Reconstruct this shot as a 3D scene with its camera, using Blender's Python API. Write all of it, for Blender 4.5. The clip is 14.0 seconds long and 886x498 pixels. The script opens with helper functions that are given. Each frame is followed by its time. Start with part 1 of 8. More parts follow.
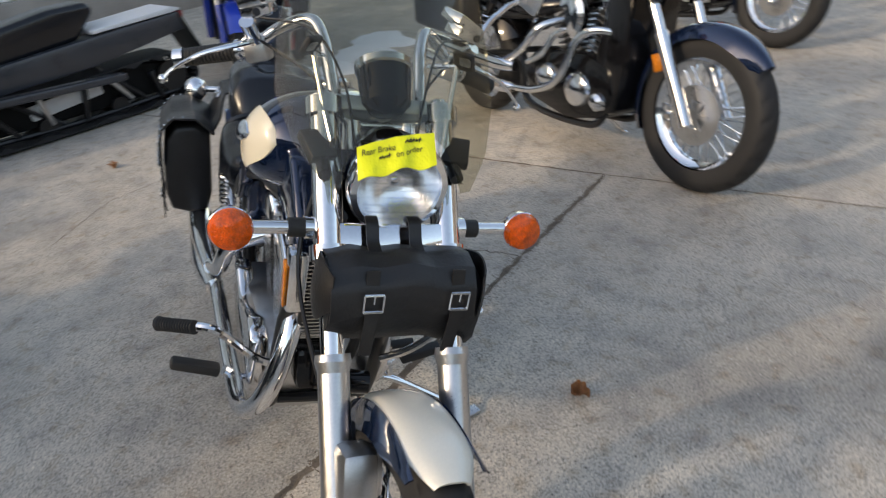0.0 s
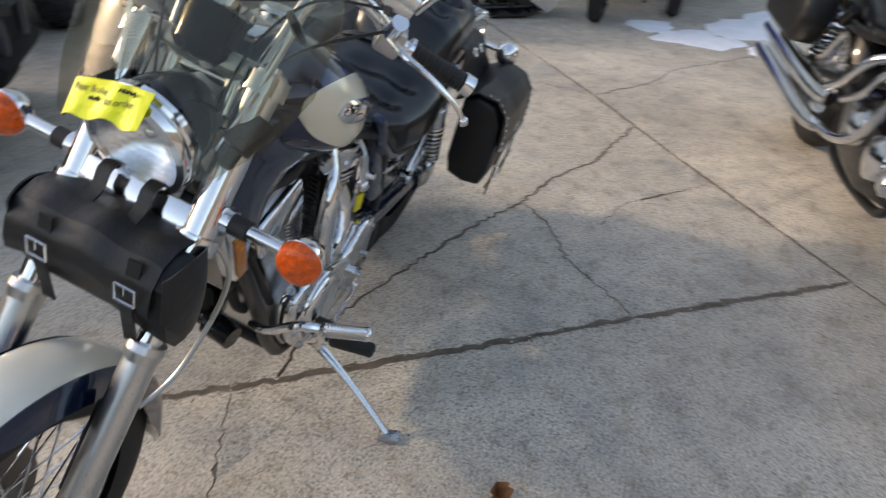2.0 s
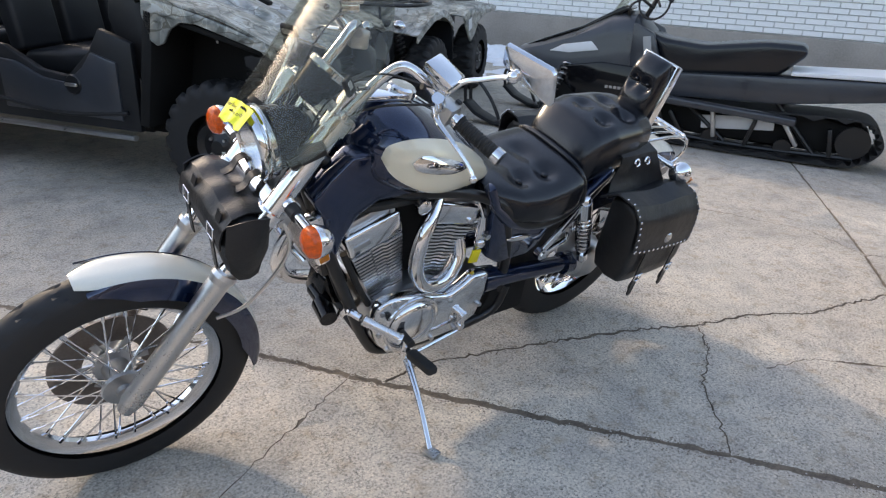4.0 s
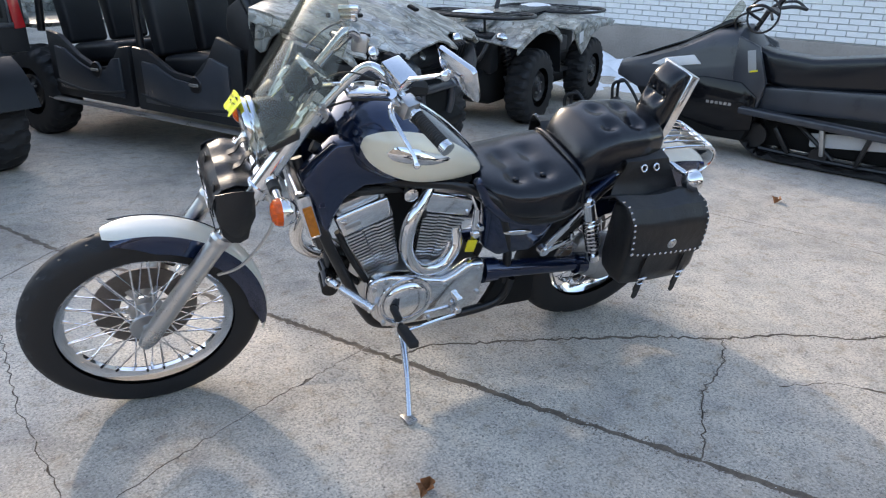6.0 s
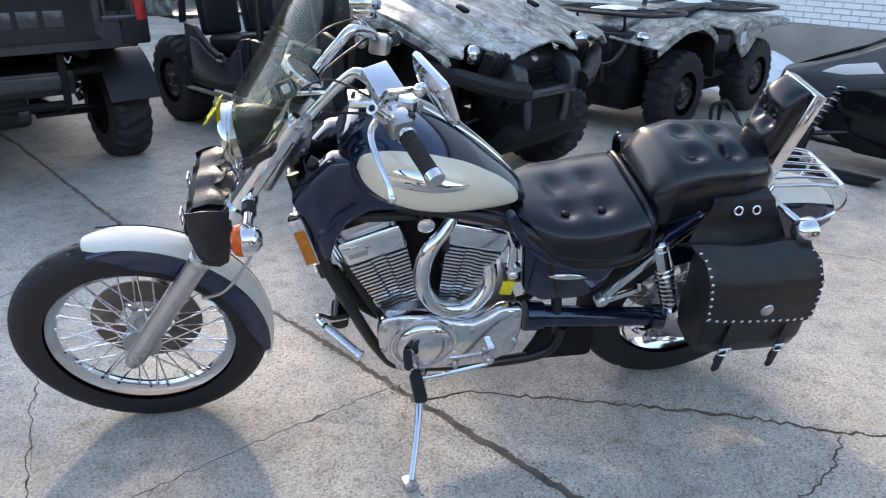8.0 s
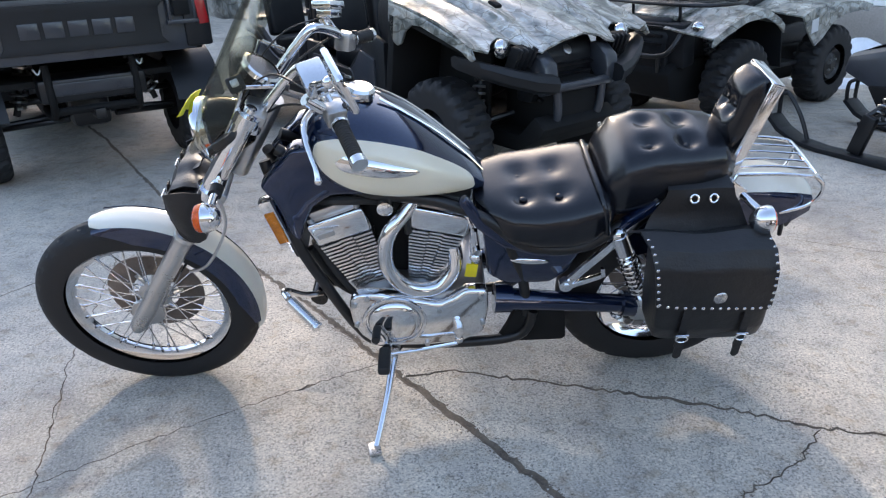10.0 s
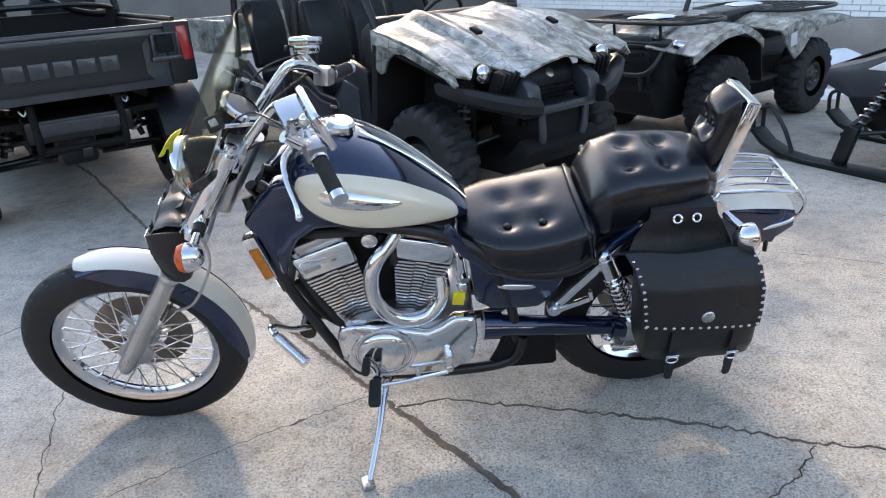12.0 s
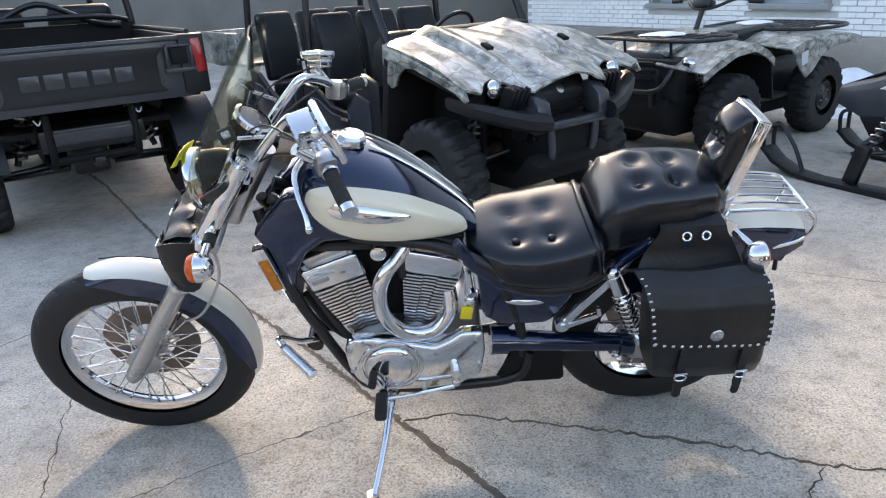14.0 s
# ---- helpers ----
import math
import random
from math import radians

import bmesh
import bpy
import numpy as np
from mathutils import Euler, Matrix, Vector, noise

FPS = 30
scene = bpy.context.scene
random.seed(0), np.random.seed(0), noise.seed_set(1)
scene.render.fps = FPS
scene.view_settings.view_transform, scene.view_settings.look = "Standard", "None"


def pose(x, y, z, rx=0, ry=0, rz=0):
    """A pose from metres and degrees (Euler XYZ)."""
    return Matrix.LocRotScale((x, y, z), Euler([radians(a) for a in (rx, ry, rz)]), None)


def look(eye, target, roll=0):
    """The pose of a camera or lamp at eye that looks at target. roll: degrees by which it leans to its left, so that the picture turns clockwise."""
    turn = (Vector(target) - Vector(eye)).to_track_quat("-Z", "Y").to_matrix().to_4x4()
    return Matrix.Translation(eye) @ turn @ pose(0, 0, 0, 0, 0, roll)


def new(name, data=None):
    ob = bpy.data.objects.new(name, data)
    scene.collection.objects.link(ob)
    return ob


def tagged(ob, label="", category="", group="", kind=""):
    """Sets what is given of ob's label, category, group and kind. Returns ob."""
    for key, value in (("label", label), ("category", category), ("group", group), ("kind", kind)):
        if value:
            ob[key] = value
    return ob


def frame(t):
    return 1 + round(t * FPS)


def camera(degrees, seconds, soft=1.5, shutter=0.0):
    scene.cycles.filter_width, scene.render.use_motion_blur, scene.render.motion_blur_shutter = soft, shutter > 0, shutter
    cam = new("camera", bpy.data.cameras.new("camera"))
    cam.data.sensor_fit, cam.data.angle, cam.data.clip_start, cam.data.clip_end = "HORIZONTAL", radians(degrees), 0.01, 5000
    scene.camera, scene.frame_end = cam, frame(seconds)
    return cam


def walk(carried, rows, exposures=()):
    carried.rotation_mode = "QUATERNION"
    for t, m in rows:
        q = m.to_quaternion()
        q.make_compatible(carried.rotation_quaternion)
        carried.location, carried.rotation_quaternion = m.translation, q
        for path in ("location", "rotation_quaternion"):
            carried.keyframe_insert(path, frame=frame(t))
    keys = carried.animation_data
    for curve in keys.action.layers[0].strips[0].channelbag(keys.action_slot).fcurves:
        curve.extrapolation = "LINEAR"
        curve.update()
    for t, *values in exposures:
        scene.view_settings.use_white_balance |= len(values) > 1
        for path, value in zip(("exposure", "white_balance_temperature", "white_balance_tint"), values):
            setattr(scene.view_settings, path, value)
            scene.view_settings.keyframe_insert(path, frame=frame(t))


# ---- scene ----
cam = camera(65.3, 14.0, soft=1.15, shutter=0.3)
PATH = [
    (0, (-1.472, 0.003, 1.385), (0.198, -0.488, 0.402), -7.1),
    (0.5, (-1.496, -0.272, 1.406), (0.249, -0.38, 0.433), -2.4),
    (1, (-1.401, -0.496, 1.359), (0.305, -0.589, 0.32), 0.2),
    (1.5, (-1.258, -0.696, 1.37), (0.434, -0.684, 0.304), 3.6),
    (2, (-1.133, -0.941, 1.323), (0.454, -0.381, 0.243), 1.8),
    (2.5, (-1.102, -1.13, 1.297), (0.252, -0.122, 0.224), 3.2),
    (3, (-1.196, -1.331, 1.328), (0.12, -0.22, 0.311), 6.3),
    (3.5, (-1.141, -1.511, 1.352), (0.111, -0.228, 0.466), 4.8),
    (3.7, (-1.087, -1.574, 1.341), (0.113, -0.219, 0.49), 3.6),
    (5.8, (-0.773, -2.077, 1.349), (0.053, -0.428, 0.574), 2.6),
    (6, (-0.723, -2.085, 1.358), (0.053, -0.421, 0.566), 1.6),
    (6.5, (-0.64, -2.007, 1.344), (0.154, -0.362, 0.529), 2.4),
    (7, (-0.521, -1.921, 1.345), (0.291, -0.263, 0.577), 1.9),
    (7.5, (-0.32, -1.842, 1.351), (0.191, -0.075, 0.564), 1.1),
    (7.7, (-0.286, -1.846, 1.339), (0.135, -0.067, 0.526), 0.9),
    (9.8, (0.089, -2.033, 1.359), (0.163, -0.2, 0.564), 0.4),
    (10, (0.113, -2.027, 1.354), (0.166, -0.205, 0.531), -1.6),
    (10.5, (0.117, -2.019, 1.357), (0.163, -0.193, 0.543), -3.0),
    (11, (0.135, -2.012, 1.359), (0.2, -0.17, 0.584), -3.1),
    (11.5, (0.139, -2.013, 1.363), (0.225, -0.17, 0.592), -3.2),
    (12, (0.141, -2.019, 1.37), (0.211, -0.173, 0.605), -3.6),
    (12.5, (0.144, -2.018, 1.369), (0.205, -0.166, 0.617), -3.8),
    (13, (0.149, -2.02, 1.374), (0.2, -0.165, 0.627), -3.7),
    (13.5, (0.142, -2.018, 1.374), (0.191, -0.159, 0.636), -3.4),
    (14, (0.139, -2.021, 1.373), (0.189, -0.159, 0.645), -3.0),
]
walk(cam, [(t, look(eye, target, roll)) for t, eye, target, roll in PATH],
     exposures=[(0.0, 1.40, 8500, 13), (2.0, 1.50, 8600, 14), (2.5, 1.80, 8500, 15), (3.5, 1.88, 8150, 15), (6.0, 1.98, 7350, 13), (7.0, 1.90, 7200, 13), (7.6, 2.03, 7150, 13), (11.0, 2.09, 7300, 14), (14.0, 2.15, 7700, 14)])

# ---------------------------------------------------------------- light
SUN_FROM = Vector((-0.12, 0.99, 0.0)).normalized()
SUN_UP = 24.0
world = bpy.data.worlds.new("sky")
scene.world = world
world.use_nodes = True
wn = world.node_tree.nodes
sky = wn.new("ShaderNodeTexSky")
sky.sky_type = "NISHITA"
sky.sun_disc = False
sky.sun_elevation = radians(SUN_UP)
sky.sun_rotation = math.atan2(SUN_FROM.x, SUN_FROM.y)
sky.air_density, sky.dust_density, sky.ozone_density = 1.0, 1.2, 1.0
world.node_tree.links.new(sky.outputs[0], wn["Background"].inputs[0])
wn["Background"].inputs[1].default_value = 0.15

sun = new("sun", bpy.data.lights.new("sun", "SUN"))
sun.data.energy, sun.data.angle, sun.data.color = 0.58, radians(2.4), (1.0, 0.92, 0.80)
sun.matrix_world = look(SUN_FROM * math.cos(radians(SUN_UP)) * 40 + Vector((0, 0, math.sin(radians(SUN_UP)) * 40)), (0, 0, 0))


# ---------------------------------------------------------------- materials
def material(name, color, rough=0.5, metal=0.0, vary=0.12, scale=6.0, fine=90.0, bump=0.05, coat=0.0, rough_vary=0.12, tint=None, spec=0.5, lump=0.0):
    """A principled surface with colour and roughness varied at a large and a small scale, and fine relief."""
    m = bpy.data.materials.new(name)
    m.use_nodes = True
    n, l = m.node_tree.nodes, m.node_tree.links
    p = n["Principled BSDF"]
    co = n.new("ShaderNodeTexCoord")
    big, small = n.new("ShaderNodeTexNoise"), n.new("ShaderNodeTexNoise")
    big.inputs["Scale"].default_value, small.inputs["Scale"].default_value = scale, fine
    big.inputs["Detail"].default_value, small.inputs["Detail"].default_value = 4, 3
    for node in (big, small):
        l.new(co.outputs["Object"], node.inputs["Vector"])
    mix = n.new("ShaderNodeMix")
    mix.data_type = "FLOAT"
    mix.inputs[0].default_value = 0.4
    l.new(big.outputs[0], mix.inputs[2])
    l.new(small.outputs[0], mix.inputs[3])
    ramp = n.new("ShaderNodeValToRGB")
    ramp.color_ramp.elements[0].position, ramp.color_ramp.elements[1].position = 0.3, 0.7
    dark = tuple(c * (1 - vary) for c in color)
    lite = tuple(min(1, c * (1 + vary)) for c in (tint or color))
    ramp.color_ramp.elements[0].color, ramp.color_ramp.elements[1].color = (*dark, 1), (*lite, 1)
    l.new(mix.outputs[0], ramp.inputs[0])
    l.new(ramp.outputs[0], p.inputs["Base Color"])
    rr = n.new("ShaderNodeMapRange")
    rr.inputs[3].default_value, rr.inputs[4].default_value = max(0.02, rough - rough_vary), min(1, rough + rough_vary)
    l.new(mix.outputs[0], rr.inputs[0])
    l.new(rr.outputs[0], p.inputs["Roughness"])
    p.inputs["Metallic"].default_value = metal
    p.inputs["Coat Weight"].default_value = coat
    p.inputs["Coat Roughness"].default_value = 0.04
    p.inputs["Specular IOR Level"].default_value = spec
    if bump:
        b = n.new("ShaderNodeBump")
        b.inputs["Strength"].default_value, b.inputs["Distance"].default_value = bump, 0.004
        l.new(small.outputs[0], b.inputs["Height"])
        if lump:
            b2 = n.new("ShaderNodeBump")
            b2.inputs["Strength"].default_value, b2.inputs["Distance"].default_value = lump, 0.02
            l.new(big.outputs[0], b2.inputs["Height"])
            l.new(b2.outputs[0], b.inputs["Normal"])
        l.new(b.outputs[0], p.inputs["Normal"])
    return m


CHROME = material("chrome", (0.75, 0.76, 0.78), 0.10, 1.0, 0.06, 9, 160, 0.01, rough_vary=0.06)
STEEL = material("brushed_steel", (0.55, 0.55, 0.55), 0.3, 1.0, 0.12, 12, 220, 0.03)
ALLOY = material("cast_alloy", (0.5, 0.5, 0.5), 0.33, 1.0, 0.12, 14, 260, 0.05)
FIN = material("bare_alloy_fins", (0.74, 0.74, 0.74), 0.24, 1.0, 0.12, 20, 200, 0.04)
NAVY = material("navy_metallic_paint", (0.006, 0.017, 0.052), 0.10, 0.5, 0.15, 5, 300, 0.0, coat=0.9, rough_vary=0.03)
CREAM = material("cream_paint", (0.72, 0.66, 0.52), 0.22, 0.0, 0.04, 5, 300, 0.0, coat=0.8, rough_vary=0.06)
FENDER_CREAM = material("cream_fender_paint", (0.74, 0.70, 0.60), 0.25, 0.0, 0.05, 5, 300, 0.0, coat=0.7, rough_vary=0.06)
LEATHER = material("black_leather", (0.005, 0.006, 0.009), 0.23, 0.0, 0.3, 7, 260, 0.05, rough_vary=0.08, lump=0.08, spec=0.5)
BAG = material("saddlebag_leather", (0.010, 0.010, 0.011), 0.40, 0.0, 0.35, 9, 200, 0.16, rough_vary=0.1, lump=0.3, spec=0.45)
DISC = material("worn_brake_disc", (0.20, 0.17, 0.15), 0.38, 1.0, 0.25, 14, 200, 0.05)
RUBBER = material("tyre_rubber", (0.011, 0.011, 0.012), 0.68, 0.0, 0.3, 10, 180, 0.1)
GRIP = material("grip_rubber", (0.014, 0.014, 0.014), 0.65, 0.0, 0.3, 30, 300, 0.1)
BLACK = material("black_paint", (0.008, 0.008, 0.009), 0.35, 0.0, 0.3, 8, 200, 0.03)
GLOSS = material("gloss_black", (0.006, 0.006, 0.007), 0.10, 0.0, 0.3, 6, 200, 0.0, coat=0.3, rough_vary=0.05, spec=0.2)
MATTE = material("matte_black", (0.007, 0.007, 0.007), 0.75, 0.0, 0.3, 10, 200, 0.05, spec=0.25)
PLASTIC = material("textured_black_plastic", (0.010, 0.011, 0.013), 0.45, 0.0, 0.3, 7, 350, 0.12, spec=0.35)
GREY_PLASTIC = material("charcoal_plastic", (0.032, 0.036, 0.044), 0.3, 0.0, 0.25, 6, 300, 0.06, coat=0.25)
AMBER = material("amber_lens", (0.72, 0.085, 0.001), 0.12, 0.0, 0.45, 90, 300, 0.7, coat=0.6, spec=0.25)
REFLECTOR = material("amber_reflector", (0.50, 0.15, 0.004), 0.25, 0.0, 0.3, 60, 300, 0.4, coat=0.4)
REDLENS = material("red_lens", (0.35, 0.012, 0.015), 0.2, 0.0, 0.15, 20, 200, 0.2, coat=0.6)
TAPE = material("yellow_tape", (0.86, 0.86, 0.02), 0.45, 0.0, 0.06, 30, 60, 0.25, lump=0.2)
INK = material("black_ink", (0.015, 0.015, 0.018), 0.6, 0.0, 0.2, 30, 200, 0.0)
WHITE = material("white_plastic", (0.68, 0.69, 0.70), 0.4, 0.0, 0.08, 8, 200, 0.03)
BLUE = material("blue_fairing", (0.012, 0.05, 0.42), 0.2, 0.0, 0.15, 5, 200, 0.0, coat=1.0)
REDRIM = material("red_rim", (0.4, 0.02, 0.03), 0.3, 0.0, 0.15, 8, 200, 0.0)
LEAF = material("dry_leaf", (0.27, 0.11, 0.04), 0.7, 0.0, 0.35, 60, 300, 0.3)
SNOW = material("packed_snow", (0.80, 0.83, 0.88), 0.6, 0.0, 0.1, 9, 60, 0.5, lump=0.5)
PEBBLE = material("pale_aggregate", (0.56, 0.53, 0.48), 0.7, 0.0, 0.25, 40, 200, 0.2)
PIT = material("dark_aggregate", (0.15, 0.13, 0.115), 0.85, 0.0, 0.3, 40, 200, 0.2)
DIRT = material("joint_dirt", (0.165, 0.130, 0.100), 0.95, 0.0, 0.5, 14, 120, 0.5)
BRICK = material("painted_white_brick", (0.87, 0.87, 0.86), 0.6, 0.0, 0.10, 3, 60, 0.2)
MORTAR = material("grey_mortar", (0.55, 0.55, 0.54), 0.85, 0.0, 0.15, 4, 60, 0.3)
FOOTING = material("grey_foundation", (0.31, 0.275, 0.245), 0.85, 0.0, 0.25, 2.5, 50, 0.4)
TRIM = material("window_trim", (0.30, 0.31, 0.31), 0.5, 0.0, 0.1, 5, 80, 0.05)
YELLOW = material("yellow_tag", (0.75, 0.62, 0.02), 0.5, 0.0, 0.1, 30, 200, 0.1)


def concrete():
    """Old broomed concrete: pale stones in a grey-tan matrix, stains and wear at several scales."""
    m = bpy.data.materials.new("old_concrete")
    m.use_nodes = True
    n, l = m.node_tree.nodes, m.node_tree.links
    p = n["Principled BSDF"]
    co = n.new("ShaderNodeTexCoord")

    def tex(kind, scale, detail=4):
        t = n.new(kind)
        t.inputs["Scale"].default_value = scale
        if "Detail" in t.inputs:
            t.inputs["Detail"].default_value = detail
        l.new(co.outputs["Object"], t.inputs["Vector"])
        return t

    def ramp(src, stops):
        r = n.new("ShaderNodeValToRGB")
        e = r.color_ramp.elements
        e[0].position, e[0].color = stops[0][0], (*stops[0][1], 1)
        e[1].position, e[1].color = stops[-1][0], (*stops[-1][1], 1)
        for pos, col in stops[1:-1]:
            x = e.new(pos)
            x.color = (*col, 1)
        l.new(src, r.inputs[0])
        return r

    def mul(a, b, f=1.0):
        x = n.new("ShaderNodeMix")
        x.data_type, x.blend_type = "RGBA", "MULTIPLY"
        x.inputs[0].default_value = f
        l.new(a, x.inputs[6])
        l.new(b, x.inputs[7])
        return x.outputs[2]

    stains = ramp(tex("ShaderNodeTexNoise", 0.9, 6).outputs[0], [(0.3, (0.265, 0.243, 0.215)), (0.5, (0.335, 0.310, 0.277)), (0.72, (0.385, 0.360, 0.320))])
    grain = ramp(tex("ShaderNodeTexNoise", 130, 8).outputs[0], [(0.30, (0.50, 0.50, 0.51)), (0.43, (0.88, 0.88, 0.88)), (0.57, (1.05, 1.05, 1.04)), (0.70, (1.45, 1.43, 1.40))])
    vor = tex("ShaderNodeTexVoronoi", 150)
    stones = ramp(vor.outputs["Color"], [(0.11, (0.50, 0.47, 0.44)), (0.17, (0.95, 0.94, 0.93)), (0.45, (1.0, 0.99, 0.98)), (0.74, (1.02, 1.01, 1.0)), (0.81, (1.70, 1.66, 1.60))])
    rust = ramp(tex("ShaderNodeTexNoise", 16, 4).outputs[0], [(0.30, (0.84, 0.78, 0.72)), (0.46, (1.0, 1.0, 1.0)), (0.70, (1.05, 1.04, 1.04))])
    wear = ramp(tex("ShaderNodeTexNoise", 7, 6).outputs[0], [(0.28, (0.80, 0.80, 0.82)), (0.50, (1.0, 1.0, 0.99)), (0.70, (1.10, 1.08, 1.05))])
    spots = ramp(tex("ShaderNodeTexNoise", 4.2, 2).outputs[0], [(0.20, (0.45, 0.42, 0.40)), (0.27, (1.0, 1.0, 1.0)), (1.0, (1.0, 1.0, 1.0))])
    c = mul(stains.outputs[0], grain.outputs[0], 0.85)
    show = ramp(tex("ShaderNodeTexNoise", 1.3, 3).outputs[0], [(0.36, (0.45, 0.45, 0.45)), (0.58, (1.0, 1.0, 1.0))])
    x = n.new("ShaderNodeMix")
    x.data_type, x.blend_type = "RGBA", "MULTIPLY"
    l.new(show.outputs[0], x.inputs[0])
    l.new(c, x.inputs[6])
    l.new(stones.outputs[0], x.inputs[7])
    c = x.outputs[2]
    c = mul(c, wear.outputs[0], 1.0)
    c = mul(c, rust.outputs[0], 1.0)
    c = mul(c, spots.outputs[0], 0.8)
    l.new(c, p.inputs["Base Color"])
    p.inputs["Roughness"].default_value = 0.88
    p.inputs["Specular IOR Level"].default_value = 0.3
    b = n.new("ShaderNodeBump")
    b.inputs["Strength"].default_value, b.inputs["Distance"].default_value = 0.30, 0.0025
    l.new(grain.outputs[0], b.inputs["Height"])
    b2 = n.new("ShaderNodeBump")
    b2.inputs["Strength"].default_value, b2.inputs["Distance"].default_value = 0.12, 0.003
    l.new(vor.outputs["Distance"], b2.inputs["Height"])
    l.new(b.outputs[0], b2.inputs["Normal"])
    l.new(b2.outputs[0], p.inputs["Normal"])
    return m


def glassy(name, color, rough=0.02, haze=0.02, low=0.05, high=0.75):
    """Thin tinted sheet: clear with a tint, and a mirror-like skin that grows at grazing angles."""
    m = bpy.data.materials.new(name)
    m.use_nodes = True
    n, l = m.node_tree.nodes, m.node_tree.links
    n.remove(n["Principled BSDF"])
    clear, skin, mix, face, power, span = (n.new(k) for k in ("ShaderNodeBsdfTransparent", "ShaderNodeBsdfGlossy", "ShaderNodeMixShader", "ShaderNodeLayerWeight", "ShaderNodeMath", "ShaderNodeMapRange"))
    clear.inputs[0].default_value = (*color, 1)
    skin.inputs[1].default_value = rough
    face.inputs[0].default_value = 0.5
    power.operation = "POWER"
    power.inputs[1].default_value = 4.0
    span.inputs[3].default_value, span.inputs[4].default_value = low, high
    dust, mix2 = n.new("ShaderNodeBsdfDiffuse"), n.new("ShaderNodeMixShader")
    dust.inputs[0].default_value = (0.5, 0.5, 0.45, 1)
    mix2.inputs[0].default_value = haze
    l.new(face.outputs["Facing"], power.inputs[0])
    l.new(power.outputs[0], span.inputs[0])
    l.new(span.outputs[0], mix.inputs[0])
    l.new(clear.outputs[0], mix.inputs[1])
    l.new(skin.outputs[0], mix.inputs[2])
    l.new(mix.outputs[0], mix2.inputs[1])
    l.new(dust.outputs[0], mix2.inputs[2])
    l.new(mix2.outputs[0], n["Material Output"].inputs[0])
    return m


def camouflage():
    """Printed woodland pattern: pale bark and grass streaks over grey-green, with dark twigs."""
    m = bpy.data.materials.new("camouflage_plastic")
    m.use_nodes = True
    n, l = m.node_tree.nodes, m.node_tree.links
    p = n["Principled BSDF"]
    co = n.new("ShaderNodeTexCoord")

    def stretched(scale, sx, sy, sz, detail=4, dist=0.0):
        mp = n.new("ShaderNodeMapping")
        mp.inputs["Scale"].default_value = (sx, sy, sz)
        mp.inputs["Rotation"].default_value = (0.4, 0.2, 0.7 * sx)
        l.new(co.outputs["Object"], mp.inputs[0])
        t = n.new("ShaderNodeTexNoise")
        t.inputs["Scale"].default_value, t.inputs["Detail"].default_value, t.inputs["Distortion"].default_value = scale, detail, dist
        l.new(mp.outputs[0], t.inputs["Vector"])
        return t

    base = n.new("ShaderNodeValToRGB")
    e = base.color_ramp.elements
    e[0].position, e[0].color = 0.36, (0.09, 0.095, 0.085, 1)
    e[1].position, e[1].color = 0.60, (0.42, 0.43, 0.41, 1)
    x = e.new(0.46)
    x.color = (0.22, 0.23, 0.215, 1)
    x = e.new(0.53)
    x.color = (0.30, 0.28, 0.235, 1)
    l.new(stretched(4.6, 1.0, 1.7, 1.7, 5, 1.6).outputs[0], base.inputs[0])
    def branches(scale, sx, sy, wander, width, color):
        """A net of thin wandering lines."""
        mp, warp, add, vor = n.new("ShaderNodeMapping"), n.new("ShaderNodeTexNoise"), n.new("ShaderNodeVectorMath"), n.new("ShaderNodeTexVoronoi")
        mp.inputs["Scale"].default_value = (sx, sy, sy)
        mp.inputs["Rotation"].default_value = (0.3, 0.2, sx)
        mp.inputs["Location"].default_value = (scale, sy, 0.3)
        l.new(co.outputs["Object"], mp.inputs[0])
        warp.inputs["Scale"].default_value = scale * 0.8
        l.new(mp.outputs[0], warp.inputs["Vector"])
        add.operation = "MULTIPLY_ADD"
        add.inputs[1].default_value = (wander, wander, wander)
        l.new(warp.outputs[1], add.inputs[0])
        l.new(mp.outputs[0], add.inputs[2])
        vor.feature = "DISTANCE_TO_EDGE"
        vor.inputs["Scale"].default_value = scale
        l.new(add.outputs[0], vor.inputs["Vector"])
        r = n.new("ShaderNodeValToRGB")
        e = r.color_ramp.elements
        e[0].position, e[0].color = width, (*color, 1)
        e[1].position, e[1].color = width * 1.6, (1, 1, 1, 1)
        l.new(vor.outputs["Distance"], r.inputs[0])
        return r

    twig = branches(6.5, 0.6, 1.4, 0.35, 0.022, (0.45, 0.43, 0.39))
    reed = branches(7.5, 1.4, 0.6, 0.40, 0.020, (1.4, 1.4, 1.36))
    a, b = n.new("ShaderNodeMix"), n.new("ShaderNodeMix")
    for k in (a, b):
        k.data_type, k.blend_type = "RGBA", "MULTIPLY"
        k.inputs[0].default_value = 1.0
    l.new(base.outputs[0], a.inputs[6])
    l.new(twig.outputs[0], a.inputs[7])
    l.new(a.outputs[2], b.inputs[6])
    l.new(reed.outputs[0], b.inputs[7])
    l.new(b.outputs[2], p.inputs["Base Color"])
    p.inputs["Roughness"].default_value = 0.3
    p.inputs["Coat Weight"].default_value = 0.6
    p.inputs["Coat Roughness"].default_value = 0.15
    return m


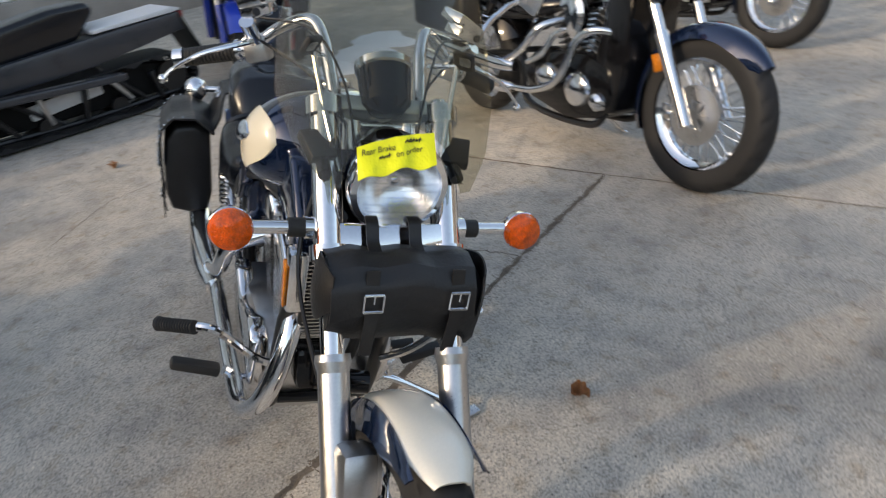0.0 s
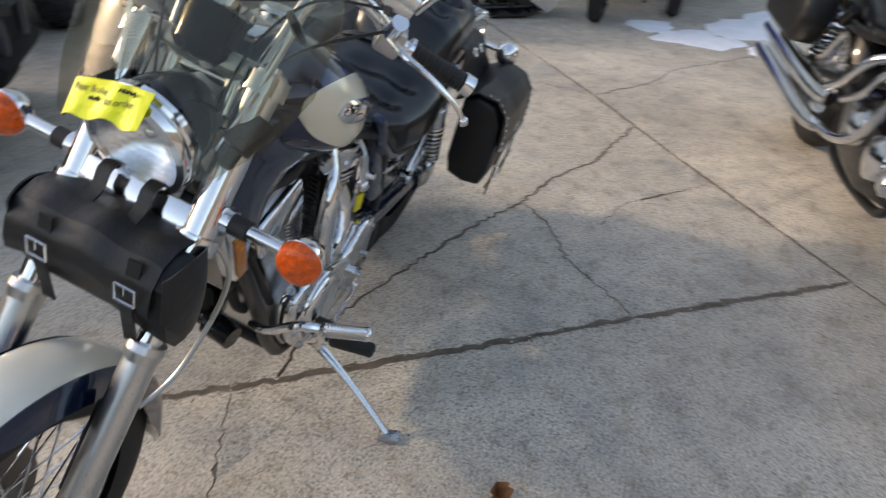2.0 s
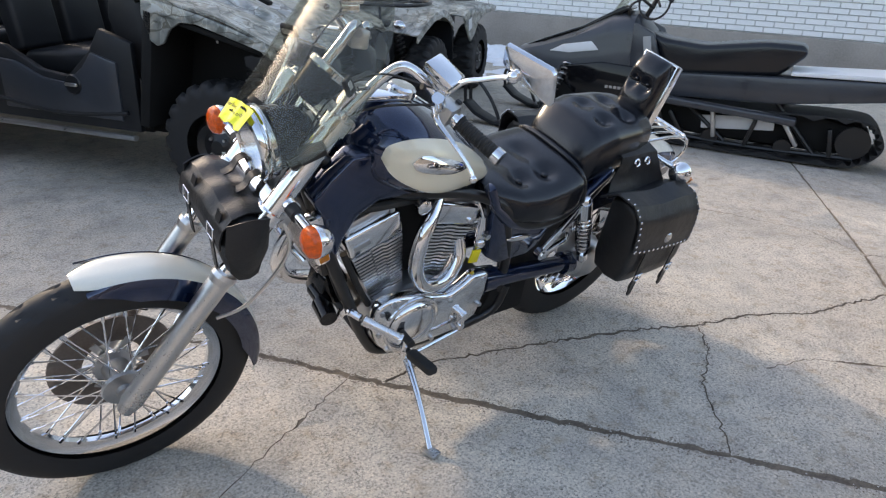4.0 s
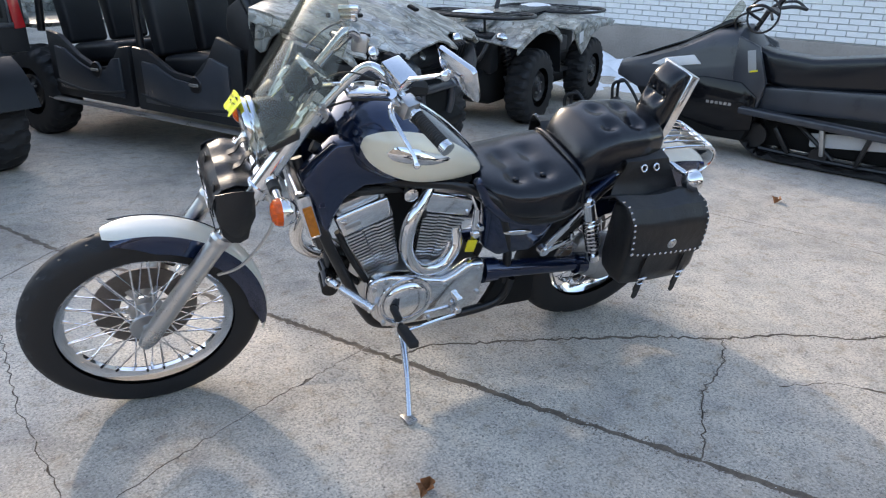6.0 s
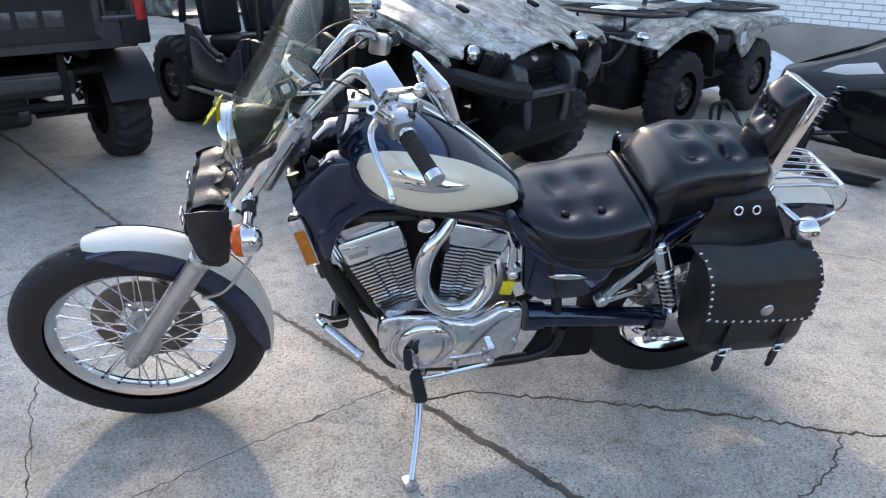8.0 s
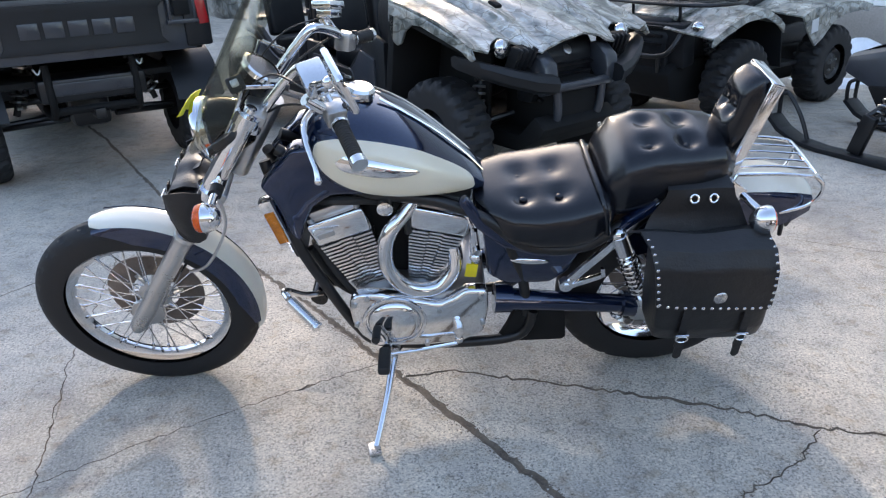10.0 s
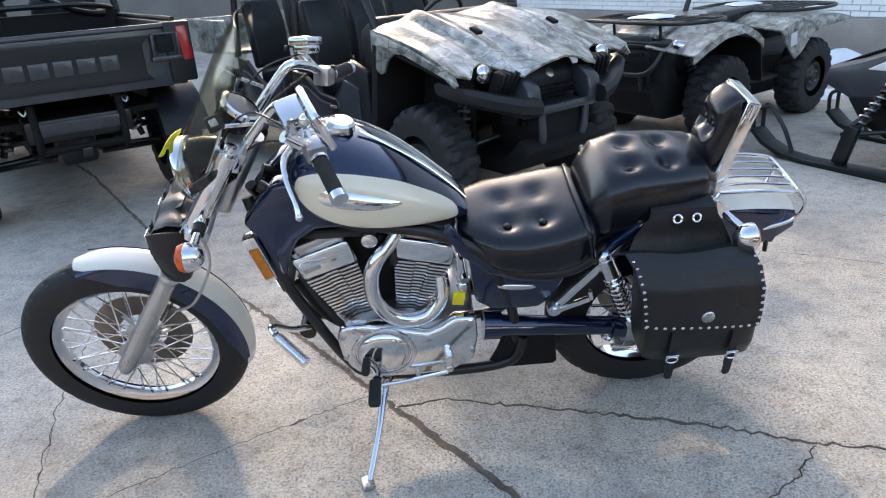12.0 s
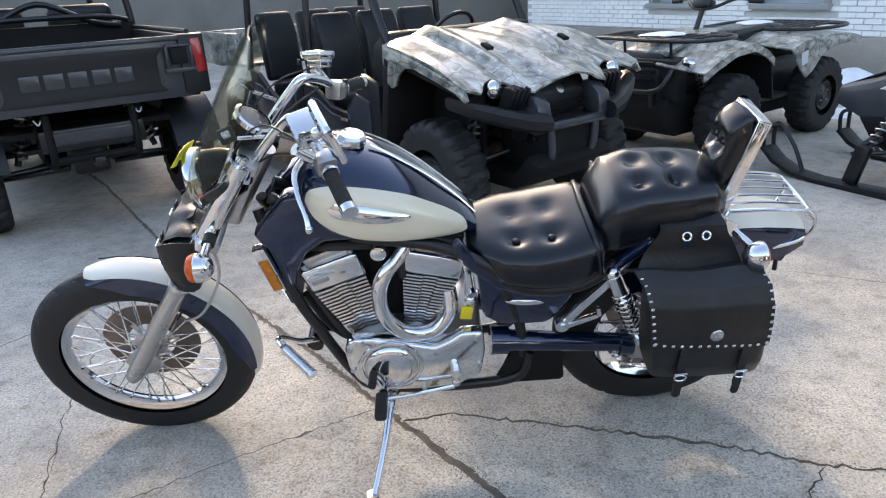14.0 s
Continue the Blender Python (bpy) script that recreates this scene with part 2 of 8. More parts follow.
CONCRETE = concrete()
CAMO = camouflage()
SCREEN = glassy("smoked_acrylic", (0.80, 0.795, 0.74), 0.10, 0.008, 0.03, 0.42)
REFLECT = material("lamp_reflector", (0.92, 0.93, 0.95), 0.22, 1.0, 0.02, 20, 160, 0.15, rough_vary=0.05)
LENS = glassy("clear_lens", (0.95, 0.96, 0.97), 0.03, 0.02, 0.04, 0.5)
PANE = material("bright_window_pane", (0.42, 0.47, 0.50), 0.08, 0.0, 0.1, 3, 50, 0.0, coat=1.0)
MIRROR = material("mirror_glass", (0.9, 0.9, 0.9), 0.03, 1.0, 0.01, 3, 50, 0.0, rough_vary=0.01)


# ---------------------------------------------------------------- mesh tools
def part(name, bm, mat, parent=None, label="", sharp=0.6):
    """Links bm as one mesh object, under parent."""
    for f in bm.faces:
        f.smooth = True
    bm.normal_update()
    for e in bm.edges:
        if len(e.link_faces) == 2 and e.calc_face_angle() > sharp:
            e.smooth = False
    me = bpy.data.meshes.new(name)
    bm.to_mesh(me)
    bm.free()
    for k in mat if isinstance(mat, (list, tuple)) else (mat,):
        me.materials.append(k)
    ob = new(name, me)
    if parent:
        ob.parent = parent
    return tagged(ob, label)


def thing(name, label, category, m=None, group="", kind=""):
    ob = new(name)
    ob.empty_display_size = 0.1
    ob.matrix_world = m or Matrix()
    return tagged(ob, label, category, group, kind)


def B():
    return bmesh.new()


def box(bm, c, s, r=(0, 0, 0), b=0.0, seg=2):
    m = pose(*c, *r) @ Matrix.Diagonal((*s, 1))
    vs = bmesh.ops.create_cube(bm, size=1, matrix=m)["verts"]
    if b:
        es = list({e for v in vs for e in v.link_edges})
        bmesh.ops.bevel(bm, geom=es, offset=b, segments=seg, profile=0.5, affect="EDGES", clamp_overlap=True)
    return bm


def basis(d):
    d = Vector(d).normalized()
    return d.to_track_quat("Z", "Y").to_matrix()


def loft(bm, rings, caps=True, close=True):
    """A skin over rings of equal count."""
    vs = [[bm.verts.new(p) for p in ring] for ring in rings]
    k = len(vs[0])
    for a, b in zip(vs, vs[1:]):
        for i in range(k if close else k - 1):
            bm.faces.new((a[i], a[(i + 1) % k], b[(i + 1) % k], b[i]))
    if caps:
        bm.faces.new(vs[0][::-1])
        bm.faces.new(vs[-1])
    return bm


def cyl(bm, p0, p1, r0, r1=None, seg=20, caps=True):
    r1 = r0 if r1 is None else r1
    q = basis(Vector(p1) - Vector(p0))
    rings = [[Vector(p) + q @ Vector((r * math.cos(a), r * math.sin(a), 0)) for a in (math.tau * i / seg for i in range(seg))] for p, r in ((p0, r0), (p1, r1))]
    return loft(bm, rings, caps)


def spline(pts, n=6):
    """Points of a smooth line through pts."""
    pts = [Vector(p) for p in pts]
    if len(pts) < 3:
        return pts
    out = []
    for i in range(len(pts) - 1):
        a, b, c, d = pts[max(i - 1, 0)], pts[i], pts[i + 1], pts[min(i + 2, len(pts) - 1)]
        for k in range(n):
            t = k / n
            out.append(0.5 * (2 * b + (c - a) * t + (2 * a - 5 * b + 4 * c - d) * t * t + (3 * b - a - 3 * c + d) * t ** 3))
    return out + [pts[-1]]


def tube(bm, pts, r, seg=10, n=6, caps=True, flat=1.0):
    """A round bar along a smooth line; r may be a list of radii along it."""
    line = spline(pts, n)
    rs = [r] * len(line) if not isinstance(r, (list, tuple)) else [float(k) for k in np.interp(np.linspace(0, 1, len(line)), np.linspace(0, 1, len(r)), r)]
    up = Vector((0, 0, 1))
    rings = []
    side = None
    for i, p in enumerate(line):
        d = (line[min(i + 1, len(line) - 1)] - line[max(i - 1, 0)]).normalized()
        if side is None:
            side = d.cross(up) if abs(d.z) < 0.95 else d.cross(Vector((1, 0, 0)))
        side = (side - d * side.dot(d)).normalized()
        other = d.cross(side)
        rings.append([p + rs[i] * (math.cos(a) * side + flat * math.sin(a) * other) for a in (math.tau * k / seg for k in range(seg))])
    return loft(bm, rings, caps)


def lathe(bm, prof, m=None, seg=28, caps=False):
    """Turns (radius, height) pairs round z, placed by m."""
    m = m or Matrix()
    rings = [[m @ Vector((r * math.cos(a), r * math.sin(a), h)) for a in (math.tau * i / seg for i in range(seg))] for r, h in prof]
    return loft(bm, rings, caps)


def ring(bm, c, axis, R, r, seg=48, k=10, squash=1.0):
    """A round hoop of section r (squash: its width along the axis over its height)."""
    q = basis(axis)
    rings = []
    for i in range(seg):
        a = math.tau * i / seg
        o = Vector((math.cos(a), math.sin(a), 0))
        rings.append([Vector(c) + q @ (o * (R + r * math.cos(b)) + Vector((0, 0, r * squash * math.sin(b)))) for b in (math.tau * j / k for j in range(k))])
    return loft(bm, rings + [rings[0]], False)


def ball(bm, c, r, s=(1, 1, 1), rot=(0, 0, 0), seg=16):
    bmesh.ops.create_uvsphere(bm, u_segments=seg, v_segments=max(6, seg // 2), radius=r, matrix=pose(*c, *rot) @ Matrix.Diagonal((*s, 1)))
    return bm


def prism(bm, outline, y0, y1, b=0.0, seg=2, m=None):
    """An (x, z) outline pulled from y0 to y1, its edges rounded by b."""
    m = m or Matrix()
    lo, hi = ([bm.verts.new(m @ Vector((x, y, z))) for x, z in outline] for y in (y0, y1))
    faces = [bm.faces.new(lo), bm.faces.new(hi[::-1])]
    k = len(lo)
    for i in range(k):
        faces.append(bm.faces.new((lo[i], hi[i], hi[(i + 1) % k], lo[(i + 1) % k])))
    bmesh.ops.recalc_face_normals(bm, faces=faces)
    if b:
        es = list({e for f in faces for e in f.edges})
        bmesh.ops.bevel(bm, geom=es, offset=b, segments=seg, profile=0.5, affect="EDGES", clamp_overlap=True)
    return bm


def shell(bm, fn, nu, nv, thick):
    """A curved sheet fn(u, v) with thickness, u and v from 0 to 1."""
    P = [[Vector(fn(i / nu, j / nv)) for j in range(nv + 1)] for i in range(nu + 1)]
    N = [[None] * (nv + 1) for _ in range(nu + 1)]
    for i in range(nu + 1):
        for j in range(nv + 1):
            du = P[min(i + 1, nu)][j] - P[max(i - 1, 0)][j]
            dv = P[i][min(j + 1, nv)] - P[i][max(j - 1, 0)]
            N[i][j] = du.cross(dv).normalized()
    a = [[bm.verts.new(P[i][j]) for j in range(nv + 1)] for i in range(nu + 1)]
    b = [[bm.verts.new(P[i][j] - N[i][j] * thick) for j in range(nv + 1)] for i in range(nu + 1)]
    for i in range(nu):
        for j in range(nv):
            bm.faces.new((a[i][j], a[i + 1][j], a[i + 1][j + 1], a[i][j + 1]))
            bm.faces.new((b[i][j], b[i][j + 1], b[i + 1][j + 1], b[i + 1][j]))
    for i in range(nu):
        bm.faces.new((a[i][0], b[i][0], b[i + 1][0], a[i + 1][0]))
        bm.faces.new((a[i][nv], a[i + 1][nv], b[i + 1][nv], b[i][nv]))
    for j in range(nv):
        bm.faces.new((a[0][j], a[0][j + 1], b[0][j + 1], b[0][j]))
        bm.faces.new((a[nu][j], b[nu][j], b[nu][j + 1], a[nu][j + 1]))
    return bm


def lerp(x, xs, ys):
    return float(np.interp(x, xs, ys))


def text_mesh(words, size, depth, m):
    """Raised lettering as a bmesh."""
    cu = bpy.data.curves.new("lettering", "FONT")
    cu.body, cu.size, cu.extrude = words, size, depth
    ob = bpy.data.objects.new("lettering", cu)
    scene.collection.objects.link(ob)
    bpy.context.view_layer.update()
    me = bpy.data.meshes.new_from_object(ob.evaluated_get(bpy.context.evaluated_depsgraph_get()))
    bpy.data.objects.remove(ob)
    bm = bmesh.new()
    bm.from_mesh(me)
    bmesh.ops.transform(bm, matrix=m, verts=bm.verts)
    bpy.data.meshes.remove(me)
    return bm


# ---------------------------------------------------------------- ground
def ground():
    """One sheet of old concrete to the horizon; joints and cracks are grooves in it."""
    from mathutils.geometry import delaunay_2d_cdt
    rnd = random.Random(4)
    joint_a = [(-6.844, 9.628), (-4.206, 5.901), (-2.327, 3.31), (-1.131, 1.432), (-0.307, 0.397), (0.013, -0.057), (0.417, -0.61), (0.668, -0.937), (1.15, -1.607)]
    joint_b = [(6.315, 2.575), (2.611, -0.472), (1.959, -0.962), (1.15, -1.607), (0.242, -2.361), (-1.673, -4.056)]
    joint_c = [(-3.614, -1.681), (-2.102, 0.153), (-1.072, 1.494)]
    main = [(0.02, -0.072), (0.176, -0.04), (0.456, -0.123), (0.695, -0.196), (1.006, -0.301), (1.265, -0.426), (1.4, -0.457), (1.555, -0.51), (1.735, -0.623), (1.922, -0.663), (2.23, -0.74)]
    branch = [(1.265, -0.426), (1.129, -0.562), (0.93, -0.667), (0.855, -0.754), (0.668, -0.942)]
    front = [(-0.052, 0.033), (-0.272, -0.086), (-0.572, -0.239), (-0.886, -0.436), (-1.061, -0.549), (-1.563, -0.927)]
    front_b = [(-1.349, 1.018), (-1.261, 0.564), (-1.158, 0.047), (-1.024, -0.383), (-0.977, -0.623), (-1.024, -1.251)]
    far_a = [(1.849, 0.93), (2.269, 0.692), (2.521, 0.249), (2.687, -0.153), (2.611, -0.472)]
    far_b = [(2.611, -0.472), (2.942, -0.743), (3.257, -0.856), (3.827, -1.363)]
    slab_b = [(1.714, -1.11), (1.419, -0.813), (1.198, -0.74)]
    lines = [(joint_a, 0.021, 0.006, 0.006), (joint_b, 0.012, 0.003, 0.007), (joint_c, 0.006, 0.003, 0.006), (main, 0.010, 0.010, 0.009), (branch, 0.004, 0.009, 0.008),
             (front, 0.0032, 0.008, 0.008), (front_b, 0.003, 0.008, 0.008), (far_a, 0.004, 0.008, 0.008), (far_b, 0.006, 0.012, 0.010), (slab_b, 0.0025, 0.008, 0.006)]
    verts, edges, centre = [], [], []
    for pts, w, jit, depth in lines:
        line = []
        for a, b in zip(pts, pts[1:]):
            a, b = Vector(a), Vector(b)
            n = max(2, int((b - a).length / 0.022))
            side = Vector((b.y - a.y, a.x - b.x)).normalized()
            for k in range(n):
                j = rnd.uniform(-jit, jit) if (k or a.to_tuple() not in [p for p in ((1.265, -0.426),)]) else 0
                line.append(a.lerp(b, k / n) + side * j)
        line.append(Vector(pts[-1]))
        rows = []
        for i, p in enumerate(line):
            d = (line[min(i + 1, len(line) - 1)] - line[max(i - 1, 0)]).normalized()
            s = Vector((d.y, -d.x))
            end = 0.25 if i in (0, len(line) - 1) else 1.0
            wide = 0.8 * wide + 0.2 * rnd.uniform(0.1, 1.1) if i else 0.6
            half = w * end * wide * rnd.uniform(0.75, 1.1)
            rows.append((p + s * half, p, p - s * half * rnd.uniform(0.7, 1.2)))
            centre.append((p.x, p.y, half if end == 1.0 else 0.0, depth))
        base = len(verts)
        for row in rows:
            verts.extend(row)
        for i in range(len(rows) - 1):
            for k in range(3):
                edges.append((base + 3 * i + k, base + 3 * i + 3 + k))
    for x in np.arange(-8, 10.1, 1.5):
        for y in np.arange(-8, 10.1, 1.5):
            verts.append(Vector((x, y)))
    for r in (16, 40, 120, 400, 1500):
        for k in range(24):
            verts.append(Vector((r * math.cos(math.tau * k / 24), r * math.sin(math.tau * k / 24))))
    v2, _, f2, *_ = delaunay_2d_cdt(verts, edges, [], 0, 1e-5)
    C = np.array(centre)
    bm = B()
    deep = []
    vs = []
    for p in v2:
        d = np.hypot(C[:, 0] - p.x, C[:, 1] - p.y)
        k = int(d.argmin())
        z = -C[k, 3] * rnd.uniform(0.6, 1.0) if d[k] < 0.001 and C[k, 2] > 0 else 0.0
        vs.append(bm.verts.new((p.x, p.y, z)))
        deep.append(z < 0)
    for f in f2:
        try:
            face = bm.faces.new([vs[i] for i in f])
            face.material_index = 1 if any(deep[i] for i in f) and face.calc_perimeter() < 0.2 else 0
        except ValueError:
            pass
    bmesh.ops.recalc_face_normals(bm, faces=bm.faces)
    if sum(f.normal.z for f in bm.faces) < 0:
        bmesh.ops.reverse_faces(bm, faces=bm.faces)
    pts3, tris = [], []
    for pts, count, spread in ((joint_a[3:], 2600, 0.017), (main, 700, 0.012), (joint_b[1:4], 700, 0.012), (branch, 200, 0.008)):
        for _ in range(count):
            k = rnd.randrange(len(pts) - 1)
            a, b = Vector(pts[k]), Vector(pts[k + 1])
            p = a.lerp(b, rnd.random()) + Vector((rnd.gauss(0, spread), rnd.gauss(0, spread)))
            r, turn, at = rnd.choice((0.0012, 0.0016, 0.002, 0.003, 0.0042)), rnd.uniform(0, 6.3), len(pts3)
            for q in range(4):
                w = r * rnd.uniform(0.6, 1.1)
                pts3.append((p.x + w * math.cos(turn + q * 1.57), p.y + w * math.sin(turn + q * 1.57), 0.0001))
            pts3.append((p.x, p.y, r * 0.5))
            tris += [(at + q, at + (q + 1) % 4, at + 4) for q in range(4)]
    grit = bpy.data.meshes.new("grit")
    grit.from_pydata(pts3, [], tris)
    grit.materials.append(DIRT)
    tagged(new("grit", grit), "brown grit and crumbs along the cracks", "grit", kind="stuff")
    ob = part("ground", bm, (CONCRETE, DIRT))
    return tagged(ob, "weathered tan concrete yard with cracks and dirt-filled joints", "ground", kind="structure")


def aggregate():
    """Worn concrete shows its stones: flat pale and dark grains flush in the slab."""
    rnd = random.Random(21)
    pts, faces, kinds = [], [], []
    while len(kinds) < 5200 * 6:
        x, y = rnd.uniform(-1.7, 2.9), rnd.uniform(-1.9, 0.6)
        worn = 0.5 + 0.9 * noise.noise(Vector((x * 1.1, y * 1.1, 2.0))) + (0.35 if x > 0.1 and y > -1.4 else -0.05)
        if rnd.random() > worn:
            continue
        r = rnd.choice((0.0016, 0.0022, 0.0022, 0.003, 0.0042))
        base = len(pts)
        pts.append((x, y, 0.0009))
        turn, flat = rnd.uniform(0, 6.28), rnd.uniform(0.55, 1.0)
        for k in range(6):
            a = math.tau * k / 6
            u, w = r * math.cos(a) * rnd.uniform(0.75, 1.1), r * flat * math.sin(a) * rnd.uniform(0.75, 1.1)
            pts.append((x + u * math.cos(turn) - w * math.sin(turn), y + u * math.sin(turn) + w * math.cos(turn), 0.0002))
        kind = 0 if rnd.random() < 0.6 else 1
        for k in range(6):
            faces.append((base, base + 1 + k, base + 1 + (k + 1) % 6))
            kinds.append(kind)
    me = bpy.data.meshes.new("aggregate")
    me.from_pydata(pts, [], faces)
    me.materials.append(PEBBLE)
    me.materials.append(PIT)
    me.polygons.foreach_set("material_index", kinds)
    tagged(new("aggregate", me), "pale and dark stones worn bare in the concrete", "aggregate", kind="stuff")


ground()
aggregate()


# ---------------------------------------------------------------- cruiser on its side stand
AXLE_Y = pose(0, 0, 0, -90, 0, 0)
LEAN = 16.3
bike = thing("cruiser_motorcycle", "navy and cream cruiser motorcycle with saddlebags, leaning on its side stand", "motorcycle", pose(0, 0.03, 0, LEAN, 0, 0))


def tyre_mesh(R, rb, w, grooves=26, seg=156, cut=0.008, slant=0.9):
    """A round motorcycle tyre about y with slanted tread grooves."""
    prof = []
    for i in range(25):
        a = math.pi * (i / 24)
        y = -math.cos(a) * w / 2
        bulge = math.sin(a) ** 0.62
        prof.append((rb + (R - rb) * bulge, y * (0.72 + 0.28 * math.sin(a) ** 0.5)))
    bm = B()
    rings = []
    for i in range(seg):
        a = math.tau * i / seg
        row = []
        for r, y in prof:
            t = abs(y) / (w / 2)
            ph = (i / seg * grooves + slant * t * (1 if y < 0 else -1) + (0.5 if y > 0 else 0)) % 1
            on = r > rb + (R - rb) * 0.80 and t > 0.16 and ph < 0.17
            rr = r - (cut if on else 0)
            row.append(Vector((rr * math.cos(a), y, rr * math.sin(a))))
        rings.append(row)
    loft(bm, rings + [rings[0]], False, False)
    bmesh.ops.remove_doubles(bm, verts=bm.verts, dist=1e-6)
    return bm


def spoke_wheel(root, x, z, R, w, rim, rim_w, disc_y, disc_r, spokes=40, chrome=CHROME, disc_mat=DISC, disc_label="brown worn steel brake disc"):
    """Laced wheel: hub, rim, tyre, brake disc and every spoke."""
    bm = B()
    lathe(bm, [(0.0, -0.062), (0.02, -0.062), (0.022, -0.05), (0.05, -0.046), (0.052, -0.036), (0.034, -0.03), (0.03, 0.0), (0.034, 0.03), (0.052, 0.036), (0.05, 0.046), (0.022, 0.05), (0.02, 0.062), (0.0, 0.062)], AXLE_Y, 26)
    wheel = part("wheel", bm, ALLOY, root)
    wheel.location = (x, 0, z)
    bm = B()
    h = rim_w / 2
    lathe(bm, [(rim + 0.012, -h), (rim + 0.014, -h + 0.004), (rim + 0.004, -h + 0.008), (rim - 0.004, -h * 0.55), (rim - 0.018, -h * 0.32), (rim - 0.018, h * 0.32), (rim - 0.004, h * 0.55),
               (rim + 0.004, h - 0.008), (rim + 0.014, h - 0.004), (rim + 0.012, h), (rim + 0.004, h + 0.001), (rim - 0.008, h * 0.6), (rim - 0.022, h * 0.34), (rim - 0.022, -h * 0.34), (rim - 0.008, -h * 0.6), (rim + 0.004, -h - 0.001), (rim + 0.012, -h)], AXLE_Y, 64)
    part("rim", bm, chrome, wheel, "polished chrome rim")
    part("tyre", tyre_mesh(R, rim + 0.006, w), RUBBER, wheel, "black road tyre with slanted grooves")
    bm = B()
    lathe(bm, [(disc_r * 0.48, 0.0), (disc_r, 0.0), (disc_r, 0.005), (disc_r * 0.48, 0.005), (disc_r * 0.48, 0.0)], pose(0, disc_y, 0) @ AXLE_Y, 40)
    part("brake_disc", bm, disc_mat, wheel, disc_label)
    for k in range(6):
        a = math.tau * k / 6
        bm = box(B(), (disc_r * 0.36 * math.cos(a), disc_y, disc_r * 0.36 * math.sin(a)), (disc_r * 0.42, 0.006, 0.018), (0, -math.degrees(a), 0))
        part("disc_arm", bm, STEEL, wheel)
    L = None
    for k in range(spokes):
        side = -1 if k % 2 else 1
        a = math.tau * k / spokes
        tw = (1 if (k // 2) % 2 else -1) * 0.42
        p0 = Vector((0.046 * math.cos(a + tw), side * 0.037, 0.046 * math.sin(a + tw)))
        p1 = Vector(((rim - 0.018) * math.cos(a - tw * 0.12), side * 0.008, (rim - 0.018) * math.sin(a - tw * 0.12)))
        if L is None:
            bm = B()
            L = (p1 - p0).length
            cyl(bm, (0, 0, 0), (0, 0, L), 0.0024, seg=6)
            cyl(bm, (0, 0, L - 0.018), (0, 0, L), 0.0045, seg=6)
            s = part("spoke", bm, chrome, wheel)
            mesh = s.data
        else:
            s = new("spoke", mesh)
            s.parent = wheel
        s.matrix_local = Matrix.Translation(p0) @ (p1 - p0).to_track_quat("Z", "Y").to_matrix().to_4x4()
    return wheel


FX, FZ, FR = -0.755, 0.335, 0.338
RX, RZ, RR_ = 0.852, 0.322, 0.322
front_wheel = spoke_wheel(bike, FX, FZ, FR, 0.104, 0.243, 0.046, 0.052, 0.150)
rear_wheel = spoke_wheel(bike, RX, RZ, RR_, 0.155, 0.200, 0.078, 0.085, 0.13, 36)

# front fork
FD = Vector((0.5527, 0, 0.8334))
for s in (-1, 1):
    bm = B()
    p = Vector((-0.788, s * 0.106, 0.272))
    top = Vector((-0.548, s * 0.106, 0.634))
    cyl(bm, p, p + FD * 0.03, 0.018, 0.026, 20)
    cyl(bm, p + FD * 0.03, top - FD * 0.03, 0.0265, seg=22)
    cyl(bm, top - FD * 0.03, top - FD * 0.012, 0.0265, 0.031, 22)
    cyl(bm, top - FD * 0.012, top, 0.031, 0.029, 22)
    leg = part("fork_leg", bm, STEEL, bike, "satin alloy fork slider")
    bm = B()
    cyl(bm, top, top + FD * 0.44, 0.0205, seg=20)
    cyl(bm, top + FD * 0.13, top + FD * 0.44, 0.026, seg=20)
    part("fork_tube", bm, CHROME, leg, "chrome fork tube")
    bm = B()
    cyl(bm, top + FD * 0.155, top + FD * 0.18, 0.034, seg=22)
    part("fork_clamp", bm, CHROME, leg)
    bm = cyl(B(), top + FD * 0.405, top + FD * 0.435, 0.034, seg=22)
    cyl(bm, top + FD * 0.435, top + FD * 0.45, 0.018, 0.014, 12)
    part("fork_clamp", bm, CHROME, leg)
bm = B()
box(bm, (-0.435, 0, 0.765), (0.05, 0.26, 0.035), (0, 33.5, 0), 0.008)
box(bm, (-0.30, 0, 0.985), (0.06, 0.24, 0.03), (0, 33.5, 0), 0.008)
cyl(bm, (-0.40, 0, 0.77), (-0.27, 0, 0.98), 0.03)
part("triple_clamp", bm, ALLOY, bike)


# front fender, an arc round the wheel
def fender(a0, a1, R, y0, y1, drop0, drop1, mat, name, label, cx, cz, thick=0.003, taper=0.0, nu=40, round_top=0.012):
    def fn(u, v):
        a = radians(a0 + (a1 - a0) * u)
        y = y0 + (y1 - y0) * v
        half = max(abs(y0), abs(y1))
        t = abs(y) / half
        rr = R - round_top * t ** 3 - lerp(t, (0, 0.8, 1), (0, 0, drop0 + (drop1 - drop0) * u))
        k = 1 - taper * (max(0, 0.12 - u) / 0.12) ** 2
        return (cx + rr * math.cos(a), y * k, cz + rr * math.sin(a))
    return part(name, shell(B(), fn, nu, 16, thick), mat, bike, label)


